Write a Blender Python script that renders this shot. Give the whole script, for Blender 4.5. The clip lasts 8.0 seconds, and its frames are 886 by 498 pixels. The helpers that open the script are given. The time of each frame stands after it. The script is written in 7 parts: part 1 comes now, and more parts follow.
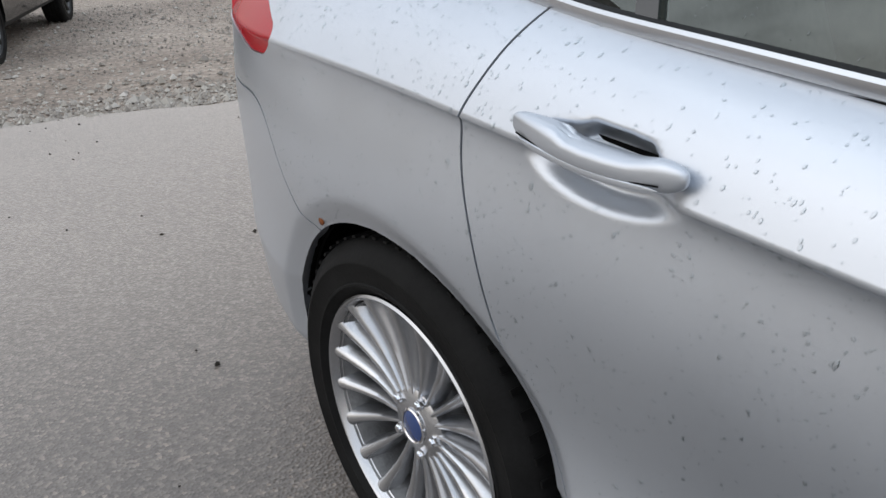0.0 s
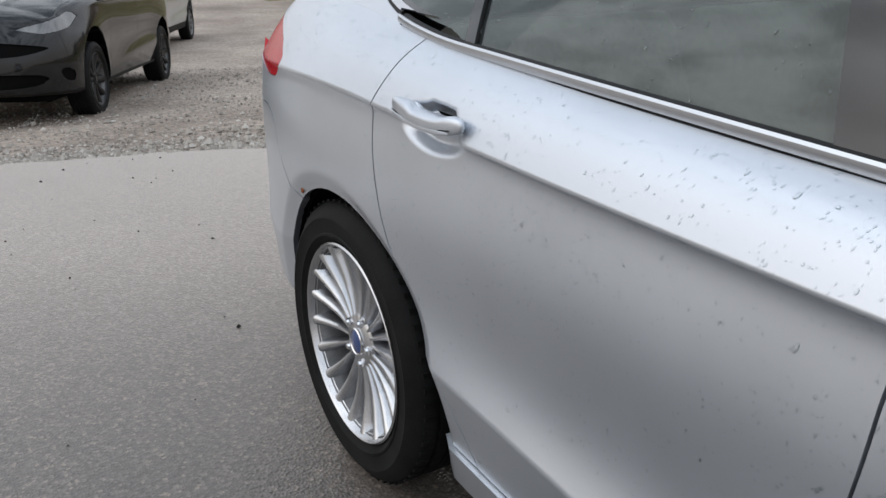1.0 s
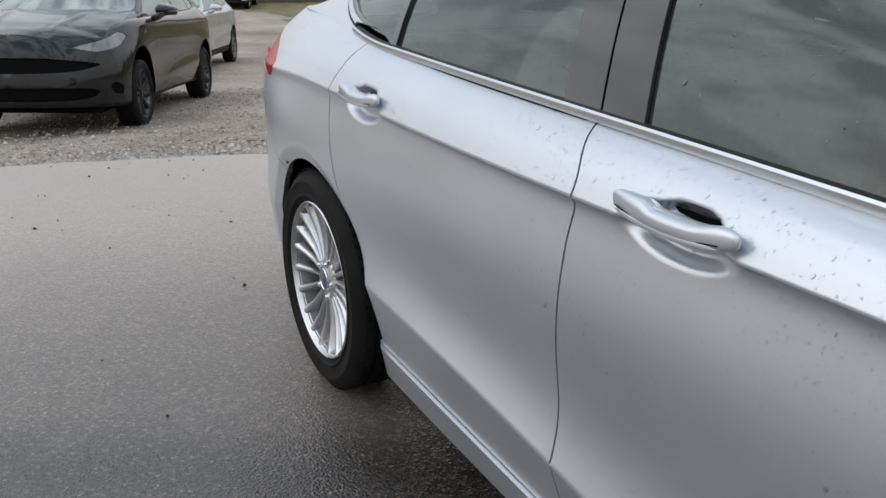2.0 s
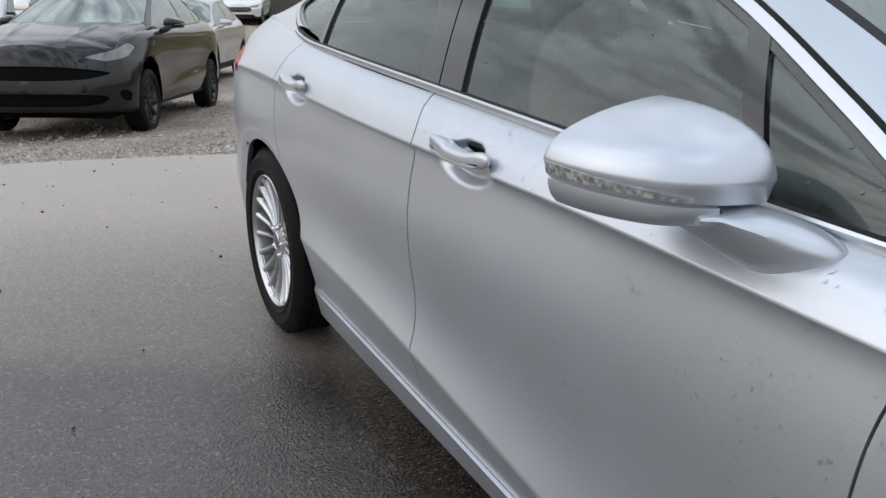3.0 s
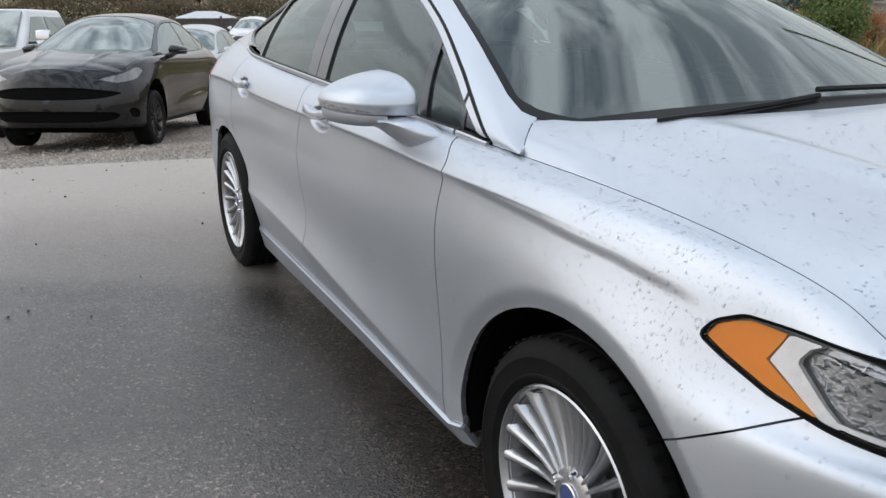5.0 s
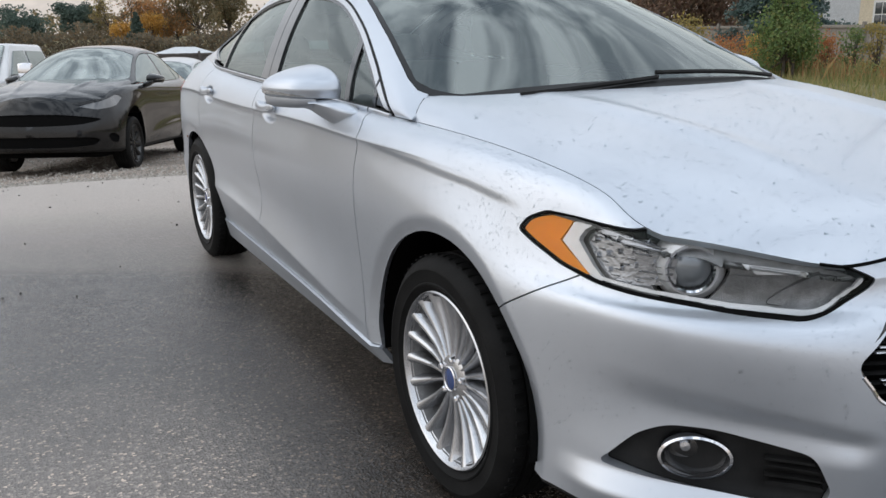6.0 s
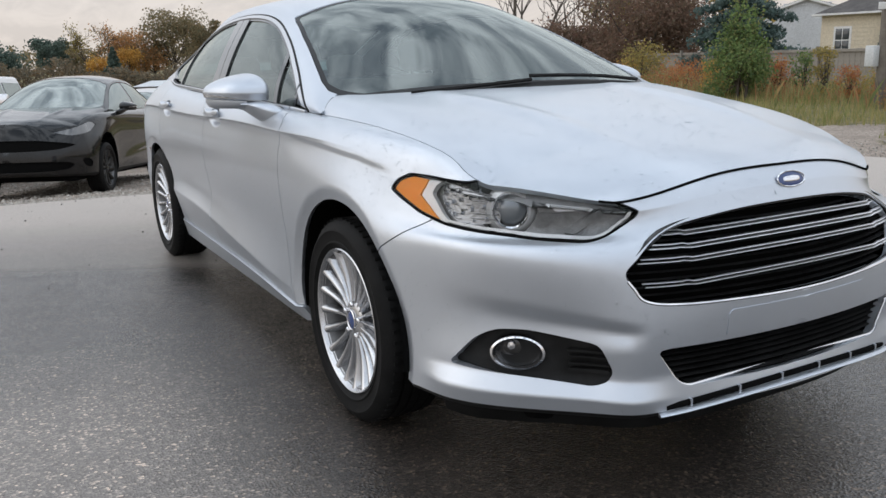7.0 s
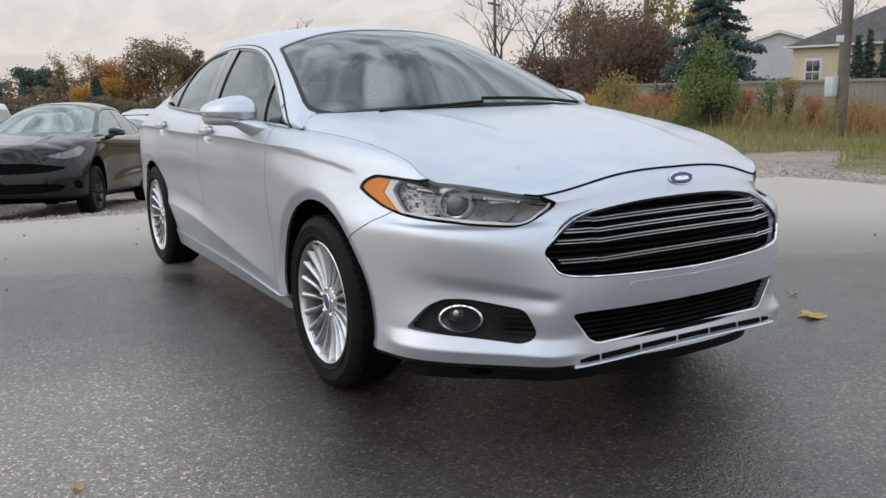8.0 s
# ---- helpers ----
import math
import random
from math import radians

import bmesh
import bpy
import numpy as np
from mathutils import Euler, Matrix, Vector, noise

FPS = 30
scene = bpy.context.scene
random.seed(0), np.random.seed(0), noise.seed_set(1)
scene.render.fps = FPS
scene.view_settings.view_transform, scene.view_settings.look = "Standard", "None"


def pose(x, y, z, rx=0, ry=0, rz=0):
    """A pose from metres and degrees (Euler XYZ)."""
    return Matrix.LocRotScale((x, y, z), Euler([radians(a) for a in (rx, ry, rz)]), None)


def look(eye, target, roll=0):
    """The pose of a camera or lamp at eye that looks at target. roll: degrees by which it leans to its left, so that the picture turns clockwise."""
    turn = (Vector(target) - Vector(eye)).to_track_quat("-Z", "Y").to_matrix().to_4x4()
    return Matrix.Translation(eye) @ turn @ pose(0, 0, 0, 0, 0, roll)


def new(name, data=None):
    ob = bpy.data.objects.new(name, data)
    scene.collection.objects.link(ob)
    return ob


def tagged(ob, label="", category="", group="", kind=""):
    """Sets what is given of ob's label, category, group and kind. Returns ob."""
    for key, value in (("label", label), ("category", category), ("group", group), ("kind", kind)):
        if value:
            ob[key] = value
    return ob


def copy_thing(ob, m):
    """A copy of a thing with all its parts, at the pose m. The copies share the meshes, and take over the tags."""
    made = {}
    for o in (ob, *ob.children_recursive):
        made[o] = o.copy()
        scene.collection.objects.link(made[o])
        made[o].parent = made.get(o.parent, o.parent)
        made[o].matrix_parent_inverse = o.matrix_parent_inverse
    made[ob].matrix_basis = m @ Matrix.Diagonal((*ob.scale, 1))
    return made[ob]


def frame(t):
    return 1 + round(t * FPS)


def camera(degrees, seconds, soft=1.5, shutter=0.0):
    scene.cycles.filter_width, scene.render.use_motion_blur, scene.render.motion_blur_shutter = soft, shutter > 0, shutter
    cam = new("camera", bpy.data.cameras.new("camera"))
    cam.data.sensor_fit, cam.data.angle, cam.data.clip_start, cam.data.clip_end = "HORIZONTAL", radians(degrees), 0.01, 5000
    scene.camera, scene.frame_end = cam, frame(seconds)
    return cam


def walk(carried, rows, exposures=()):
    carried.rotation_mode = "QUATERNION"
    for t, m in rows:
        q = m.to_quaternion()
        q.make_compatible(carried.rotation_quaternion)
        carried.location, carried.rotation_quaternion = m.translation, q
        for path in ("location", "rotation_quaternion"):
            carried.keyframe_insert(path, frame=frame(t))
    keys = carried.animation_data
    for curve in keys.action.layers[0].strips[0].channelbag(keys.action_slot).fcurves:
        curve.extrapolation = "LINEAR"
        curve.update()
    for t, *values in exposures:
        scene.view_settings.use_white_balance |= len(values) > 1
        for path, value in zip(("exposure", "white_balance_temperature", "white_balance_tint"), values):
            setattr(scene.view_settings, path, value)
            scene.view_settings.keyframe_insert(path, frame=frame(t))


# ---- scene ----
cam = camera(56.3, 8.0)
PATH = [
    (0, (-0.505, -1.488, 1.228), (-1.937, -0.431, 0.316), -1.4),
    (0.5, (-0.173, -1.589, 1.251), (-1.692, -0.559, 0.454), -0.9),
    (1, (0.139, -1.592, 1.245), (-1.45, -0.631, 0.504), 0.2),
    (1.2, (0.291, -1.573, 1.236), (-1.323, -0.635, 0.518), 0.7),
    (2.3, (0.929, -1.681, 1.272), (-0.733, -0.795, 0.599), 0.5),
    (2.5, (1.046, -1.653, 1.257), (-0.622, -0.772, 0.592), 0.5),
    (3, (1.353, -1.646, 1.269), (-0.328, -0.776, 0.624), 0.8),
    (3.5, (1.69, -1.747, 1.287), (-0.004, -0.888, 0.658), 1.3),
    (4, (2.019, -1.684, 1.286), (0.316, -0.837, 0.669), 1.3),
    (4.2, (2.144, -1.678, 1.3), (0.436, -0.837, 0.686), 0.9),
    (5.3, (2.797, -1.776, 1.306), (1.087, -0.91, 0.736), -0.1),
    (5.5, (2.929, -1.758, 1.29), (1.217, -0.886, 0.735), -0.4),
    (6, (3.207, -1.837, 1.226), (1.498, -0.935, 0.711), -0.7),
    (6.5, (3.495, -1.907, 1.192), (1.788, -0.981, 0.712), -1.2),
    (7, (3.823, -1.873, 1.151), (2.122, -0.922, 0.705), -1.4),
    (7.5, (4.099, -1.945, 1.131), (2.402, -0.97, 0.721), -1.4),
    (8, (4.315, -2.059, 1.125), (2.623, -1.063, 0.746), -1.2),
]
walk(cam, [(t, look(eye, target, roll)) for t, eye, target, roll in PATH])

# ---------------------------------------------------------------- light
SUN_AZ, SUN_EL = radians(200), radians(38)
world = bpy.data.worlds.new("overcast_sky")
scene.world = world
world.use_nodes = True
wt = world.node_tree
wt.nodes.clear()
w_out = wt.nodes.new("ShaderNodeOutputWorld")
w_bg = wt.nodes.new("ShaderNodeBackground")
w_sky = wt.nodes.new("ShaderNodeTexSky")
w_sky.sky_type = "NISHITA"
w_sky.sun_disc = False
w_sky.sun_elevation = SUN_EL
w_sky.sun_rotation = SUN_AZ
w_sky.air_density, w_sky.dust_density, w_sky.ozone_density = 1.0, 4.0, 1.0
w_co = wt.nodes.new("ShaderNodeTexCoord")
w_n1 = wt.nodes.new("ShaderNodeTexNoise")
w_n1.inputs["Scale"].default_value, w_n1.inputs["Detail"].default_value = 4.4, 10.0
w_n1.inputs["Roughness"].default_value, w_n1.inputs["Distortion"].default_value = 0.55, 0.45
w_ramp = wt.nodes.new("ShaderNodeValToRGB")
w_ramp.color_ramp.elements[0].position, w_ramp.color_ramp.elements[0].color = 0.41, (0.30, 0.33, 0.37, 1)
w_ramp.color_ramp.elements[1].position, w_ramp.color_ramp.elements[1].color = 0.59, (1.36, 1.35, 1.33, 1)
w_sep = wt.nodes.new("ShaderNodeSeparateXYZ")
w_up = wt.nodes.new("ShaderNodeValToRGB")
for k, (p, c) in enumerate(((0.0, (6.6, 6.0, 5.55)), (0.10, (6.8, 6.35, 6.1)), (0.22, (8.4, 8.6, 9.0)), (0.5, (9.2, 9.8, 10.7)), (1.0, (10.9, 12.1, 13.6)))):
    e = w_up.color_ramp.elements[k] if k < 2 else w_up.color_ramp.elements.new(p)
    e.position, e.color = p, (*c, 1)
w_mul = wt.nodes.new("ShaderNodeMixRGB")
w_mul.blend_type = "MULTIPLY"
w_mul.inputs[0].default_value = 1.0
w_mix = wt.nodes.new("ShaderNodeMixRGB")
w_mix.inputs[0].default_value = 0.88
wt.links.new(w_co.outputs["Generated"], w_sep.inputs[0])
wt.links.new(w_sep.outputs["Z"], w_up.inputs[0])
# a flat layer of cloud: the direction divided by its height
w_high = wt.nodes.new("ShaderNodeMath")
w_high.operation = "ADD"
w_high.inputs[1].default_value = 0.30
w_abs = wt.nodes.new("ShaderNodeMath")
w_abs.operation = "ABSOLUTE"
w_layer = wt.nodes.new("ShaderNodeCombineXYZ")
wt.links.new(w_sep.outputs["Z"], w_abs.inputs[0])
wt.links.new(w_abs.outputs[0], w_high.inputs[0])
for axis, stretch in (("X", 1.0), ("Y", 1.7)):
    w_div = wt.nodes.new("ShaderNodeMath")
    w_div.operation = "DIVIDE"
    w_mu = wt.nodes.new("ShaderNodeMath")
    w_mu.operation = "MULTIPLY"
    w_mu.inputs[1].default_value = stretch
    wt.links.new(w_sep.outputs[axis], w_div.inputs[0])
    wt.links.new(w_high.outputs[0], w_div.inputs[1])
    wt.links.new(w_div.outputs[0], w_mu.inputs[0])
    wt.links.new(w_mu.outputs[0], w_layer.inputs[axis])
w_turn = wt.nodes.new("ShaderNodeVectorRotate")
w_turn.rotation_type = "Z_AXIS"
w_turn.inputs["Angle"].default_value = radians(115)
wt.links.new(w_layer.outputs[0], w_turn.inputs["Vector"])
wt.links.new(w_turn.outputs[0], w_n1.inputs["Vector"])
wt.links.new(w_n1.outputs[0], w_ramp.inputs[0])
w_amount = wt.nodes.new("ShaderNodeMapRange")
for key, value in (("From Min", 0.25), ("From Max", 0.75), ("To Min", 0.12), ("To Max", 1.0)):
    w_amount.inputs[key].default_value = value
wt.links.new(w_sep.outputs["Z"], w_amount.inputs["Value"])
wt.links.new(w_amount.outputs[0], w_mul.inputs[0])
wt.links.new(w_up.outputs[0], w_mul.inputs[1])
wt.links.new(w_ramp.outputs[0], w_mul.inputs[2])
wt.links.new(w_sky.outputs[0], w_mix.inputs[1])
wt.links.new(w_mul.outputs[0], w_mix.inputs[2])
wt.links.new(w_mix.outputs[0], w_bg.inputs[0])
w_bg.inputs[1].default_value = 0.125
wt.links.new(w_bg.outputs[0], w_out.inputs[0])

sun = new("sun", bpy.data.lights.new("sun", "SUN"))
sun.data.energy, sun.data.angle, sun.data.color = 0.45, radians(80), (1.0, 0.95, 0.88)
sun.matrix_world = look((math.sin(SUN_AZ) * 30, math.cos(SUN_AZ) * 30, math.tan(SUN_EL) * 30), (0, 0, 0))


# ---------------------------------------------------------------- materials
def mat(name, base, rough=0.5, metal=0.0, spec=0.5, coat=0.0):
    m = bpy.data.materials.new(name)
    m.use_nodes = True
    b = m.node_tree.nodes["Principled BSDF"]
    b.inputs["Base Color"].default_value = (*base, 1)
    b.inputs["Roughness"].default_value = rough
    b.inputs["Metallic"].default_value = metal
    b.inputs["Specular IOR Level"].default_value = spec
    b.inputs["Coat Weight"].default_value = coat
    b.inputs["Coat Roughness"].default_value = 0.06
    return m


def node(m, kind, **values):
    n = m.node_tree.nodes.new(kind)
    for key, value in values.items():
        n.inputs[key.replace("_", " ")].default_value = value
    return n


def noise_tex(m, scale, detail=4.0, rough=0.55, coords="Object"):
    co = m.node_tree.nodes.new("ShaderNodeTexCoord")
    n = node(m, "ShaderNodeTexNoise", Scale=scale, Detail=detail, Roughness=rough)
    m.node_tree.links.new(co.outputs[coords], n.inputs["Vector"])
    return n


def ramp(m, source, stops):
    r = m.node_tree.nodes.new("ShaderNodeValToRGB")
    e = r.color_ramp.elements
    while len(e) < len(stops):
        e.new(0.5)
    for k, (p, c) in enumerate(stops):
        e[k].position, e[k].color = p, (*c, 1)
    m.node_tree.links.new(source, r.inputs[0])
    return r


def mixed(m, a, b, fac, kind="MIX"):
    x = m.node_tree.nodes.new("ShaderNodeMixRGB")
    x.blend_type = kind
    for socket, value in ((x.inputs[0], fac), (x.inputs[1], a), (x.inputs[2], b)):
        if isinstance(value, bpy.types.NodeSocket):
            m.node_tree.links.new(value, socket)
        elif isinstance(value, tuple):
            socket.default_value = (*value, 1)
        else:
            socket.default_value = value
    return x.outputs[0]


def put(m, name, source):
    m.node_tree.links.new(source, m.node_tree.nodes["Principled BSDF"].inputs[name])


def bump(m, source, strength=0.3, distance=0.01, below=None):
    b = node(m, "ShaderNodeBump", Strength=strength, Distance=distance)
    m.node_tree.links.new(source, b.inputs["Height"])
    if below:
        m.node_tree.links.new(below.outputs[0], b.inputs["Normal"])
    put(m, "Normal", b.outputs[0])
    return b


def grey(v):
    return (v, v, v)


def varied(name, lo, hi, scale, rough=0.6, fine=0.0, strength=0.3, distance=0.004, metal=0.0, coat=0.0):
    """A surface whose colour wanders between two values, with fine relief."""
    m = mat(name, lo, rough, metal, coat=coat)
    big, small = noise_tex(m, scale, 5.0), noise_tex(m, fine or scale * 9, 3.0)
    c = ramp(m, big.outputs[0], [(0.32, lo), (0.68, hi)])
    put(m, "Base Color", mixed(m, c.outputs[0], ramp(m, small.outputs[0], [(0.3, grey(0.75)), (0.7, grey(1.15))]).outputs[0], 0.6, "MULTIPLY"))
    bump(m, small.outputs[0], strength, distance)
    return m


def silver_paint(name, base):
    """Metallic paint: flakes, a thin clear coat, road film."""
    m = mat(name, base, 0.35, 0.75, coat=0.30)
    flakes, film = noise_tex(m, 900.0, 2.0), noise_tex(m, 5.0, 5.0)
    put(m, "Base Color", mixed(m, (base[0] * 0.93, base[1] * 0.93, base[2] * 0.93), (base[0] * 1.06, base[1] * 1.06, base[2] * 1.06), film.outputs[0]))
    put(m, "Roughness", ramp(m, film.outputs[0], [(0.3, grey(0.325)), (0.75, grey(0.395))]).outputs[0])
    m.node_tree.nodes["Principled BSDF"].inputs["Coat Roughness"].default_value = 0.10
    bump(m, flakes.outputs[0], 0.04, 0.001)
    return m


def pane_glass(name, tint, index=1.5, haze=0.0):
    """A window pane: clear or tinted, with a real reflection and a pale diffuse film."""
    m = bpy.data.materials.new(name)
    m.use_nodes = True
    t = m.node_tree
    t.nodes.clear()
    out = t.nodes.new("ShaderNodeOutputMaterial")
    mix, film = t.nodes.new("ShaderNodeMixShader"), t.nodes.new("ShaderNodeMixShader")
    clear, shine, wet = t.nodes.new("ShaderNodeBsdfTransparent"), t.nodes.new("ShaderNodeBsdfGlossy"), t.nodes.new("ShaderNodeBsdfDiffuse")
    clear.inputs[0].default_value = (*tint, 1)
    wet.inputs[0].default_value = (0.62, 0.68, 0.66, 1)
    shine.inputs["Roughness"].default_value = 0.02
    shine.inputs["Color"].default_value = (0.93, 1.0, 0.97, 1)
    fr = t.nodes.new("ShaderNodeFresnel")
    fr.inputs[0].default_value = index
    co, blur = t.nodes.new("ShaderNodeTexCoord"), t.nodes.new("ShaderNodeTexNoise")
    blur.inputs["Scale"].default_value, blur.inputs["Detail"].default_value = 4.0, 5.0
    t.links.new(co.outputs["Object"], blur.inputs["Vector"])
    amount = t.nodes.new("ShaderNodeMath")
    amount.operation = "MULTIPLY"
    amount.inputs[1].default_value = haze * 2
    t.links.new(blur.outputs[0], amount.inputs[0])
    t.links.new(amount.outputs[0], film.inputs[0])
    t.links.new(clear.outputs[0], film.inputs[1])
    t.links.new(wet.outputs[0], film.inputs[2])
    t.links.new(fr.outputs[0], mix.inputs[0])
    t.links.new(film.outputs[0], mix.inputs[1])
    t.links.new(shine.outputs[0], mix.inputs[2])
    t.links.new(mix.outputs[0], out.inputs[0])
    return m


M_SILVER = silver_paint("silver_paint", (0.575, 0.61, 0.66))
M_CHROME = mat("chrome", (0.80, 0.80, 0.82), 0.07, 1.0)
M_SATIN = mat("satin_chrome", (0.86, 0.86, 0.87), 0.36, 1.0)
M_BRIGHT_TRIM = mat("bright_window_trim", (0.58, 0.59, 0.61), 0.30, 1.0)
M_ALLOY = mat("polished_alloy", (0.55, 0.56, 0.58), 0.27, 1.0)
M_ALLOY_DARK = varied("dusty_alloy", grey(0.16), grey(0.26), 20, 0.5, metal=0.8)
M_BLACK_GLOSS = mat("gloss_black_plastic", grey(0.012), 0.14, coat=0.5)
M_BLACK = varied("black_plastic", grey(0.010), grey(0.022), 12, 0.55, 400, 0.15, 0.001)
M_BORDER = mat("black_ceramic_border", grey(0.008), 0.30, spec=0.15)
M_GAP = mat("dark_gap", grey(0.006), 0.9)
M_RUBBER = varied("tyre_rubber", grey(0.007), grey(0.014), 9, 0.6, 160, 0.25, 0.002)
for m_dark, gloss in ((M_RUBBER, 0.10), (M_BLACK, 0.16), (M_GAP, 0.03)):
    m_dark.node_tree.nodes["Principled BSDF"].inputs["Specular IOR Level"].default_value = gloss
M_GLASS = pane_glass("car_glass", (0.27, 0.33, 0.295), 1.75, 0.022)
M_WSCREEN = pane_glass("windscreen_glass", (0.40, 0.50, 0.46), 2.1, 0.028)
M_LENS = pane_glass("lamp_lens", (0.95, 0.96, 0.97), 1.3)
M_AMBER = mat("amber_reflector", (0.90, 0.22, 0.006), 0.25, spec=0.5)
dimples = node(M_AMBER, "ShaderNodeTexVoronoi", Scale=110.0)
put(M_AMBER, "Base Color", ramp(M_AMBER, dimples.outputs["Distance"], [(0.0, (1.0, 0.44, 0.03)), (0.7, (0.95, 0.27, 0.010))]).outputs[0])
bump(M_AMBER, dimples.outputs["Distance"], 0.4, 0.004)
M_RED = mat("red_lamp_plastic", (0.40, 0.004, 0.012), 0.22, spec=0.3)
M_BLUE = mat("blue_enamel", (0.025, 0.055, 0.18), 0.2, coat=0.6)
M_DISC = varied("brake_disc_steel", grey(0.22), grey(0.32), 30, 0.4, metal=0.9)
M_SEAT = varied("pale_grey_seat_leather", (0.20, 0.19, 0.175), (0.27, 0.255, 0.235), 8, 0.55)
M_CABIN = varied("dark_cabin_trim", grey(0.02), grey(0.035), 8, 0.7)
M_WATER = pane_glass("water_bead", (0.97, 0.975, 0.98), 1.50)
M_RUST = varied("rust_spot", (0.10, 0.03, 0.012), (0.22, 0.07, 0.02), 60, 0.9)


# ---------------------------------------------------------------- mesh helpers
def spline(xs, ys, at):
    """Natural cubic spline through (xs, ys), read at the given places."""
    xs, ys, at = np.asarray(xs, float), np.asarray(ys, float), np.asarray(at, float)
    n, h = len(xs), np.diff(xs)
    a, r = np.eye(n), np.zeros((n,) + ys.shape[1:])
    for i in range(1, n - 1):
        a[i, i - 1 : i + 2] = h[i - 1], 2 * (h[i - 1] + h[i]), h[i]
        r[i] = 6 * ((ys[i + 1] - ys[i]) / h[i] - (ys[i] - ys[i - 1]) / h[i - 1])
    m = np.linalg.solve(a, r.reshape(n, -1)).reshape(r.shape)
    k = np.clip(np.searchsorted(xs, at) - 1, 0, n - 2)
    s = (slice(None),) * at.ndim + (None,) * (ys.ndim - 1)
    hk, d0, d1 = h[k][s], (at - xs[k])[s], (xs[k + 1] - at)[s]
    return (m[k] * d1**3 + m[k + 1] * d0**3) / (6 * hk) + (ys[k] / hk - m[k] * hk / 6) * d1 + (ys[k + 1] / hk - m[k + 1] * hk / 6) * d0


def closed(points, n=8):
    """A smooth closed outline through a few corner points."""
    p = np.asarray(points, float)
    k, out = len(p), []
    for i in range(k):
        a, b, c, d = p[i - 1], p[i], p[(i + 1) % k], p[(i + 2) % k]
        for t in np.arange(n) / n:
            out.append(0.5 * (2 * b + (c - a) * t + (2 * a - 5 * b + 4 * c - d) * t**2 + (3 * b - 3 * c + d - a) * t**3))
    return np.array(out)


def rounded(points, radius, n=5):
    """A closed outline with its corners cut to a radius."""
    p = np.asarray(points, float)
    out = []
    for i in range(len(p)):
        a, b, c = p[i - 1], p[i], p[(i + 1) % len(p)]
        ra = min(radius, 0.45 * np.linalg.norm(a - b), 0.45 * np.linalg.norm(c - b))
        s, e = b + (a - b) / np.linalg.norm(a - b) * ra, b + (c - b) / np.linalg.norm(c - b) * ra
        for t in np.linspace(0, 1, n):
            out.append((1 - t) ** 2 * s + 2 * t * (1 - t) * b + t * t * e)
    return np.array(out)


def inside(px, py, poly):
    """Signed distance to an outline, positive inside."""
    d, odd = np.full(px.shape, 1e9), np.zeros(px.shape, bool)
    for (ax, ay), (bx, by) in zip(poly, np.roll(poly, -1, 0)):
        ex, ey = bx - ax, by - ay
        t = np.clip(((px - ax) * ex + (py - ay) * ey) / (ex * ex + ey * ey + 1e-12), 0, 1)
        d = np.minimum(d, np.hypot(px - ax - t * ex, py - ay - t * ey))
        cross = (ay > py) != (by > py)
        odd ^= cross & (px < ex * (py - ay) / (ey if abs(ey) > 1e-12 else 1e-12) + ax)
    return np.where(odd, d, -d)


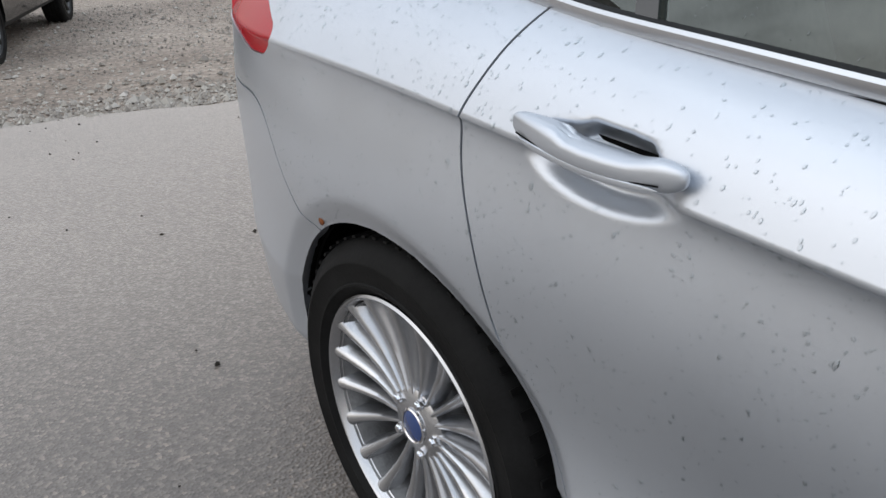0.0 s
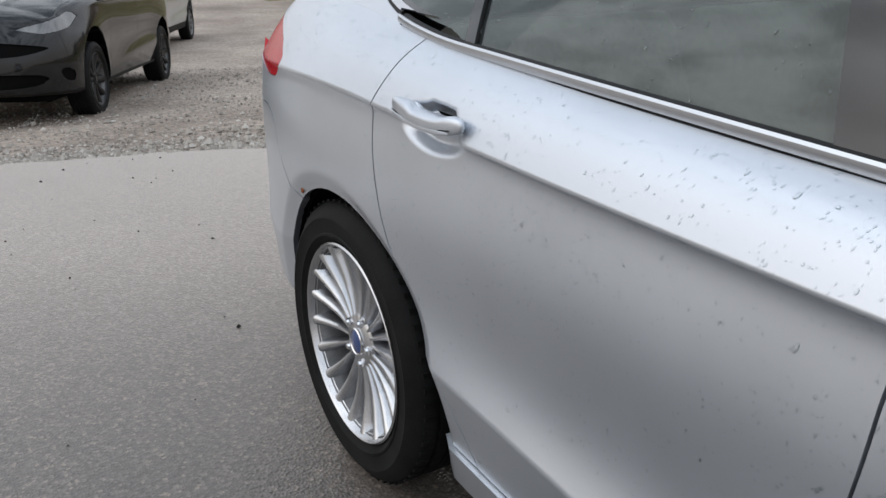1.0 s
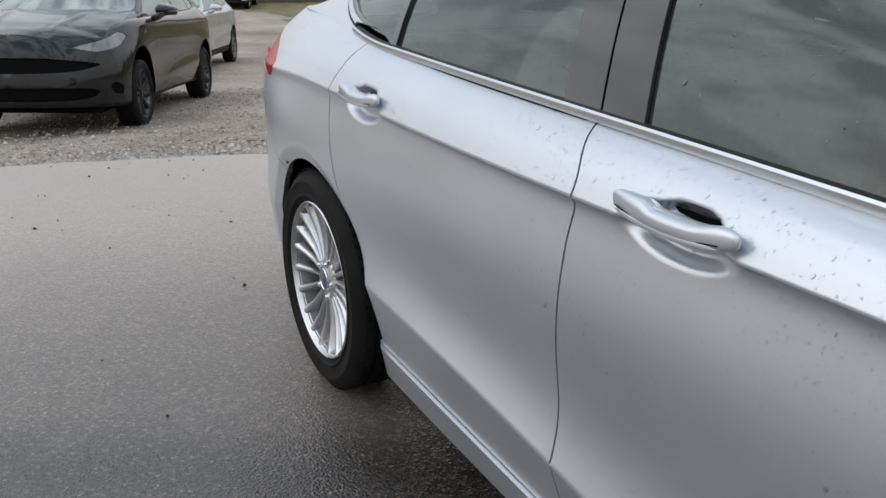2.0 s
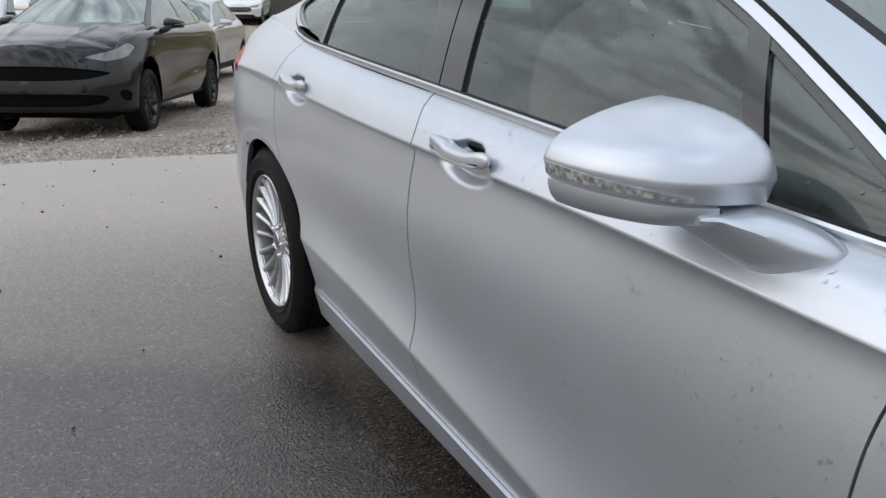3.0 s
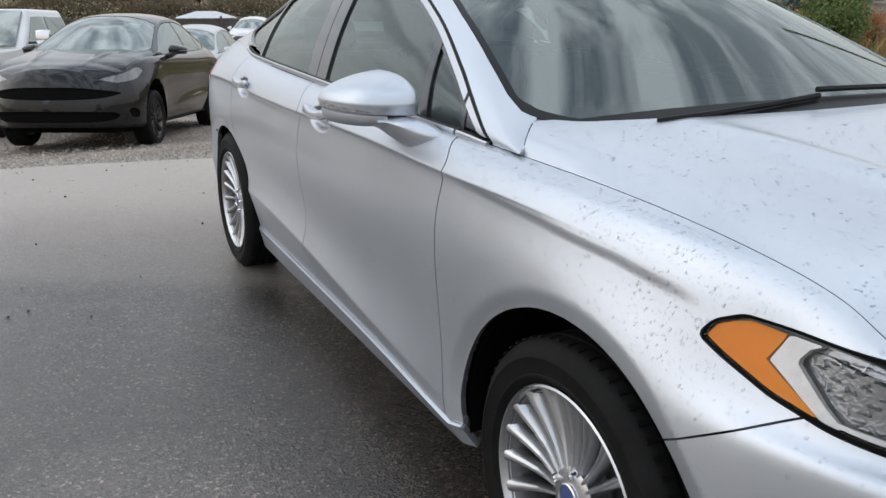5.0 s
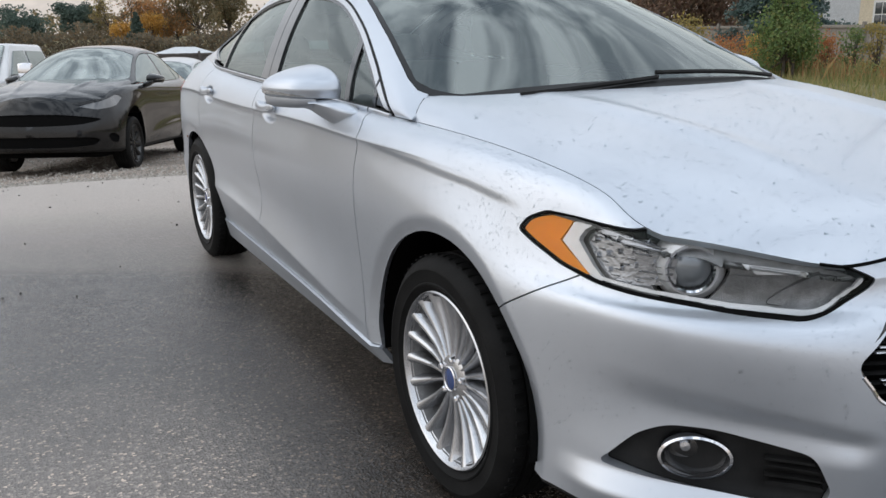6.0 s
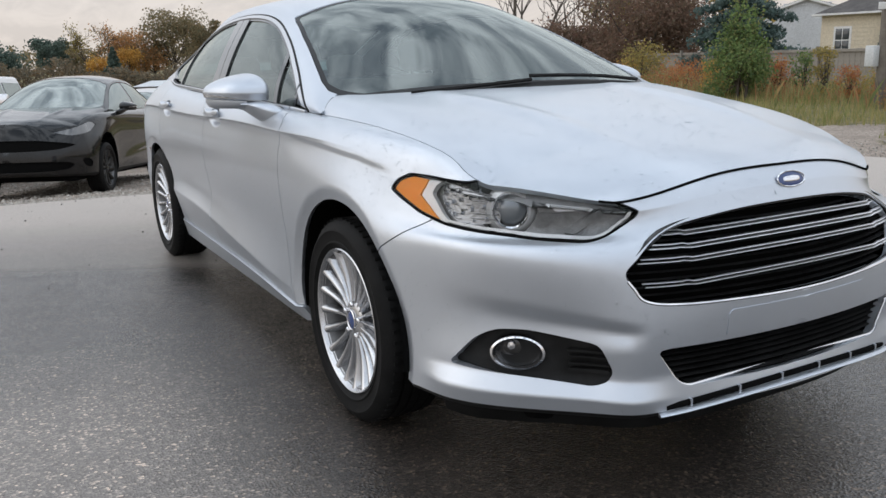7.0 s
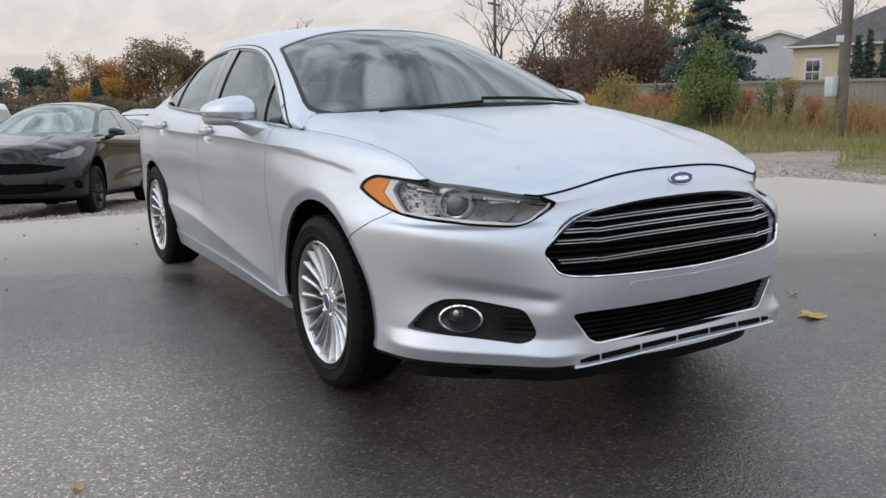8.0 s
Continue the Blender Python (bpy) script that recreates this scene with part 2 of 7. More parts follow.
class Sheet:
    """A trimmed surface: rows of (u, v, x, y, z) and faces."""

    def __init__(self, rows, faces):
        self.rows, self.faces = rows, faces

    @classmethod
    def grid(cls, u, v, p):
        nu, nv = p.shape[:2]
        uu, vv = np.meshgrid(u, v, indexing="ij")
        rows = np.concatenate([uu[..., None], vv[..., None], p], -1).reshape(-1, 5)
        faces = [(i * nv + j, (i + 1) * nv + j, (i + 1) * nv + j + 1, i * nv + j + 1) for i in range(nu - 1) for j in range(nv - 1)]
        return cls(rows, faces)

    def keep(self, fun):
        """The part where fun(u, v, x, y, z) is not negative, cut exactly along its zero line."""
        f = fun(*self.rows.T)
        rows, cut, faces = [tuple(r) for r in self.rows], {}, []
        for face in self.faces:
            ins = [f[i] >= 0 for i in face]
            if all(ins):
                faces.append(face)
            elif any(ins):
                out = []
                for k, a in enumerate(face):
                    b = face[(k + 1) % len(face)]
                    if f[a] >= 0:
                        out.append(a)
                    if (f[a] >= 0) != (f[b] >= 0):
                        key = (min(a, b), max(a, b))
                        if key not in cut:
                            t = f[key[0]] / (f[key[0]] - f[key[1]])
                            t = min(max(t, 0.02), 0.98)
                            cut[key] = len(rows)
                            rows.append(tuple(self.rows[key[0]] * (1 - t) + self.rows[key[1]] * t))
                        out.append(cut[key])
                if len(out) > 2:
                    faces.append(tuple(out))
        used = sorted({i for face in faces for i in face})
        at = {i: k for k, i in enumerate(used)}
        return Sheet(np.array([rows[i] for i in used]).reshape(-1, 5), [tuple(at[i] for i in face) for face in faces])

    def normals(self):
        p, n = self.rows[:, 2:], np.zeros((len(self.rows), 3))
        for face in self.faces:
            c = np.cross(p[face[1]] - p[face[0]], p[face[2]] - p[face[0]])
            if len(face) > 3:
                c = c + np.cross(p[face[2]] - p[face[0]], p[face[3]] - p[face[0]])
            for i in face:
                n[i] += c
        return n / np.maximum(np.linalg.norm(n, axis=1, keepdims=True), 1e-12)

    def moved(self, depth):
        rows = self.rows.copy()
        rows[:, 2:] -= depth * self.normals()
        return Sheet(rows, self.faces)

    def edges(self):
        seen = {}
        for face in self.faces:
            for k, a in enumerate(face):
                b = face[(k + 1) % len(face)]
                seen[(a, b)] = True
        return [(a, b) for a, b in seen if (b, a) not in seen]

    def mesh(self, name, flange=0.014, sides=(1,), centre=False, bend=None):
        """A mesh with its cut edges turned inwards; sides: 1 as it is, -1 mirrored to the other side of the car."""
        n, p = self.normals(), self.rows[:, 2:]
        verts, faces = [tuple(q) for q in p], list(self.faces)
        rim = [(a, b) for a, b in self.edges() if not (centre and abs(p[a][1]) < 1e-4 and abs(p[b][1]) < 1e-4)]
        smooth = [True] * len(faces)
        if flange:
            top, low = {}, {}
            for a, b in rim:
                for i in (a, b):
                    if i not in low:
                        top[i] = len(verts)
                        verts.append(tuple(p[i]))
                        low[i] = len(verts)
                        verts.append(tuple(p[i] - flange * n[i]))
                faces.append((top[b], top[a], low[a], low[b]))
                smooth.append(True)
        count, all_faces, all_smooth = len(verts), [], []
        all_verts = []
        for s in sides:
            base = len(all_verts)
            all_verts += [(x, y * s, z) for x, y, z in verts]
            for f, sm in zip(faces, smooth):
                all_faces.append(tuple(base + i for i in (f if s > 0 else f[::-1])))
                all_smooth.append(sm)
        me = bpy.data.meshes.new(name)
        me.from_pydata(all_verts, [], all_faces)
        me.polygons.foreach_set("use_smooth", all_smooth)
        if len(sides) > 1:
            bm = bmesh.new()
            bm.from_mesh(me)
            bmesh.ops.remove_doubles(bm, verts=[q for q in bm.verts if abs(q.co.y) < 1e-4], dist=1e-4)
            bm.to_mesh(me)
            bm.free()
        if bend is not None:
            own = bend
            every = []
            for s in sides:
                near = {}
                for i in list(top) if flange else []:
                    near[top[i]] = near[low[i]] = i
                for k in range(count):
                    q = own[near.get(k, k)]
                    every.append((q[0], q[1] * s, q[2]))
            me.normals_split_custom_set_from_vertices(every)
        me.update()
        return me


def join_obj(name, data, material, parent=None, label="", m=None):
    ob = new(name, data)
    if material and not data.materials:
        data.materials.append(material)
    if parent:
        ob.parent = parent
    if m is not None:
        ob.matrix_basis = m
    if label:
        tagged(ob, label)
    return ob


def part(name, bm, material, parent, label="", smooth=True, m=None):
    """Links a bmesh as one mesh object under a thing or under a part."""
    me = bpy.data.meshes.new(name)
    bmesh.ops.recalc_face_normals(bm, faces=bm.faces)
    bm.to_mesh(me)
    bm.free()
    if smooth:
        me.polygons.foreach_set("use_smooth", [True] * len(me.polygons))
        me.set_sharp_from_angle(angle=radians(38))
    return join_obj(name, me, material, parent, label, m)


def box_bm(sx, sy, sz, at=(0, 0, 0), bevel=0.0, segments=2, bm=None):
    b = bmesh.new()
    bmesh.ops.create_cube(b, size=1, matrix=Matrix.Translation(at) @ Matrix.Diagonal((sx, sy, sz, 1)))
    if bevel:
        bmesh.ops.bevel(b, geom=list(b.edges), offset=bevel, segments=segments, affect="EDGES", profile=0.5)
    return b if bm is None else merged(bm, b)


def merged(a, b):
    me = bpy.data.meshes.new("temporary")
    b.to_mesh(me)
    b.free()
    a.from_mesh(me)
    bpy.data.meshes.remove(me)
    return a


def lathe_bm(profile, n=48, axis="Y"):
    """Turns (radius, along) pairs about an axis."""
    bm, rings = bmesh.new(), []
    for r, a in profile:
        ring = []
        for k in range(n):
            c, s = math.cos(2 * math.pi * k / n) * r, math.sin(2 * math.pi * k / n) * r
            ring.append(bm.verts.new({"Y": (c, a, s), "X": (a, c, s), "Z": (c, s, a)}[axis]))
        rings.append(ring)
    for r0, r1 in zip(rings, rings[1:]):
        for k in range(n):
            bm.faces.new((r0[k], r0[(k + 1) % n], r1[(k + 1) % n], r1[k]))
    return bm


def tube_bm(points, radius, n=8, closed_loop=False, flat=None, bm=None):
    """A tube along points; flat: (a, b, up) for an oval section."""
    bm = bm or bmesh.new()
    p = [Vector(q) for q in points]
    rings = []
    for i, q in enumerate(p):
        a = p[i - 1] if i or closed_loop else p[i]
        b = p[(i + 1) % len(p)] if i < len(p) - 1 or closed_loop else p[i]
        d = (b - a).normalized()
        up = Vector(flat[2]) if flat else (Vector((0, 0, 1)) if abs(d.z) < 0.95 else Vector((1, 0, 0)))
        s = d.cross(up).normalized()
        up = s.cross(d).normalized()
        ra, rb = (flat[0], flat[1]) if flat else (radius, radius)
        if flat and hasattr(ra, "__len__"):
            ra, rb = ra[i], rb[i]
        if hasattr(radius, "__len__"):
            ra = rb = radius[i]
        rings.append([bm.verts.new(q + s * math.cos(2 * math.pi * k / n) * ra + up * math.sin(2 * math.pi * k / n) * rb) for k in range(n)])
    pairs = list(zip(rings, rings[1:])) + ([(rings[-1], rings[0])] if closed_loop else [])
    for r0, r1 in pairs:
        for k in range(n):
            bm.faces.new((r0[k], r0[(k + 1) % n], r1[(k + 1) % n], r1[k]))
    if not closed_loop:
        bm.faces.new(rings[0][::-1])
        bm.faces.new(rings[-1])
    return bm


def thing(name, label, category, m=None, group=""):
    ob = new(name)
    tagged(ob, label, category, group)
    if m is not None:
        ob.matrix_basis = m
    return ob


# ---------------------------------------------------------------- ground
def ground_z(x, y):
    """The paved apron is level; the gravel yard behind it falls away, then runs out flat."""
    fall = spline([-400, -120, -60, -40, -30, -17, -11, -8.2, -5.2, -3.6, -2.2, 60], [0.4, -0.5, -1.25, -1.30, -1.27, -1.08, -0.69, -0.475, -0.15, -0.04, 0, 0], np.clip(x, -400, 60))
    fall = np.where(x > -2.2, 0.0, fall)
    level = np.clip((y - 5.0 - 0.28 * np.clip(-x - 8.0, 0, 60)) / 6.0, 0, 1)
    return fall * (1 - level) - level * 0.05


def edge_line(y):
    """Where the paving ends behind the sedan."""
    return -4.95 + 0.40 * y


def maths(m, kind, a, b=0.0):
    """One arithmetic node on two sockets or numbers."""
    n = m.node_tree.nodes.new("ShaderNodeMath")
    n.operation = kind
    for socket, value in ((n.inputs[0], a), (n.inputs[1], b)):
        if isinstance(value, bpy.types.NodeSocket):
            m.node_tree.links.new(value, socket)
        else:
            socket.default_value = value
    return n.outputs[0]


def between(m, value, lo, hi, to_lo=0.0, to_hi=1.0):
    n = node(m, "ShaderNodeMapRange")
    n.interpolation_type = "SMOOTHSTEP"
    for key, v in (("From Min", lo), ("From Max", hi), ("To Min", to_lo), ("To Max", to_hi)):
        n.inputs[key].default_value = v
    m.node_tree.links.new(value, n.inputs["Value"])
    return n.outputs[0]


# dark wet asphalt; past a straight joint older paving, paled for its sheen; brighter patches painted round the car
M_ASPHALT = mat("wet_asphalt", grey(0.06), 0.65, coat=1.0)
n_big, n_mid, n_fine = noise_tex(M_ASPHALT, 0.55, 6.0), noise_tex(M_ASPHALT, 6.0, 5.0), noise_tex(M_ASPHALT, 190.0, 3.0)
vor = node(M_ASPHALT, "ShaderNodeTexVoronoi", Scale=125.0)
at_place = n_fine.inputs["Vector"].links[0].from_socket
M_ASPHALT.node_tree.links.new(at_place, vor.inputs["Vector"])
place = M_ASPHALT.node_tree.nodes.new("ShaderNodeSeparateXYZ")
M_ASPHALT.node_tree.links.new(at_place, place.inputs[0])
wander = maths(M_ASPHALT, "MULTIPLY", maths(M_ASPHALT, "SUBTRACT", n_big.outputs[0], 0.5), 2.2)
joint = maths(M_ASPHALT, "SUBTRACT", maths(M_ASPHALT, "MULTIPLY", maths(M_ASPHALT, "ADD", place.outputs[1], 1.70), 0.55), maths(M_ASPHALT, "ADD", place.outputs[0], 1.44))
joint = maths(M_ASPHALT, "ADD", joint, maths(M_ASPHALT, "MULTIPLY", maths(M_ASPHALT, "SUBTRACT", n_mid.outputs[0], 0.5), 0.09))
# older paving, its colour paled with distance in place of grazing sky sheen
old_strip_sheen = maths(M_ASPHALT, "MULTIPLY", between(M_ASPHALT, joint, -0.14, 0.22), between(M_ASPHALT, joint, -0.2, 2.4, 0.28, 1.0))
# paler ground beside the car: its brighter exposure is put into the colour
lit_patch = maths(M_ASPHALT, "MULTIPLY", between(M_ASPHALT, maths(M_ASPHALT, "ADD", place.outputs[0], wander), 0.1, 1.1), between(M_ASPHALT, maths(M_ASPHALT, "ADD", place.outputs[1], maths(M_ASPHALT, "MULTIPLY", wander, 0.6)), -0.90, -1.70))
# paler ahead of the car, where its shade and reflection end: painted light
lit_front = maths(M_ASPHALT, "MULTIPLY", between(M_ASPHALT, maths(M_ASPHALT, "ADD", place.outputs[0], maths(M_ASPHALT, "MULTIPLY", wander, 0.3)), 2.2, 2.9), between(M_ASPHALT, maths(M_ASPHALT, "ADD", place.outputs[1], maths(M_ASPHALT, "MULTIPLY", wander, 0.7)), 0.0, 1.2))
lit_patch = maths(M_ASPHALT, "MAXIMUM", lit_patch, maths(M_ASPHALT, "MULTIPLY", lit_front, 0.6))
c1 = ramp(M_ASPHALT, n_mid.outputs[0], [(0.3, (0.019, 0.0150, 0.0120)), (0.72, (0.037, 0.0295, 0.0238))])
c2 = ramp(M_ASPHALT, vor.outputs["Color"], [(0.20, grey(0.38)), (0.58, grey(1.0)), (0.80, grey(2.1)), (0.93, (6.0, 5.5, 5.0))])
grain = ramp(M_ASPHALT, vor.outputs["Color"], [(0.15, grey(0.68)), (0.60, grey(1.0)), (0.95, grey(1.6))])
fresh = mixed(M_ASPHALT, c1.outputs[0], c2.outputs[0], 0.8, "MULTIPLY")
lit_tone = mixed(M_ASPHALT, mixed(M_ASPHALT, (0.150, 0.128, 0.110), (0.205, 0.177, 0.154), n_mid.outputs[0]), c2.outputs[0], 0.60, "MULTIPLY")
older = mixed(M_ASPHALT, mixed(M_ASPHALT, (0.238, 0.204, 0.176), (0.325, 0.281, 0.245), n_big.outputs[0]), grain.outputs[0], 0.8, "MULTIPLY")
put(M_ASPHALT, "Base Color", mixed(M_ASPHALT, mixed(M_ASPHALT, fresh, lit_tone, lit_patch), older, old_strip_sheen))
put(M_ASPHALT, "Coat Weight", mixed(M_ASPHALT, mixed(M_ASPHALT, grey(1.0), grey(0.85), lit_patch), grey(0.35), old_strip_sheen))
put(M_ASPHALT, "Coat Roughness", ramp(M_ASPHALT, n_big.outputs[0], [(0.35, grey(0.12)), (0.65, grey(0.22))]).outputs[0])
put(M_ASPHALT, "Sheen Weight", mixed(M_ASPHALT, grey(0.04), grey(0.75), old_strip_sheen))
for key, value in (("Specular IOR Level", 0.25), ("Coat IOR", 1.62), ("Sheen Tint", (1.0, 0.95, 0.91, 1.0)), ("Sheen Roughness", 0.35)):
    M_ASPHALT.node_tree.nodes["Principled BSDF"].inputs[key].default_value = value
bump(M_ASPHALT, vor.outputs["Distance"], 0.45, 0.004, bump(M_ASPHALT, n_mid.outputs[0], 0.10, 0.006))
film = node(M_ASPHALT, "ShaderNodeBump", Strength=0.75, Distance=0.003)
M_ASPHALT.node_tree.links.new(vor.outputs["Distance"], film.inputs["Height"])
put(M_ASPHALT, "Coat Normal", film.outputs[0])

M_GRAVEL = mat("gravel_yard", grey(0.2), 0.8)
g_big, g_mid = noise_tex(M_GRAVEL, 0.5, 6.0), noise_tex(M_GRAVEL, 5.0, 5.0)
g_vor = node(M_GRAVEL, "ShaderNodeTexVoronoi", Scale=32.0)
M_GRAVEL.node_tree.links.new(g_mid.inputs["Vector"].links[0].from_socket, g_vor.inputs["Vector"])
gc = ramp(M_GRAVEL, g_big.outputs[0], [(0.34, (0.22, 0.175, 0.14)), (0.66, (0.42, 0.35, 0.29))])
gv = ramp(M_GRAVEL, g_vor.outputs["Color"], [(0.1, grey(0.55)), (0.6, grey(1.0)), (0.95, grey(1.6))])
put(M_GRAVEL, "Base Color", mixed(M_GRAVEL, gc.outputs[0], gv.outputs[0], 0.75, "MULTIPLY"))
bump(M_GRAVEL, g_vor.outputs["Distance"], 0.9, 0.02)
M_EARTH = varied("grassy_earth", (0.10, 0.10, 0.04), (0.24, 0.19, 0.09), 1.6, 0.95, 30, 0.8, 0.02)


def grass_line(x):
    """Where the sandy shoulder ends and the grass begins."""
    return 8.3 + 0.45 * np.sin(x * 0.9) + 2.3 * np.exp(-(((x + 4.4) / 1.15) ** 2))


def axis_steps(lo, hi, fine_lo, fine_hi, fine):
    steps = list(np.arange(fine_lo, fine_hi, fine))
    a, b = fine_lo, fine_hi
    d = fine
    while a > lo:
        d *= 1.25
        a -= d
        steps.insert(0, max(a, lo))
    d = fine
    while b < hi:
        steps.append(b)
        d *= 1.25
        b += d
    return np.array(steps + [hi])


def build_ground():
    xs, ys = axis_steps(-400, 300, -14, 9, 0.12), axis_steps(-300, 400, -6, 9, 0.15)
    xx, yy = np.meshgrid(xs, ys, indexing="ij")
    zz = ground_z(xx, yy)
    rough = np.array([[noise.noise((x * 1.3, y * 1.3, 0)) * 0.02 + noise.noise((x * 5, y * 5, 3)) * 0.008 if -60 < x < edge_line(y) - 0.3 and abs(y) < 40 else 0.0 for y in ys] for x in xs])
    p = np.stack([xx, yy, zz + rough - 0.02], -1)
    g = Sheet.grid(xs, ys, p)
    me = bpy.data.meshes.new("ground")
    me.from_pydata([tuple(r[2:]) for r in g.rows], [], g.faces)
    me.polygons.foreach_set("use_smooth", [True] * len(me.polygons))
    me.materials.append(M_GRAVEL)
    me.materials.append(M_EARTH)
    mid = np.array([g.rows[list(f), 2:4].mean(0) for f in g.faces])
    me.polygons.foreach_set("material_index", [1 if y > grass_line(x) + 0.1 or x < -45 or y < -40 else 0 for x, y in mid])
    tagged(join_obj("ground", me, None), "grey-brown gravel yard and grassy verge round the paving", "ground", kind="structure")


def build_apron():
    xs, ys = np.arange(-9.5, 26, 0.11), np.concatenate([np.arange(-16, -3, 0.5), np.arange(-3, 7.6, 0.12)])
    xx, yy = np.meshgrid(xs, ys, indexing="ij")
    dip = np.array([[noise.noise((x * 0.5, y * 0.5, 7)) * 0.004 for y in ys] for x in xs])
    p = np.stack([xx, yy, ground_z(xx, yy) + dip * (np.hypot(xx, yy) > 2)], -1)
    wob = lambda a, k: 0.05 * np.sin(a * 2.3 + k) + 0.03 * np.sin(a * 6.1 + 2 * k) + 0.018 * np.sin(a * 15.7)
    s = Sheet.grid(xs, ys, p).keep(lambda u, v, x, y, z: x - edge_line(y) - wob(y, 0.4)).keep(lambda u, v, x, y, z: 6.75 - y - wob(x, 1.3))
    me = s.mesh("road", 0.05)
    tagged(join_obj("road", me, M_ASPHALT), "wet dark grey asphalt paving with a ragged edge", "paving", kind="structure")


build_ground()
build_apron()

# ---------------------------------------------------------------- the silver sedan
# Level lines of the body, from the middle of the tail round the side to the middle of the nose.
U = [-2.70, -2.50, -2.30, -2.00, -1.70, -1.43, -1.00, -0.20, 0.55, 0.97, 1.43, 1.72, 1.90, 2.09, 2.30, 2.45, 2.60]
REAR_X = [-2.42, -2.38, -2.24, -1.97, -1.70]
NOSE_X = {0: [1.88, 2.03, 2.22, 2.33, 2.36], 1: [1.90, 2.08, 2.29, 2.40, 2.455], 2: [1.90, 2.09, 2.295, 2.385, 2.425],
          3: [1.895, 2.078, 2.300, 2.400, 2.447], 4: [1.90, 2.088, 2.300, 2.396, 2.447], 5: [1.88, 2.04, 2.265, 2.37, 2.41],
          6: [1.84, 2.03, 2.275, 2.35, 2.375], 7: [1.885, 2.02, 2.255, 2.322, 2.338]}
WIDTH = [
    [0, 0.42, 0.67, 0.80, 0.835, 0.838, 0.846, 0.846, 0.846, 0.845, 0.83, 0.82, 0.80, 0.74, 0.55, 0.40, 0],
    [0, 0.44, 0.70, 0.86, 0.893, 0.872, 0.874, 0.876, 0.880, 0.885, 0.890, 0.90, 0.87, 0.79, 0.585, 0.42, 0],
    [0, 0.45, 0.715, 0.878, 0.917, 0.915, 0.915, 0.92, 0.905, 0.89, 0.915, 0.915, 0.865, 0.775, 0.575, 0.44, 0],
    [0, 0.46, 0.73, 0.87, 0.92, 0.928, 0.903, 0.898, 0.897, 0.903, 0.928, 0.917, 0.866, 0.776, 0.590, 0.425, 0],
    [0, 0.46, 0.73, 0.872, 0.92, 0.932, 0.925, 0.925, 0.922, 0.922, 0.928, 0.908, 0.868, 0.786, 0.586, 0.37, 0],
    [0, 0.455, 0.72, 0.865, 0.90, 0.908, 0.912, 0.913, 0.913, 0.912, 0.90, 0.876, 0.838, 0.765, 0.53, 0.33, 0],
    [0, 0.455, 0.72, 0.862, 0.90, 0.910, 0.920, 0.925, 0.924, 0.915, 0.882, 0.832, 0.805, 0.752, 0.487, 0.28, 0],
    [0, 0.40, 0.60, 0.69, 0.745, 0.79, 0.825, 0.837, 0.838, 0.822, 0.797, 0.768, 0.749, 0.729, 0.50, 0.26, 0],
]
HEIGHT = [
    [0.27, 0.27, 0.26, 0.24, 0.21, 0.198, 0.198, 0.198, 0.198, 0.198, 0.195, 0.195, 0.205, 0.215, 0.225, 0.232, 0.235],
    [0.36, 0.36, 0.36, 0.35, 0.31, 0.29, 0.297, 0.289, 0.272, 0.258, 0.25, 0.24, 0.245, 0.25, 0.255, 0.262, 0.265],
    [0.50, 0.50, 0.50, 0.49, 0.48, 0.472, 0.465, 0.432, 0.345, 0.315, 0.38, 0.39, 0.385, 0.375, 0.365, 0.365, 0.365],
    [0.63, 0.63, 0.63, 0.62, 0.61, 0.60, 0.58, 0.56, 0.53, 0.52, 0.53, 0.54, 0.51, 0.50, 0.50, 0.50, 0.50],
    [0.76, 0.76, 0.76, 0.76, 0.76, 0.755, 0.75, 0.745, 0.745, 0.745, 0.72, 0.672, 0.668, 0.666, 0.662, 0.652, 0.650],
    [0.86, 0.86, 0.86, 0.86, 0.88, 0.887, 0.884, 0.882, 0.884, 0.876, 0.845, 0.745, 0.715, 0.705, 0.715, 0.735, 0.745],
    [0.91, 0.91, 0.91, 0.908, 0.918, 0.924, 0.918, 0.916, 0.922, 0.913, 0.897, 0.855, 0.828, 0.795, 0.77, 0.80, 0.815],
    [1.06, 1.06, 1.065, 1.07, 1.07, 1.06, 1.036, 1.012, 0.994, 0.979, 0.959, 0.925, 0.885, 0.830, 0.791, 0.842, 0.857],
]


def level_lines(u):
    """All eight level lines at the places u: an array (len(u), 8, 3), on the right-hand side."""
    out = []
    for k in range(8):
        x = np.array(REAR_X + list(U[5:12]) + NOSE_X[k])
        p = np.stack([x, -np.array(WIDTH[k]), np.array(HEIGHT[k])], -1)
        mirror = np.array([1, -1, 1])
        uu = np.concatenate([[2 * U[0] - U[2], 2 * U[0] - U[1]], U, [2 * U[-1] - U[-2], 2 * U[-1] - U[-3]]])
        pp = np.concatenate([p[[2, 1]] * mirror, p, p[[-2, -3]] * mirror])
        line = spline(uu, pp, u)
        if k == 7:
            t = np.clip((u - 2.09) / 0.21, 0, 1)
            line[:, 2] += 0.020 * np.sin(np.pi * t)
        if k == 6:
            t = np.clip((u - 2.06) / 0.22, 0, 1)
            line[:, 2] += 0.010 * np.sin(np.pi * t)
        out.append(line)
    return np.stack(out, 1)


V_ROWS = np.concatenate([np.linspace(0, 1, 4)[:-1], np.linspace(1, 2, 9)[:-1], np.linspace(2, 5, 28)[:-1], np.linspace(5, 6, 7)[:-1], np.linspace(6, 7, 9)])


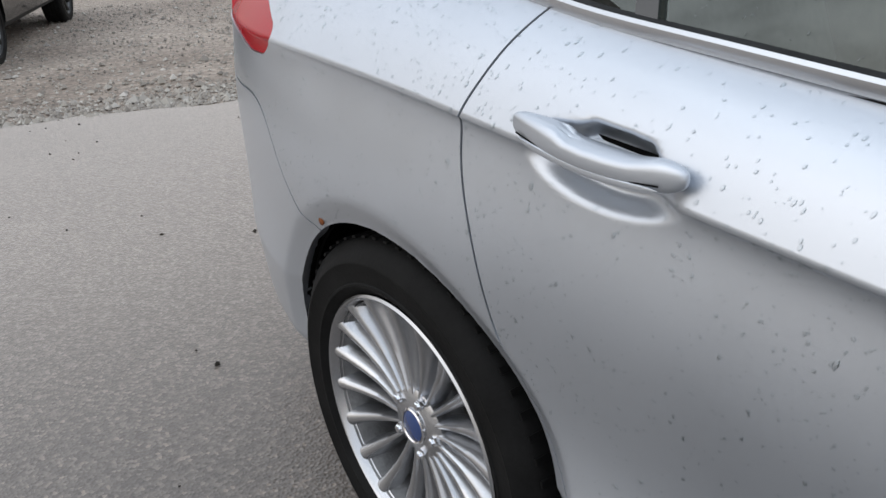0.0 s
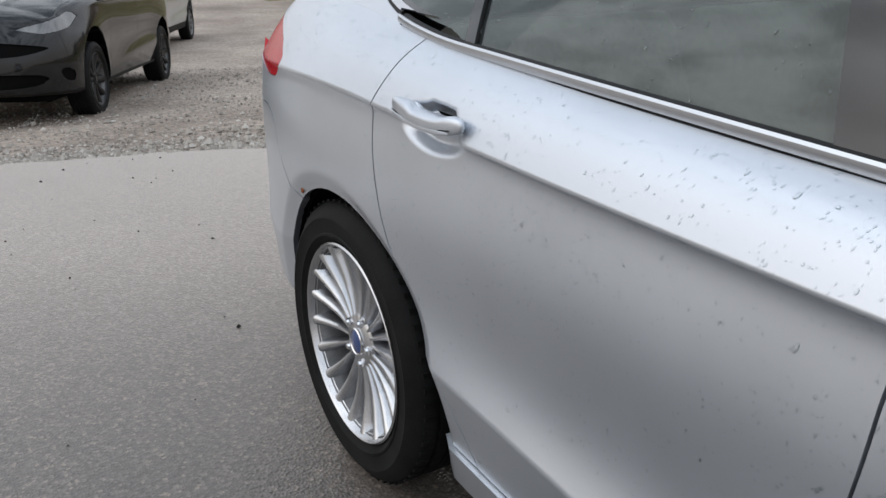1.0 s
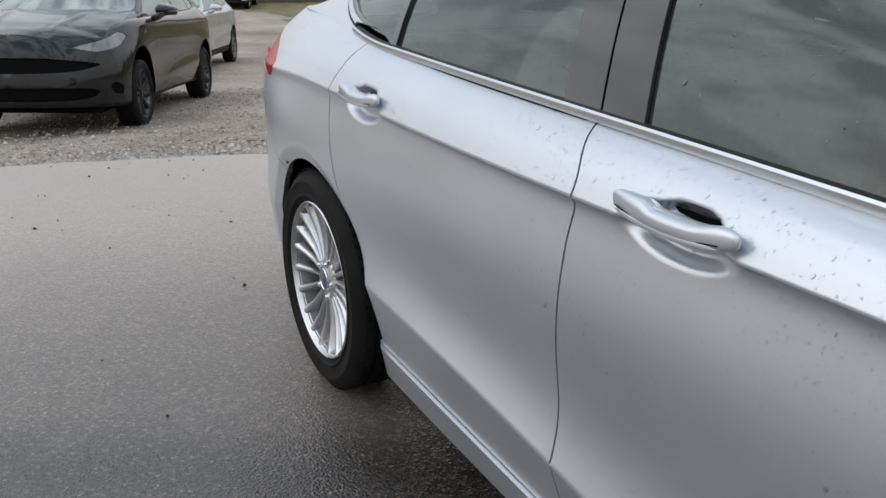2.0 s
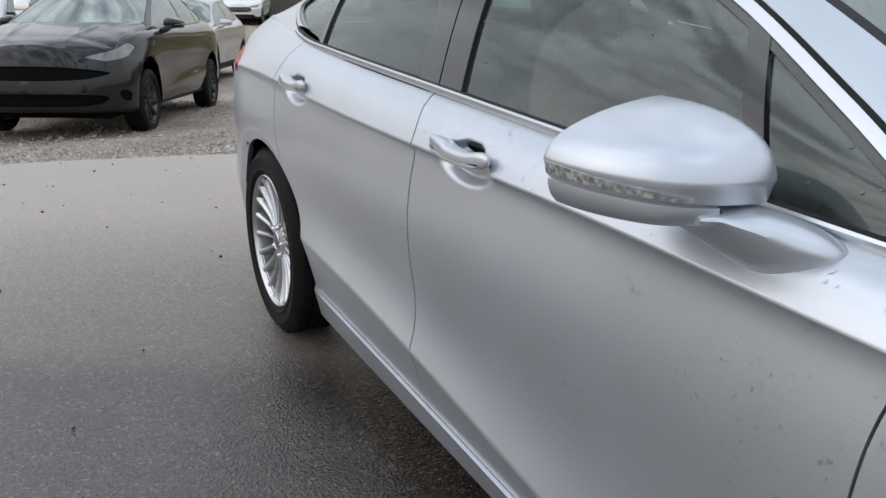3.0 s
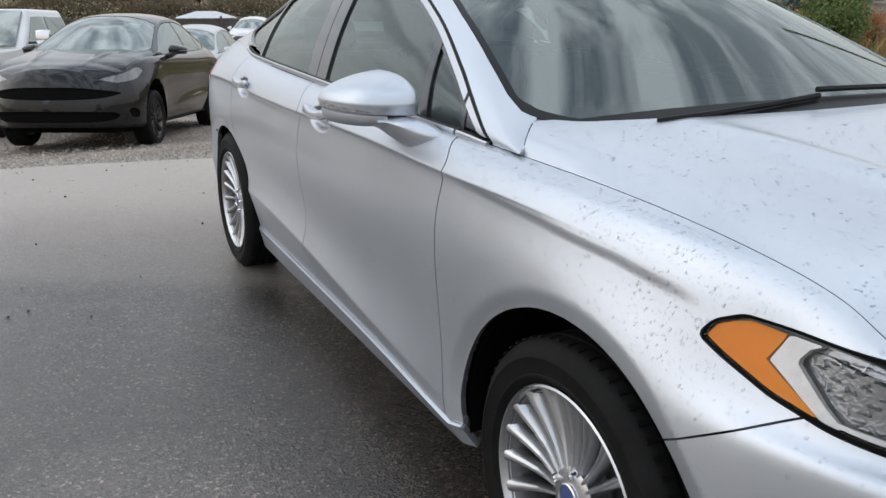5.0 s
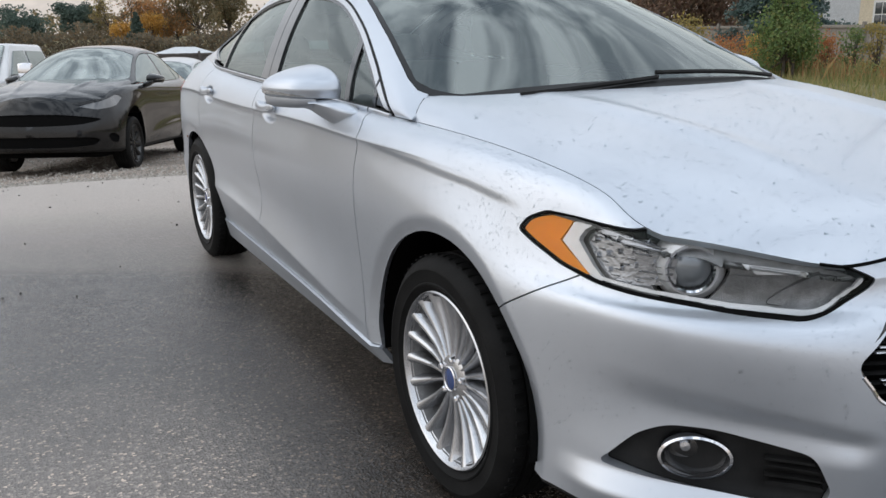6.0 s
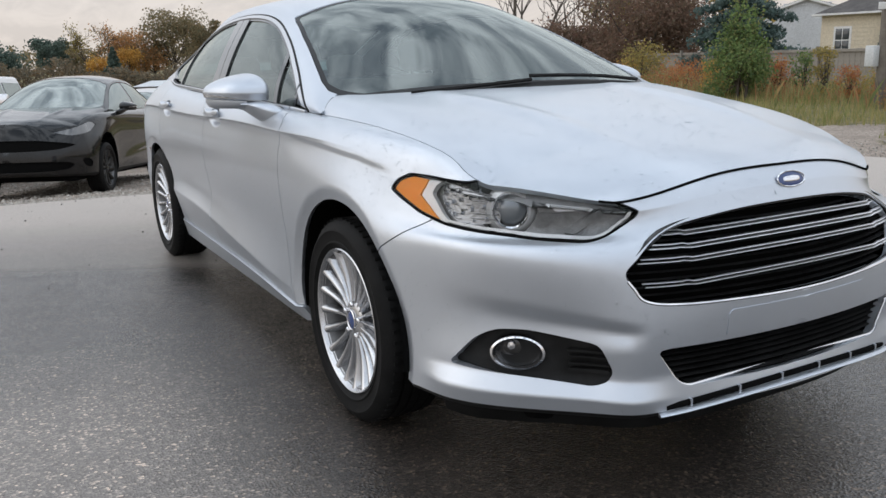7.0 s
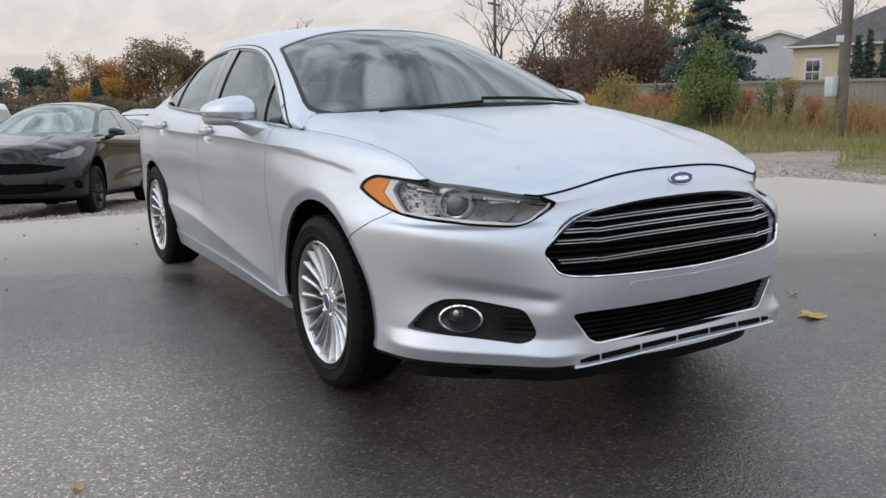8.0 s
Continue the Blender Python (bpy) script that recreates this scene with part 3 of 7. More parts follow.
def body_side(u, v=V_ROWS):
    q = level_lines(u)
    mid = spline(np.arange(2, 7), np.moveaxis(q[:, 2:7], 1, 0), np.clip(v, 2, 6))
    out = np.zeros((len(u), len(v), 3))
    for j, s in enumerate(v):
        if s <= 2 - 1e-9:
            k = int(s)
            out[:, j] = q[:, k] * (1 - s + k) + q[:, k + 1] * (s - k)
        elif s <= 6:
            out[:, j] = mid[j]
        else:
            t = s - 6
            swell = 0.016 * math.sin(math.pi * t) * np.clip((np.abs(q[:, 6, 1]) - np.abs(q[:, 7, 1])) / 0.08, 0, 1)
            out[:, j] = q[:, 6] * (1 - t) + q[:, 7] * t
            out[:, j, 1] -= swell * 0.5
            out[:, j, 2] += swell * 0.8
    return out


AXLES = ((-1.412, 0.366), (1.425, 0.395))
ARCH_Z = 0.335
HANDLES = (-1.025, 0.020)


def step(a, b, x):
    t = np.clip((x - a) / (b - a), 0, 1)
    return t * t * (3 - 2 * t)


def arch(x, z, k):
    """Distance from the rim of a wheel arch; the front one is drawn out towards the door."""
    cx, r = AXLES[k]
    long = 1 + 0.21 * np.clip((0.70 - z) / 0.36, 0, 1) ** 0.8 * (x < cx) * k
    return np.hypot((x - cx) / long, z - ARCH_Z) - r


def sculpted(u, p):
    """Presses the door-handle dishes and the bumper's folds into the bare surface."""
    du, dv = np.gradient(p, axis=0), np.gradient(p, axis=1)
    n = np.cross(du, dv)
    n /= np.maximum(np.linalg.norm(n, axis=2, keepdims=True), 1e-9)
    x, z, uu = p[..., 0], p[..., 2], np.broadcast_to(u[:, None], p.shape[:2])
    depth, dish = np.zeros(p.shape[:2]), np.zeros(p.shape[:2])
    for hx in HANDLES:
        rad = np.hypot((x - hx + 0.002) / 0.118, (z - 0.920) / 0.042)
        hollow = (np.abs((x - hx - 0.012) / 0.056) ** 2.6 + np.abs((z - 0.947) / 0.0165) ** 2.6) ** (1 / 2.6)
        dish += 0.021 * (1 - step(0.50, 1.0, rad)) + 0.016 * (1 - step(0.70, 1.0, hollow))
    for cx, r in AXLES:
        d = arch(x, z, 0 if cx < 0 else 1)
        depth += 0.017 * np.clip(1 - d / 0.040, 0, 1) * (np.abs(uu) < 2.0) * (d > -0.08)
    # crease that runs from the door to the head lamp
    line = np.interp(x, [0.6, 1.011, 1.302, 1.514, 1.666, 1.8], [0.915, 0.902, 0.888, 0.870, 0.846, 0.81])
    depth += 0.0065 * step(0.95, 1.12, uu) * (1 - step(1.58, 1.72, uu)) * step(0.010, -0.010, z - line) * (1 - step(-0.02, -0.13, z - line))
    # fold of the front bumper over the fog lamp
    fold = spline([1.8, 1.95, 2.1, 2.3, 2.4, 2.7], [0.60, 0.585, 0.553, 0.515, 0.500, 0.49], uu)
    t = (fold - z) / (fold - 0.452)
    across = step(1.90, 2.22, uu) * (1 - step(2.36, 2.42, uu))
    depth += 0.0165 * across * step(-0.12, 0.62, t) * (1 - step(0.30, 1.45, t))
    # ledge under the fog lamp
    proud = np.clip((0.350 - z) / 0.046, 0, 1) * (1 - 0.75 * np.clip((0.304 - z) / 0.06, 0, 1))
    depth -= 0.026 * step(1.86, 2.02, uu) * (1 - step(2.38, 2.48, uu)) * proud
    return p - n * depth[..., None] + dish[..., None] * np.array([0, 1, 0])


side_u = np.concatenate([np.linspace(-2.70, -1.85, 34)[:-1], np.linspace(-1.85, -1.20, 66)[:-1], np.linspace(-1.20, 0.18, 260)[:-1], np.linspace(0.18, 0.90, 37)[:-1], np.linspace(0.90, 1.85, 150)[:-1], np.linspace(1.85, 2.60, 100)])
V_ROWS = np.concatenate([np.linspace(0, 1, 6)[:-1], np.linspace(1, 2, 19)[:-1], np.linspace(2, 4, 34)[:-1], np.linspace(4, 5, 19)[:-1], np.linspace(5, 6, 19)[:-1], np.linspace(6, 7, 25)])
SIDE = Sheet.grid(side_u, V_ROWS, sculpted(side_u, body_side(side_u, V_ROWS)))

LAMP = rounded([(1.703, 0.797), (1.722, 0.826), (1.78, 0.845), (1.91, 0.843), (2.05, 0.838), (2.10, 0.87), (2.20, 0.86), (2.30, 0.800), (2.332, 0.764), (2.300, 0.710), (2.275, 0.699), (2.19, 0.700), (2.07, 0.712), (1.97, 0.723), (1.86, 0.742), (1.76, 0.774)], 0.02)
FOG = rounded([(1.985, 0.357), (2.065, 0.440), (2.11, 0.466), (2.17, 0.470), (2.305, 0.445), (2.338, 0.375), (2.325, 0.349), (2.29, 0.335), (2.17, 0.346)], 0.02)
GRILLE_HALF = [(-0.155, 0.769), (-0.27, 0.758), (-0.379, 0.738), (-0.455, 0.704), (-0.505, 0.666), (-0.537, 0.630), (-0.518, 0.588), (-0.490, 0.556), (-0.40, 0.544), (-0.20, 0.539)]
GRILLE = closed([(0, 0.773)] + GRILLE_HALF + [(0, 0.536)] + [(-a, b) for a, b in GRILLE_HALF[::-1]], 6)
LOW_GRILLE = rounded([(-0.472, 0.437), (0.472, 0.437), (0.392, 0.328), (-0.392, 0.328)], 0.03)
TAIL_LAMP = rounded([(-2.72, 0.93), (-2.05, 0.900), (-1.91, 0.879), (-1.83, 0.885), (-1.79, 0.912), (-1.80, 0.936), (-1.90, 0.965), (-2.25, 1.02), (-2.72, 1.02)], 0.012)
GAP = 0.0022


def seam_rear(z):
    return spline([0.19, 0.292, 0.389, 0.488, 0.618, 0.71, 0.785, 0.889, 0.933, 0.968, 1.008, 1.041, 1.2], [-0.862, -0.912, -0.968, -1.054, -1.143, -1.180, -1.208, -1.246, -1.243, -1.229, -1.212, -1.196, -1.11], z)


def seam_mid(z):
    return spline([0.19, 0.337, 0.432, 0.50, 0.61, 0.72, 0.80, 0.88, 0.925, 0.958, 0.988, 1.012, 1.2], [-0.200, -0.205, -0.212, -0.222, -0.230, -0.215, -0.207, -0.203, -0.197, -0.207, -0.230, -0.253, -0.33], z)


def seam_front(z):
    return spline([0.19, 0.386, 0.565, 0.752, 0.857, 0.916, 0.953, 0.98, 1.2], [0.882, 0.880, 0.880, 0.892, 0.906, 0.917, 0.900, 0.853, 0.52], z)


def seam_bumper(x):
    """Fender above, bumper below."""
    return 0.627 + (x - 1.719) * 0.60


def seam_tail(x):
    """Quarter panel above, rear bumper below."""
    return spline([-2.8, -2.2, -1.95, -1.80, -1.745, -1.70, -1.645, -1.4], [0.80, 0.80, 0.80, 0.768, 0.708, 0.670, 0.637, 0.52], x)


def above_arches(s):
    for k in (0, 1):
        s = s.keep(lambda u, v, x, y, z: np.where(u < 0, -u, u) * 0 + arch(x, z, k))
    return s


sedan = thing("sedan", "silver four-door sedan, rain-beaded, parked on wet asphalt", "car")

door_rear = SIDE.keep(lambda u, v, x, y, z: v - 1.0).keep(lambda u, v, x, y, z: x - seam_rear(z) - GAP).keep(lambda u, v, x, y, z: seam_mid(z) - GAP - x)
door_front = SIDE.keep(lambda u, v, x, y, z: v - 1.0).keep(lambda u, v, x, y, z: x - seam_mid(z) - GAP).keep(lambda u, v, x, y, z: seam_front(z) - GAP - x)
upper = above_arches(SIDE.keep(lambda u, v, x, y, z: v - 1.0))
fender = upper.keep(lambda u, v, x, y, z: np.minimum(x - seam_front(z) - GAP, 2.13 - u)).keep(lambda u, v, x, y, z: np.where(x > 1.55, z - seam_bumper(x) - GAP, 1)).keep(lambda u, v, x, y, z: -inside(u, z, LAMP))
quarter = upper.keep(lambda u, v, x, y, z: seam_rear(z) - GAP - x).keep(lambda u, v, x, y, z: np.where(x < -1.45, z - seam_tail(x) - GAP, 1)).keep(lambda u, v, x, y, z: -inside(u, z, TAIL_LAMP))
rocker = SIDE.keep(lambda u, v, x, y, z: 1.0 - v - 0.06).keep(lambda u, v, x, y, z: np.minimum(u + 1.3, 1.3 - u))
rocker = above_arches(rocker).moved(-0.010)
air_dam = above_arches(SIDE.keep(lambda u, v, x, y, z: np.minimum(u - 1.5, 1.10 - v)))
bumper = above_arches(SIDE.keep(lambda u, v, x, y, z: np.minimum(u - 1.5, v - 1.10))).keep(lambda u, v, x, y, z: np.where(u < 1.98, seam_bumper(x) - GAP - z, np.where(u < 2.16, 0.76 - z, 1)))
for hole, use in ((LAMP, 0), (FOG, 0), (GRILLE, 1), (LOW_GRILLE, 1)):
    bumper = bumper.keep(lambda u, v, x, y, z: -inside(y if use else u, z, hole) if not use else np.where(u > 2.1, -inside(y, z, hole), 1))
tail = above_arches(SIDE.keep(lambda u, v, x, y, z: -1.5 - u)).keep(lambda u, v, x, y, z: seam_tail(x) - GAP - z)
tail_lamp = SIDE.keep(lambda u, v, x, y, z: inside(u, z, TAIL_LAMP) - 0.002)

for tag, sheet, label in (("rear_door", door_rear, ""), ("front_door", door_front, ""), ("fender", fender, ""), ("quarter_panel", quarter, ""), ("rocker_panel", rocker, "")):
    for s in (1, -1):
        ob = join_obj(tag, sheet.mesh(tag, 0.016, (s,)), M_SILVER, sedan, label)
        if s == 1 and tag == "rear_door":
            DOOR_REAR = ob
        if s == 1 and tag == "front_door":
            DOOR_FRONT = ob
FRONT_BUMPER = join_obj("front_bumper", bumper.mesh("front_bumper", 0.03, (1, -1), True), M_SILVER, sedan)
join_obj("air_dam", air_dam.moved(0.006).mesh("air_dam", 0, (1, -1), True), M_BLACK, sedan, "black lower air dam")
# black strip added below the air dam to stand in for the shade there
under_u = np.linspace(1.90, 2.60, 40)
under_at = level_lines(under_u)[:, 0]
under_strip = np.concatenate([under_at, under_at[::-1][1:] * (1, -1, 1)])
part("dam_shade", tube_bm([Vector((x - 0.02, y * 0.97, z - 0.012)) for x, y, z in under_strip], 0, 8, False, (0.006, 0.034, (0, 0, 1))), M_RUBBER, sedan, "black strip under the bumper, in place of the shade there")
join_obj("rear_bumper", tail.mesh("rear_bumper", 0.02, (1, -1), True), M_SILVER, sedan)
for s in (1, -1):
    join_obj("tail_lamp", tail_lamp.moved(0.002).mesh("tail_lamp", 0.03, (s,)), M_RED, sedan, "red tail lamp lens")

# dark inner shell behind the gaps
plain_u = np.linspace(-2.45, 1.55, 90)
shell = above_arches(Sheet.grid(plain_u, V_ROWS[::3], body_side(plain_u, V_ROWS[::3])).keep(lambda u, v, x, y, z: v - 0.3)).moved(0.045)
join_obj("inner_shell", shell.mesh("inner_shell", 0, (1, -1)), M_GAP, sedan)

# ---- hood
def cowl_line(r):
    """Where the hood ends at its rear, by the share of its half width."""
    a = np.clip(np.abs(r), 0, 1)
    return 1.205 - 0.195 * a**2.2 - 0.046 * step(0.78, 0.885, a) + 0.142 * np.clip((a - 0.885) / 0.115, 0, 1)


def hood_edge(x):
    """Half width and height of the hood's outer edge."""
    uu = np.linspace(0.9, 2.6, 300)
    e = level_lines(uu)[:, 7]
    return np.interp(x, e[:, 0], -e[:, 1]), np.interp(x, e[:, 0], e[:, 2])


def hood_z(x, r):
    we, ze = hood_edge(x)
    zc = spline([0.9, 1.20, 1.6, 1.9, 2.1, 2.25, 2.338], [1.065, 1.042, 1.000, 0.955, 0.916, 0.884, 0.857], x)
    a = np.abs(r)
    y = a * we
    ridge = 0.013 * np.clip((2.25 - x) / 0.5, 0, 1) * np.clip((x - 1.12) / 0.3, 0.25, 1) * np.exp(-(((y - (0.42 - 0.10 * np.clip((x - 1.2), 0, 1))) / 0.05) ** 2))
    crown = ze + spline([0.9, 1.05, 1.2, 1.4, 1.7, 1.9, 2.4], [0.055, 0.048, 0.038, 0.020, 0.005, 0.0, 0.0], x)
    return zc + (crown - zc) * a**2.6 + (ze - crown) * a ** (10 + 16 * np.clip((1.65 - x) / 0.55, 0, 1)) + ridge


rr = np.concatenate([np.linspace(-1, -0.92, 23)[:-1], np.linspace(-0.92, 0.92, 91)[:-1], np.linspace(0.92, 1, 23)])
ss = np.concatenate([np.linspace(0, 0.9, 60)[:-1], np.linspace(0.9, 1.0, 22)])
s_, r_ = np.meshgrid(ss, rr, indexing="ij")
cowl_x = cowl_line(r_)
hx = cowl_x + s_ * (2.3325 - cowl_x)
hp = np.stack([hx, r_ * (hood_edge(hx)[0] - 0.0016), hood_z(hx, r_) + 0.001], -1)
HOOD = Sheet.grid(ss, rr, hp)
join_obj("hood", HOOD.mesh("hood", 0.014), M_SILVER, sedan)
for s in (-1, 1):
    at_r = np.linspace(0.875, 1.0, 14)
    at_x = cowl_line(at_r) - 0.002
    part("hood_gap", tube_bm([Vector((x, s * r * (w - 0.003), z)) for x, r, w, z in zip(at_x, at_r, hood_edge(at_x)[0], hood_z(at_x, at_r))], 0.0021, 6), M_GAP, sedan, "dark gap behind the hood corner")

# ---- roof, pillars and glass
RAIL_P = [1.12, 1.00, 0.80, 0.50, 0.20, -0.10, -0.50, -0.90, -1.30, -1.60, -1.90, -2.05]
RAIL_W = [0.795, 0.765, 0.715, 0.655, 0.610, 0.588, 0.578, 0.572, 0.572, 0.585, 0.61, 0.63]
RAIL_Z = [0.985, 1.035, 1.125, 1.252, 1.351, 1.404, 1.422, 1.393, 1.305, 1.215, 1.12, 1.075]
CREST_X = [1.215, 1.12, 0.95, 0.70, 0.38, 0.00, -0.50, -0.95, -1.40, -1.75, -2.08, -2.22]
CREST_Z = [1.028, 1.075, 1.163, 1.294, 1.416, 1.474, 1.496, 1.468, 1.355, 1.235, 1.115, 1.07]


def rail(p):
    q = -np.asarray(p, float)
    return tuple(spline(-np.array(RAIL_P), np.array(c), q) for c in (RAIL_W, RAIL_Z, CREST_X, CREST_Z))


def top_surface(p, r):
    pp, r_ = np.meshgrid(p, r, indexing="ij")
    w, zr, cx, cz = rail(pp)
    a = np.abs(r_)
    return np.stack([pp + (cx - pp) * (1 - a**2.2), r_ * w, cz + (zr - cz) * a**2.6], -1)


tp = np.linspace(1.12, -2.05, 170)
tr = np.concatenate([np.linspace(1, 0.8, 13)[:-1], np.linspace(0.8, -0.8, 65)[:-1], np.linspace(-0.8, -1, 13)])
TOP = Sheet.grid(tp, tr, top_surface(tp, tr))
if TOP.normals()[len(TOP.rows) // 2][2] < 0:
    TOP.faces = [f[::-1] for f in TOP.faces]


def house_side(x, t):
    """The side of the cabin, from the belt line (t 0) to the roof rail (t 1)."""
    xx, t_ = np.meshgrid(x, t, indexing="ij")
    q = level_lines(x)[:, 7]
    w, zr, _, _ = rail(np.clip(x, -2.05, 1.12))
    w0, z0 = -q[:, 1][:, None], q[:, 2][:, None]
    w1, z1 = w[:, None], np.maximum(zr[:, None], z0)
    bow = 0.020 * np.sin(np.pi * t_)
    return np.stack([xx, -(w0 + (w1 - w0) * t_ + bow), z0 + (z1 - z0) * t_], -1)


hs_x, hs_t = np.concatenate([np.arange(-2.04, 1.11, 0.016), [1.115]]), np.linspace(0, 1, 26)
HOUSE = Sheet.grid(hs_x, hs_t, house_side(hs_x, hs_t))
house_n, top_n = HOUSE.normals().reshape(len(hs_x), len(hs_t), 3)[:, -1], TOP.normals().reshape(len(tp), len(tr), 3)[:, -1]


def eased(s, on_top):
    """Normals that turn softly from the roof's edge into the cabin's side."""
    n = s.normals()
    at = s.rows[:, 0] if on_top else s.rows[:, 2]
    a = np.stack([np.interp(at, hs_x, house_n[:, c]) for c in range(3)], -1)
    b = np.stack([np.interp(-at, -tp, top_n[:, c]) for c in range(3)], -1)
    mid = a / np.linalg.norm(a, axis=1, keepdims=True) + b / np.linalg.norm(b, axis=1, keepdims=True)
    mid /= np.linalg.norm(mid, axis=1, keepdims=True)
    if on_top:
        w = step(0.86, 1.0, np.abs(s.rows[:, 1]))[:, None]
        mid[:, 1] = np.where(s.rows[:, 1] < 0, -np.abs(mid[:, 1]), np.abs(mid[:, 1]))
    else:
        w = step(0.55, 1.0, s.rows[:, 1])[:, None]
    n = n * (1 - w) + mid * w
    return n / np.linalg.norm(n, axis=1, keepdims=True)


def under_hood(u, v, x, y, z):
    """Positive behind the hood's rear edge."""
    return cowl_line(np.abs(y) / 0.815) + 0.002 - x


def screen_out(u, r):
    """Outline of the windscreen on the top surface, positive inside."""
    half = np.interp(u, [0.1, 0.31, 0.5, 0.75, 0.90, 0.97, 1.0, 1.03, 1.06, 1.09, 1.12], [0.937, 0.972, 0.987, 0.992, 0.988, 0.972, 0.945, 0.895, 0.84, 0.72, 0.56])
    return np.minimum(half - np.abs(r), np.minimum(u - 0.10 - 0.17 * np.abs(r) ** 3, 1.10 - u))


def rear_out(u, r):
    return np.minimum(np.minimum(0.90 - np.abs(r), -1.18 - u), u + 1.97)


screen = TOP.keep(lambda u, v, x, y, z: screen_out(u, v))
SCREEN = join_obj("windscreen", screen.moved(0.004).mesh("windscreen", 0), M_WSCREEN, sedan, "wet windscreen reflecting clouds")
SCREEN.visible_shadow = False
join_obj("rear_window", TOP.keep(lambda u, v, x, y, z: rear_out(u, v) + 0.02).moved(0.006).mesh("rear_window", 0), M_GLASS, sedan).visible_shadow = False
band = TOP.keep(lambda u, v, x, y, z: screen_out(u, v)).keep(lambda u, v, x, y, z: 0.022 - screen_out(u, v) + 0.055 * np.clip((u - 0.92) / 0.1, 0, 1)).moved(0.0025)
join_obj("windscreen_border", band.mesh("windscreen_border", 0), M_BORDER, SCREEN, "black ceramic border")
roof = TOP.keep(lambda u, v, x, y, z: -screen_out(u, v) - 0.004).keep(lambda u, v, x, y, z: -rear_out(u, v) - 0.004).keep(lambda u, v, x, y, z: np.where(np.abs(v) < 0.78, 0.5 - u, 1))
roof = roof.keep(under_hood)
join_obj("roof", roof.mesh("roof", 0.012, bend=eased(roof, True)), M_SILVER, sedan, "silver roof and windscreen pillars")


# outline of the side windows, to the outer edge of their rubber
DLO = closed([(0.992, 0.979), (0.86, 0.985), (0.60, 0.994), (0.3, 1.006), (-0.3, 1.022), (-0.9, 1.038), (-1.18, 1.048), (-1.42, 1.080), (-1.585, 1.137), (-1.50, 1.196), (-1.25, 1.282), (-0.95, 1.351), (-0.55, 1.388), (-0.15, 1.382), (0.15, 1.340), (0.42, 1.250), (0.67, 1.138), (0.80, 1.076), (0.935, 1.012)], 6)
frame_side = HOUSE.keep(lambda u, v, x, y, z: -inside(x, z, DLO)).keep(lambda u, v, x, y, z: np.where(x > -1.2, z - spline([-2.2, -1.2, -0.2, 0.86, 1.0, 1.2], [1.0, 1.04, 1.02, 0.99, 0.98, 0.98], x), 1)).keep(under_hood)
glass_all = HOUSE.keep(lambda u, v, x, y, z: inside(x, z, DLO) - 0.003 - 0.019 * step(0.004, 0.030, z - np.interp(x, [-1.5, -0.9, -0.3, 0.3, 0.6, 0.86, 1.0], [1.04, 1.038, 1.022, 1.006, 0.994, 0.986, 0.981]))).moved(0.010)
fine_x, fine_t = np.arange(-1.62, 1.06, 0.0045), np.linspace(0, 1, 90)
HOUSE_FINE = Sheet.grid(fine_x, fine_t, house_side(fine_x, fine_t)).keep(lambda u, v, x, y, z: np.minimum(inside(x, z, DLO) + 0.004, 0.055 - inside(x, z, DLO)))


def belt(x):
    return np.interp(x, [-1.18, -0.9, -0.3, 0.3, 0.6, 0.86, 1.0], [1.048, 1.038, 1.022, 1.006, 0.994, 0.986, 0.981])


def divide(z):
    """The black upright ahead of the front quarter glass."""
    return 0.838 - (z - 0.99) * 0.55


def rim_band(lo, hi):
    """A strip that follows the outline of the side windows above the belt."""
    return HOUSE_FINE.keep(lambda u, v, x, y, z: np.minimum(inside(x, z, DLO) - lo, hi - inside(x, z, DLO))).keep(lambda u, v, x, y, z: np.where(x > -1.36, z - belt(x) - 0.010 - 0.022 * (1 - step(0.84, 0.95, x)), 1.0))


def bar_a(z):
    return 0.560 - (z - 1.08) * 0.72


def bar_b(z):
    return -0.252 - (z - 1.0) * 0.40


def bar_c(z):
    return -1.078 - (z - 1.05) * 0.50


for s in (1, -1):
    join_obj("side_frame", frame_side.mesh("side_frame", 0.014, (s,), bend=eased(frame_side, False)), M_SILVER, sedan)
    for tag, lo, hi in (("front_quarter_glass", lambda z: bar_a(z) + 0.035, lambda z: divide(z) - 0.004), ("front_door_glass", lambda z: bar_b(z) + 0.105, lambda z: bar_a(z) - 0.0),
                        ("rear_door_glass", lambda z: bar_c(z) + 0.030, lambda z: bar_b(z) - 0.095), ("rear_quarter_glass", None, lambda z: bar_c(z))):
        g = glass_all
        if lo:
            g = g.keep(lambda u, v, x, y, z: x - lo(z))
        if hi:
            g = g.keep(lambda u, v, x, y, z: hi(z) - x)
        join_obj(tag, g.mesh(tag, 0, (s,)), M_GLASS, sedan, "tinted door glass beaded with rain").visible_shadow = False
    for tag, bar, a, b in (("quarter_bar", bar_a, 0.0, 0.035), ("quarter_bar", divide, -0.006, 0.014), ("door_pillar", bar_b, 0.008, 0.105), ("door_pillar", bar_b, -0.095, 0.002), ("quarter_bar", bar_c, 0.0, 0.030)):
        g = HOUSE.keep(lambda u, v, x, y, z: inside(x, z, DLO) - 0.008).keep(lambda u, v, x, y, z: np.minimum(x - bar(z) - a, bar(z) + b - x)).moved(0.002)
        join_obj(tag, g.mesh(tag, 0.02, (s,)), M_BLACK_GLOSS, sedan, "gloss black window pillar")

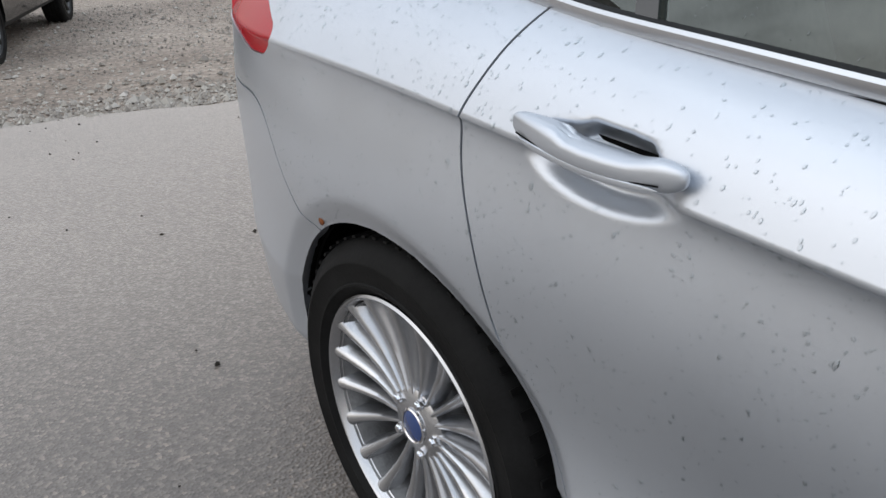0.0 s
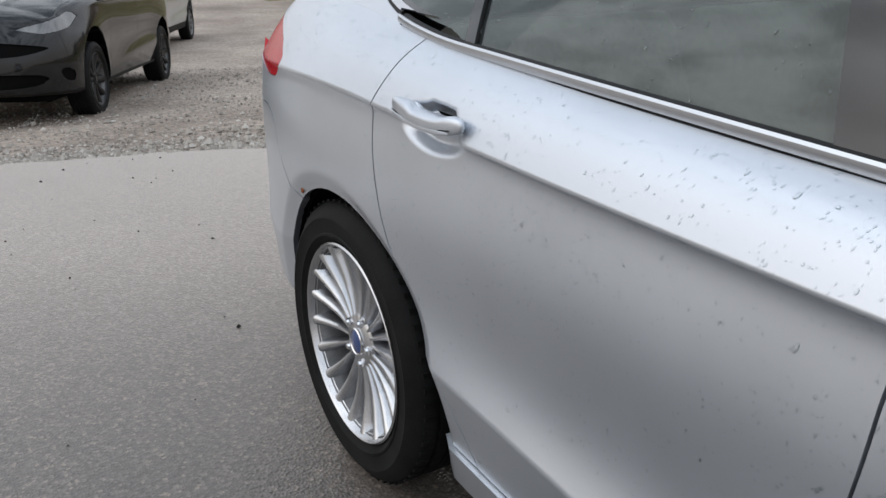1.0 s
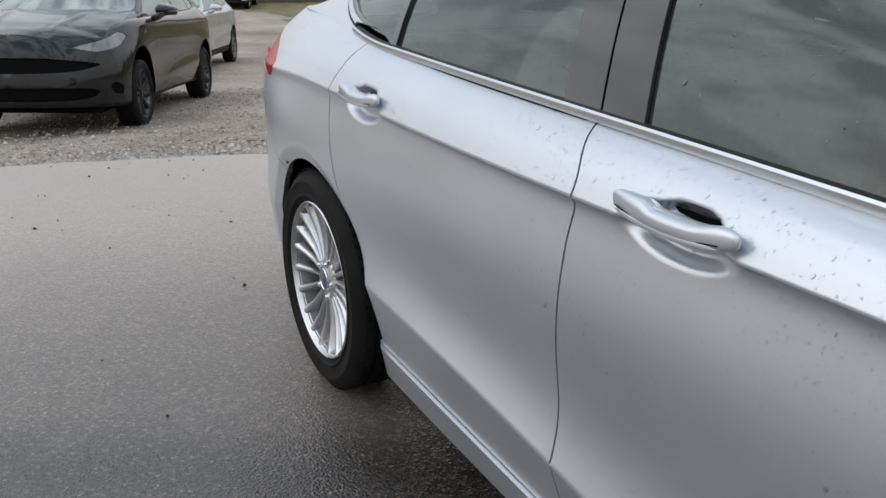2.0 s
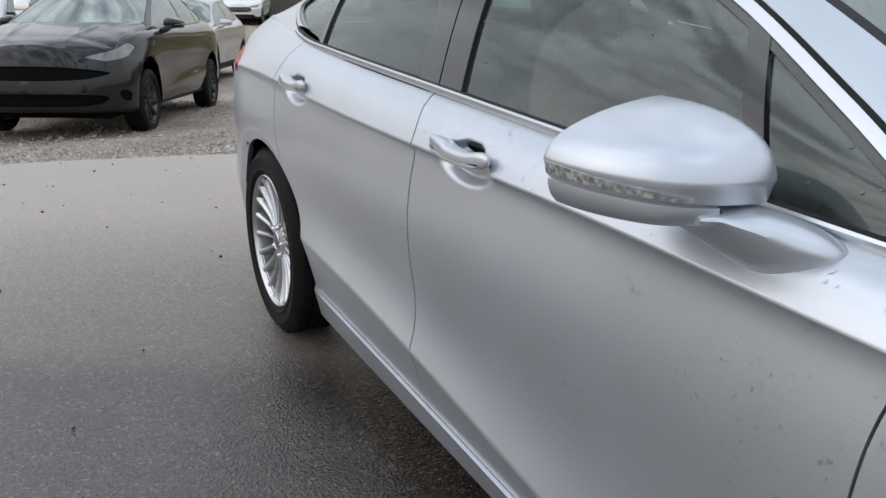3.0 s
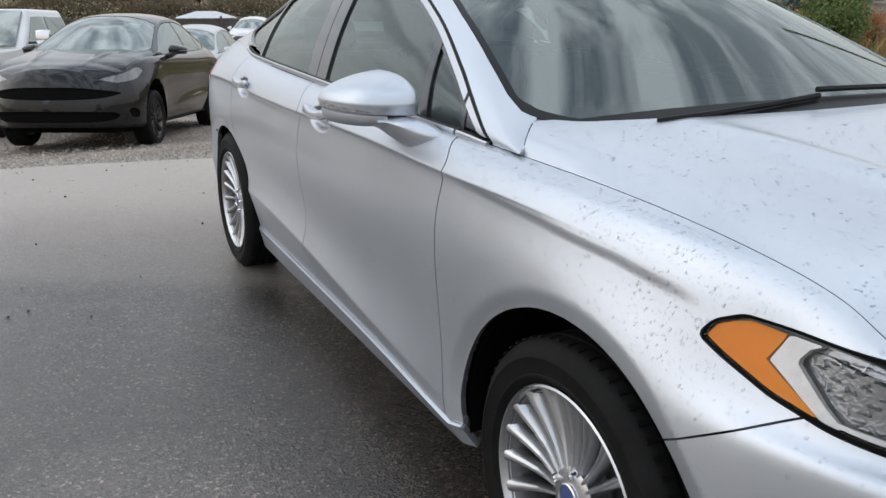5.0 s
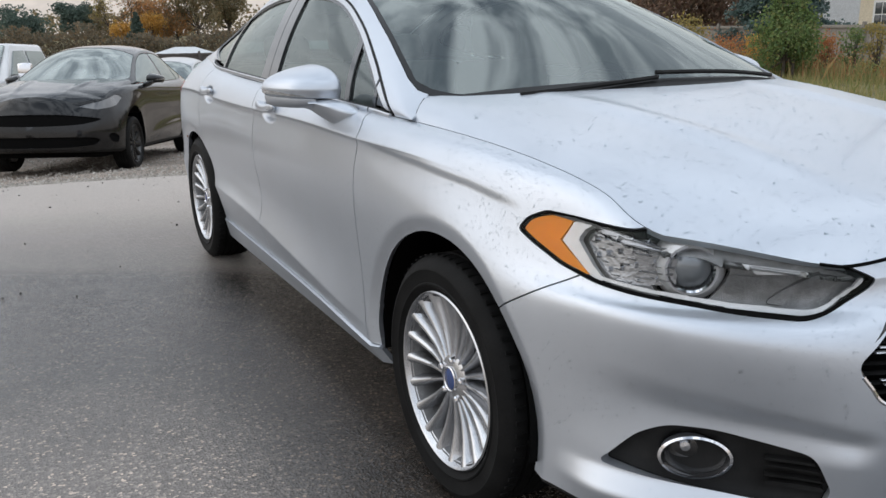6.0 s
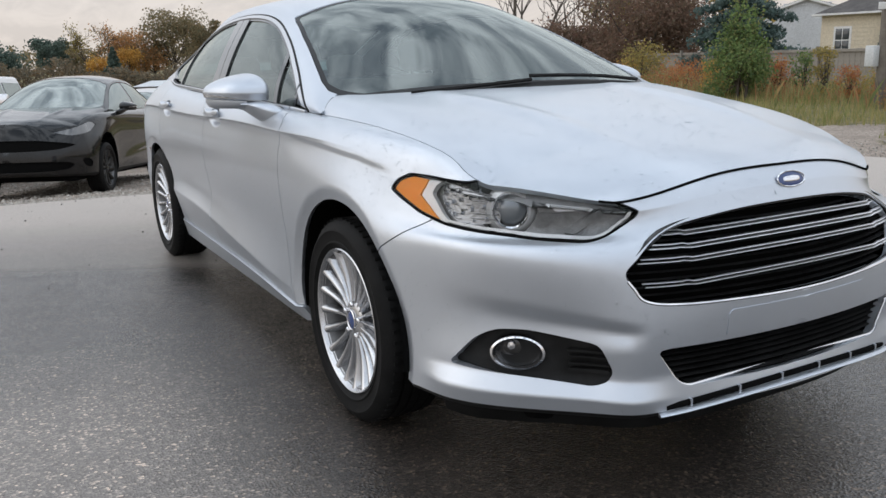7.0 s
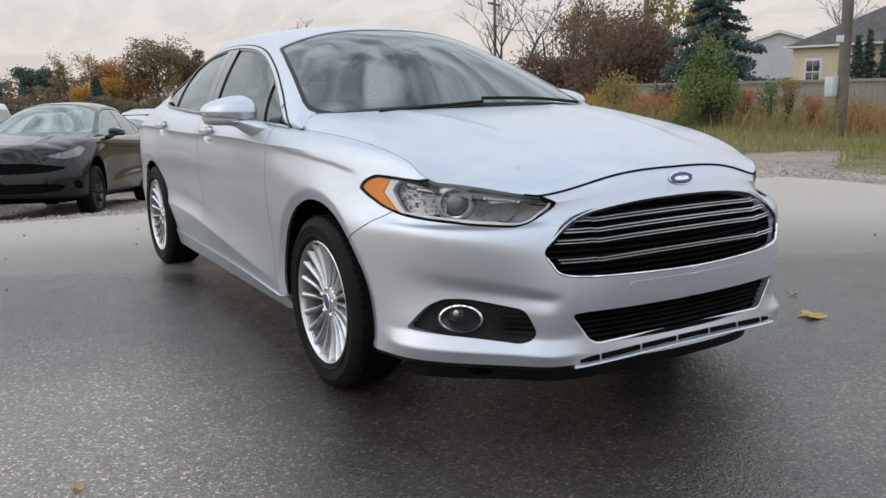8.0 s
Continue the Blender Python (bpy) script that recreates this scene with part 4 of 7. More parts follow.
# chrome ring round the side windows
def on_house(x, z):
    q = level_lines(np.array([x]))[0, 7]
    w, zr, _, _ = rail(np.array([x]))
    t = min(max((z - q[2]) / max(zr[0] - q[2], 1e-3), 0), 1)
    return -((-q[1]) + (w[0] + q[1]) * t + 0.020 * math.sin(math.pi * t))


rubber, bright_rim, seal = rim_band(-0.001, 0.0080), rim_band(0.0070, 0.0200), rim_band(0.0190, 0.0290)
corner = HOUSE.keep(lambda u, v, x, y, z: np.minimum(inside(x, z, DLO) - 0.018, x - divide(z) - 0.010)).moved(0.005)
for s in (1, -1):
    join_obj("window_rubber", rubber.moved(0.003).mesh("window_rubber", 0.010, (s,)), M_BLACK, sedan, "black rubber edge")
    join_obj("window_seal", seal.moved(0.004).mesh("window_seal", 0.008, (s,)), M_BLACK_GLOSS, sedan, "gloss black glass seal")
    for fun in (lambda u, v, x, y, z: divide(z) - 0.007 - x, lambda u, v, x, y, z: x - divide(z) - 0.006):
        join_obj("window_trim", bright_rim.keep(fun).moved(-0.002).mesh("window_trim", 0.008, (s,)), M_BRIGHT_TRIM, sedan, "chrome window surround")
    join_obj("corner_panel", corner.mesh("corner_panel", 0, (s,)), M_BLACK_GLOSS, sedan, "black window corner panel")
    for a, b in ((-1.33, 0.829), (0.838, 0.978)):
        xs = np.linspace(a, b, 60 if a < 0 else 10)
        zs = np.interp(xs, DLO[:48, 0][::-1], DLO[:48, 1][::-1])
        for tag, material, dy, dz, w, h in (("belt_trim", M_BRIGHT_TRIM, 0.007, 0.000, 0.0060, 0.0095), ("belt_seal", M_BLACK, 0.006, -0.0110, 0.0030, 0.0018), ("belt_seal", M_BLACK, -0.006, 0.003, 0.0085, 0.0060)):
            loop = [Vector((x, (on_house(x, z) - dy) * s, z + dz)) for x, z in zip(xs, zs)]
            part(tag, tube_bm(loop, 0, 8, False, (w, h, (0, -0.25 * s, 1))), material, sedan, "chrome belt strip" if tag == "belt_trim" else "")
    part("corner_seal", tube_bm([Vector((0.935, on_house(0.935, 1.008) * s, 1.008)), Vector((0.965, -0.811 * s, 0.990)), Vector((0.988, -0.816 * s, 0.973))], 0.0030, 6), M_BLACK, sedan)

# ---- boot lid
def deck_edge(x):
    e = level_lines(np.linspace(-2.70, -1.6, 200))[:, 7]
    return np.interp(x, e[:, 0], -e[:, 1]), np.interp(x, e[:, 0], e[:, 2])


dr, ds = np.linspace(1, -1, 41), np.linspace(0, 1, 26)
d_s, d_r = np.meshgrid(ds, dr, indexing="ij")
dx = (-1.80 - 0.20 * (1 - np.abs(d_r) ** 2.2)) * (1 - d_s) + -2.355 * d_s
dw, dz = deck_edge(dx)
deck = Sheet.grid(ds, dr, np.stack([dx, d_r * (dw - 0.003), dz + 0.035 * (1 - np.abs(d_r) ** 2.4) * (1 - 0.5 * d_s) + 0.002], -1))
if deck.normals()[len(deck.rows) // 2][2] < 0:
    deck.faces = [f[::-1] for f in deck.faces]
join_obj("boot_lid", deck.mesh("boot_lid", 0.016), M_SILVER, sedan)
# ---- wheels
def tyre_bm(r, rim_r, half):
    prof = [(rim_r - 0.004, -half + 0.022), (rim_r + 0.006, -half + 0.008), (rim_r + 0.018, -half - 0.001), (rim_r + 0.020, -half - 0.0035), (rim_r + 0.024, -half - 0.0035), (rim_r + 0.026, -half - 0.001), (rim_r + 0.055, -half - 0.004), (rim_r + 0.060, -half - 0.006), (rim_r + 0.066, -half - 0.004), (r - 0.022, -half + 0.004), (r - 0.008, -half + 0.014), (r - 0.001, -half + 0.030)]
    for g in (-0.055, -0.018, 0.018, 0.055):
        prof += [(r, g - 0.006), (r - 0.009, g - 0.004), (r - 0.009, g + 0.004), (r, g + 0.006)]
    prof += [(r - 0.001, half - 0.030), (r - 0.02, half), (rim_r, half - 0.02)]
    bm = lathe_bm(prof, 96)
    # cross cuts on the shoulder
    for k in range(64):
        a = 2 * math.pi * k / 64
        b = box_bm(0.010, 0.030, 0.004, (0, -half + 0.034, r - 0.0005), bm=None)
        bmesh.ops.rotate(b, verts=b.verts, cent=(0, 0, 0), matrix=Matrix.Rotation(a, 3, "Y"))
        bm = merged(bm, b)
    return bm


def spoke_bm(a, r0, r1, w0, w1, y0, y1, flare=0.0):
    """One rounded spoke between two radii, at the angle a about the axle."""
    bm, n, m = bmesh.new(), 13, 7
    rows = []
    for i in range(n):
        t = i / (n - 1)
        r, w = r0 + (r1 - r0) * t, (w0 + (w1 - w0) * t**1.2) * (1 + flare * max(0.0, (t - 0.86) / 0.14) ** 2)
        y = y0 + (y1 - y0) * t + 0.010 * math.sin(math.pi * t)
        row = []
        for j in range(m):
            s = 2 * j / (m - 1) - 1
            x, dy = s * w, 0.020 * abs(s) ** 2.5
            if j in (0, m - 1):
                dy = 0.034
            row.append(bm.verts.new((r * math.cos(a) - x * math.sin(a), y + dy, r * math.sin(a) + x * math.cos(a))))
        rows.append(row)
    for p, q in zip(rows, rows[1:]):
        for j in range(m - 1):
            bm.faces.new((p[j], p[j + 1], q[j + 1], q[j]))
    return bm


def wheel(parent, r=0.334, rim_r=0.236, spokes=20, metal=None, cap=None, label="", lean=0.0):
    """A wheel with its outer face towards -y, its middle plane at y 0."""
    metal = metal or M_ALLOY
    hold = part("wheel", lathe_bm([(rim_r, -0.098), (rim_r + 0.003, -0.104), (rim_r - 0.001, -0.107), (rim_r - 0.005, -0.104), (rim_r - 0.008, -0.094), (rim_r - 0.015, -0.086)], 72), metal, parent, label)
    part("tyre", tyre_bm(r, rim_r, 0.1100), M_RUBBER, hold, "black tyre")
    part("barrel", lathe_bm([(rim_r - 0.012, -0.092), (rim_r - 0.022, -0.060), (rim_r - 0.026, 0.10), (0.06, 0.10)], 48), M_ALLOY_DARK, hold)
    for k in range(spokes):
        fine = spokes > 12
        part("spoke", spoke_bm(2 * math.pi * (k + 0.5) / spokes + lean, 0.046, rim_r - 0.004, 0.0080 if fine else 0.022, 0.0185 if fine else 0.045, -0.076, -0.099, 0.45 if fine else 0.0), metal, hold)
    part("hub", lathe_bm([(0.001, -0.080), (0.052, -0.079), (0.066, -0.070), (0.070, -0.045), (0.066, -0.02)], 40), metal, hold)
    for k in range(5):
        a = 2 * math.pi * (k + 0.25) / 5 + lean
        b = lathe_bm([(0.001, -0.088), (0.006, -0.088), (0.0095, -0.082), (0.0105, -0.070)], 8)
        bmesh.ops.translate(b, verts=b.verts, vec=(0.054 * math.cos(a), 0, 0.054 * math.sin(a)))
        part("lug_nut", b, M_CHROME if spokes > 12 else metal, hold)
    c = lathe_bm([(0.001, -0.0885), (0.022, -0.0875), (0.030, -0.084), (0.031, -0.075)], 36)
    for q in c.verts:
        q.co.x *= 0.86
    part("centre_cap", c, cap or M_BLUE, hold, "plain oval centre cap")
    ring = lathe_bm([(0.030, -0.0845), (0.0325, -0.0865), (0.035, -0.0845), (0.035, -0.076)], 36)
    for q in ring.verts:
        q.co.x *= 0.9
    part("cap_ring", ring, M_CHROME if spokes > 12 else metal, hold)
    part("brake_disc", lathe_bm([(0.07, -0.012), (0.155, -0.012), (0.157, 0.0), (0.155, 0.012), (0.07, 0.012)], 40), M_DISC, hold)
    return hold


def copy_part(ob, m, parent):
    """A copy of a part with its pieces, on the same meshes."""
    c = copy_thing(ob, m)
    c.parent = parent
    return c


WHEEL_Y = 0.7975
first = wheel(sedan, label="polished twenty-spoke alloy wheel", lean=0.06)
first.matrix_basis = pose(1.425, -WHEEL_Y, 0.332, 0, 8, 0)
for x, y, turn, spin in ((-1.425, -WHEEL_Y, 0, 21), (1.425, WHEEL_Y, 180, 0), (-1.425, WHEEL_Y, 180, 0)):
    copy_part(first, pose(x, y, 0.332, 0, spin, turn), sedan)
for k, (cx, r) in enumerate(AXLES):
    for s in (-1, 1):
        b = lathe_bm([(r + 0.003, 0.0), (r + 0.02, 0.10), (r + 0.02, 0.36), (0.001, 0.36)], 48)
        for q in b.verts:
            q.co = Vector((q.co.x + cx, s * ((0.892 if k else 0.882) - q.co.y), q.co.z + ARCH_Z))
        bmesh.ops.delete(b, geom=[q for q in b.verts if q.co.z < (0.24 if k else 0.30)], context="VERTS")
        part("wheel_well", b, M_GAP, sedan)

# ---- underbody, cabin
part("underbody", box_bm(4.3, 1.34, 0.16, (0, 0, 0.26), 0.05), M_GAP, sedan)
part("dashboard", box_bm(0.50, 1.36, 0.22, (0.82, 0, 0.89), 0.07, 3), M_CABIN, sedan)
part("rear_shelf", box_bm(0.5, 1.2, 0.06, (-1.62, 0, 1.02), 0.02), M_CABIN, sedan)
part("cabin_floor", box_bm(2.6, 1.5, 0.05, (-0.35, 0, 0.36), 0.01), M_CABIN, sedan)
for s in (-1, 1):
    part("door_lining", box_bm(2.05, 0.03, 0.52, (-0.15, s * 0.79, 0.72), 0.012), M_CABIN, sedan)


def seat_bm(w, tilt, high):
    bm = box_bm(0.50, w, 0.16, (0.05, 0, 0.50), 0.05, 3)
    back = box_bm(0.14, w * 0.94, high, (0, 0, high / 2), 0.05, 3)
    bmesh.ops.rotate(back, verts=back.verts, cent=(0, 0, 0), matrix=Matrix.Rotation(radians(-tilt), 3, "Y"))
    bmesh.ops.translate(back, verts=back.verts, vec=(-0.20, 0, 0.52))
    return merged(bm, back)


def rest_bm(tilt, high):
    b = box_bm(0.10, 0.26, 0.17, (0, 0, high + 0.11), 0.045, 3)
    for dy in (-0.07, 0.07):
        b = merged(b, box_bm(0.012, 0.012, 0.10, (0, dy, high + 0.01)))
    bmesh.ops.rotate(b, verts=b.verts, cent=(0, 0, 0), matrix=Matrix.Rotation(radians(-tilt), 3, "Y"))
    bmesh.ops.translate(b, verts=b.verts, vec=(-0.20, 0, 0.52))
    return b


for s in (-1, 1):
    m = Matrix.Translation((0.02, s * 0.37, 0))
    seat = part("front_seat", seat_bm(0.52, 18, 0.58), M_SEAT, sedan, "pale grey leather seat", m=m)
    part("head_restraint", rest_bm(18, 0.58), M_SEAT, seat)
    m = Matrix.Translation((-0.98, s * 0.36, 0))
    seat = part("rear_seat", seat_bm(0.70, 24, 0.56), M_SEAT, sedan, "pale grey leather seat", m=m)
    part("head_restraint", rest_bm(24, 0.54), M_SEAT, seat)
ringp = [(0.38 + 0.07 * math.sin(a), 0.37 + 0.185 * math.cos(a), 0.90 + 0.175 * math.sin(a)) for a in np.linspace(0, 2 * math.pi, 33)[:-1]]
steer = part("steering_wheel", tube_bm(ringp, 0.015, 8, True), M_CABIN, sedan)
part("steering_boss", box_bm(0.06, 0.30, 0.08, (0.40, 0.37, 0.90), 0.02), M_CABIN, steer)

# ---- mirrors
def egg_bm(c, h, power=2.6, n=28, m=16, shape=None):
    """A rounded box, half sizes h, swollen by a power."""
    bm, rows = bmesh.new(), []
    sg = lambda v, e: math.copysign(abs(v) ** e, v)
    e = 2.0 / power
    for i in range(m + 1):
        b = -math.pi / 2 + math.pi * i / m
        row = []
        for k in range(n):
            a = 2 * math.pi * k / n
            q = [sg(math.cos(b), e) * sg(math.cos(a), e), sg(math.cos(b), e) * sg(math.sin(a), e), sg(math.sin(b), e)]
            q = shape(q) if shape else q
            row.append(bm.verts.new((c[0] + h[0] * q[0], c[1] + h[1] * q[1], c[2] + h[2] * q[2])))
        rows.append(row)
    for p, q in zip(rows, rows[1:]):
        for k in range(n):
            bm.faces.new((p[k], p[(k + 1) % n], q[(k + 1) % n], q[k]))
    bmesh.ops.remove_doubles(bm, verts=bm.verts, dist=1e-5)
    return bm


MIRROR_PLAN = closed([(0.520, 0.872), (0.600, 0.862), (0.672, 0.862), (0.704, 0.878), (0.713, 0.920), (0.706, 0.975), (0.675, 1.028), (0.610, 1.064), (0.540, 1.078), (0.512, 1.068), (0.508, 1.000), (0.512, 0.930)], 6)


def ring_mesh(rings):
    """Skins a stack of rings of points and shuts both ends."""
    bm = bmesh.new()
    rows = [[bm.verts.new(tuple(q)) for q in ring] for ring in rings]
    n = len(rows[0])
    for p, q in zip(rows, rows[1:]):
        for k in range(n):
            bm.faces.new((p[k], p[(k + 1) % n], q[(k + 1) % n], q[k]))
    bm.faces.new(rows[0][::-1])
    bm.faces.new(rows[-1])
    return bm


def mirror_ring(scale, z, shrink_x=None, mid=0.945, lift=0.0):
    sx = scale if shrink_x is None else shrink_x
    across = mid + (MIRROR_PLAN[:, 1] - mid) * scale
    return np.stack([0.530 + (MIRROR_PLAN[:, 0] - 0.530) * sx, across, z + lift * np.clip((across - 0.87) / 0.20, -0.2, 1)], -1)


def mirror_parts(parent, s, paint, dx=0.0, dy=0.0, dz=0.0, k=1.0):
    """A door mirror on the right side (s -1) or left side (s 1)."""
    def flip(bm):
        for q in bm.verts:
            q.co = Vector((q.co.x * k + dx, s * (q.co.y * k + dy), q.co.z * k + dz))
        return bm

    rings = [mirror_ring(0.940, 1.0125, lift=0.014), mirror_ring(0.958, 1.0145, lift=0.014), mirror_ring(0.984, 1.034, lift=0.008), mirror_ring(0.998, 1.041, lift=0.006), mirror_ring(0.994, 1.046, lift=0.005)]
    for h in (0.10, 0.22, 0.36, 0.50, 0.63, 0.75, 0.85, 0.92, 0.97, 0.995, 1.0):
        c = (1 - h**2.1) ** 0.52
        rings.append(mirror_ring(0.03 + 0.955 * c, 1.046 + 0.074 * h, 0.12 + 0.865 * c, 0.912, 0.005 * (1 - h) - 0.017 * h))
    cap = part("mirror_housing", flip(ring_mesh(rings)), paint, parent)
    low = [mirror_ring(sc, z, lift=li) for sc, z, li in ((0.915, 1.0125, 0.013), (0.938, 1.0095, 0.013), (0.938, 1.004, 0.010), (0.905, 0.996, 0.006), (0.845, 0.990, 0.002), (0.740, 0.987, 0.0))]
    for ring in low:
        ring[:, 1] = np.maximum(ring[:, 1], 0.957)
    part("mirror_skirt", flip(ring_mesh(low)), paint, cap)
    # foot: a narrow lit ledge above a crease, and a broad face that falls back to the door
    C = np.array([(0.606, 0.982, 1.003), (0.630, 0.958, 1.003), (0.662, 0.940, 1.001), (0.697, 0.917, 0.995), (0.730, 0.893, 0.986), (0.760, 0.874, 0.978), (0.783, 0.861, 0.973), (0.797, 0.852, 0.971)])
    A = np.array([(0.090, 0, 0), (0.078, 0.006, 0), (0.058, 0.016, 0), (0.045, 0.022, 0), (0.030, 0.025, 0), (0.020, 0.023, 0), (0.010, 0.016, 0), (0.001, 0.003, 0)])
    TOP_B = np.array([(0, 0, 0.011), (0, -0.003, 0.012), (0, -0.008, 0.013), (0, -0.008, 0.018), (0, -0.010, 0.020), (0, -0.009, 0.018), (0, -0.006, 0.012), (0, 0, 0.003)])
    LOW_B = np.array([(0, 0, -0.018), (0, 0, -0.024), (0, 0, -0.038), (0, 0, -0.052), (0, 0.004, -0.054), (0, 0.004, -0.042), (0, 0.002, -0.024), (0, 0, -0.003)])
    at, ang = np.linspace(0, 7, 36), np.linspace(0, 2 * math.pi, 33)[:-1]
    c, a, up, down = (spline(np.arange(8), v, at) for v in (C, A, TOP_B, LOW_B))
    co, si = np.cos(ang), np.sin(ang)
    power = np.where(si < -1e-6, 1.5, 0.85)
    side, rise = np.sign(co) * np.abs(co) ** power, np.abs(si) ** power
    part("mirror_foot", flip(ring_mesh([c[i] + np.outer(side, a[i]) + np.outer(rise * (si > 0), up[i]) + np.outer(rise * (si <= 0), down[i]) for i in range(36)])), paint, cap)
    # signal strip let into the lower edge
    wall = [i for i in range(len(MIRROR_PLAN)) if MIRROR_PLAN[i, 1] > 0.985 and MIRROR_PLAN[i, 0] > 0.52]
    lo, hi = mirror_ring(0.968, 1.0165, lift=0.014), mirror_ring(0.992, 1.035, lift=0.011)
    bm, last = bmesh.new(), None
    for n, i in enumerate(wall):
        f = min(1.0, 0.12 + 1.1 * n / (len(wall) - 1))
        p, q = lo[i], lo[i] * (1 - f) + hi[i] * f
        push = np.array([0.0016, 0.0016, 0])
        row = [bm.verts.new(tuple(p)), bm.verts.new(tuple(p + push)), bm.verts.new(tuple(q + push)), bm.verts.new(tuple(q))]
        if last:
            for m in range(3):
                bm.faces.new((last[m], row[m], row[m + 1], last[m + 1]))
        last = row
    part("turn_signal", flip(bm), M_SIGNAL, cap, "clear turn signal strip")
    part("mirror_glass", flip(egg_bm((0.512, 0.972, 1.048), (0.006, 0.084, 0.032), 3.0)), M_CHROME, cap)
    return cap


M_SIGNAL = mat("clear_signal_plastic", grey(0.35), 0.12, 0.5, coat=1.0)
facets = noise_tex(M_SIGNAL, 130.0, 1.0)
put(M_SIGNAL, "Base Color", ramp(M_SIGNAL, facets.outputs[0], [(0.38, grey(0.24)), (0.52, grey(0.42)), (0.66, grey(0.66))]).outputs[0])
for s in (-1, 1):
    mirror_parts(sedan, s, M_SILVER)

# ---- door handles
def side_y(x, z, u=None):
    """Half width of the bare body at a place of the side."""
    p = body_side(np.array([x if u is None else u]), V_ROWS)[0]
    k = 5
    return float(-np.interp(z, p[k:, 2], p[k:, 1]))


for s in (-1, 1):
    for hx, door in zip(HANDLES, (DOOR_REAR, DOOR_FRONT)):
        y0 = side_y(hx, 0.925)
        def bar_shape(q):
            t = q[0]
            hollow = float(step(-0.38, -0.24, t) * (1 - step(0.42, 0.80, t)))
            high = q[2] * (1 - 0.34 * hollow) if q[2] > 0 else q[2] * (1 - 0.20 * (1 - t * t))
            return [t, q[1] * (1 - 0.40 * t * t), high - 0.50 * (1 - t * t)]

        bar = egg_bm((hx, s * (y0 + 0.005), 0.948), (0.114, 0.019, 0.0200), 2.9, 48, 18, shape=bar_shape)
        owner = door if s == -1 else sedan
        h = part("door_handle", bar, M_SILVER, owner, "silver grab handle with an inset strip")
        path = [Vector((hx + 0.114 * t, s * (y0 + 0.0050 + 0.0168 * (1 - 0.42 * t * t)), 0.944 - 0.0200 * 0.50 * (1 - t * t) - 0.006)) for t in np.linspace(-0.86, 0.80, 21)]
        strip_owner = h if s == 1 else sedan
        ends = np.clip(1.02 - np.abs(np.linspace(-1, 1, 21)) ** 8, 0.05, 1)
        part("handle_strip", tube_bm(path, 0, 8, False, (0.0022 * ends, 0.0040 * ends, (0, 0, 1))), M_SILVER, strip_owner, "silver strip let into a door handle")
        part("handle_groove", tube_bm([q + Vector((0, 0, 0.0044)) for q in path], 0.0009, 6), M_GAP, strip_owner)

# ---- head lamps
M_LAMP_BACK = varied("lamp_housing", grey(0.17), grey(0.27), 40, 0.30, metal=0.6)
M_BRIGHT = mat("bright_reflector", (0.36, 0.37, 0.39), 0.26, 1.0)
facet = noise_tex(M_BRIGHT, 120.0, 1.0)
bump(M_BRIGHT, facet.outputs[0], 0.30, 0.004)
M_PROJ = mat("projector_glass", (0.20, 0.215, 0.23), 0.06, 0.3, coat=1.0)
M_LAMP_WHITE = varied("bright_lamp_trim", grey(0.78), grey(0.88), 60, 0.25, metal=0.30)
AMBER = np.array([(1.715, 0.797), (1.735, 0.826), (1.80, 0.837), (1.886, 0.832), (1.842, 0.791), (1.870, 0.776), (1.968, 0.728), (1.90, 0.724), (1.81, 0.745)])
CHEVRON = np.array([(1.890, 0.833), (1.945, 0.833), (1.905, 0.799), (1.962, 0.752), (2.020, 0.716), (1.974, 0.722), (1.875, 0.777), (1.848, 0.791)])
BOWL = np.array([(1.950, 0.845), (2.060, 0.860), (2.112, 0.850), (2.122, 0.735), (2.028, 0.728), (1.968, 0.752), (1.911, 0.799)])
BLADE = np.array([(2.190, 0.796), (2.262, 0.782), (2.240, 0.766), (2.204, 0.764)])
BLADE_LOW = np.array([(2.178, 0.760), (2.215, 0.757), (2.195, 0.728), (2.180, 0.728)])
BLADE_END = np.array([(2.225, 0.722), (2.272, 0.778), (2.284, 0.772), (2.246, 0.720)])
lampz = SIDE.keep(lambda u, v, x, y, z: inside(u, z, LAMP) - 0.0015)
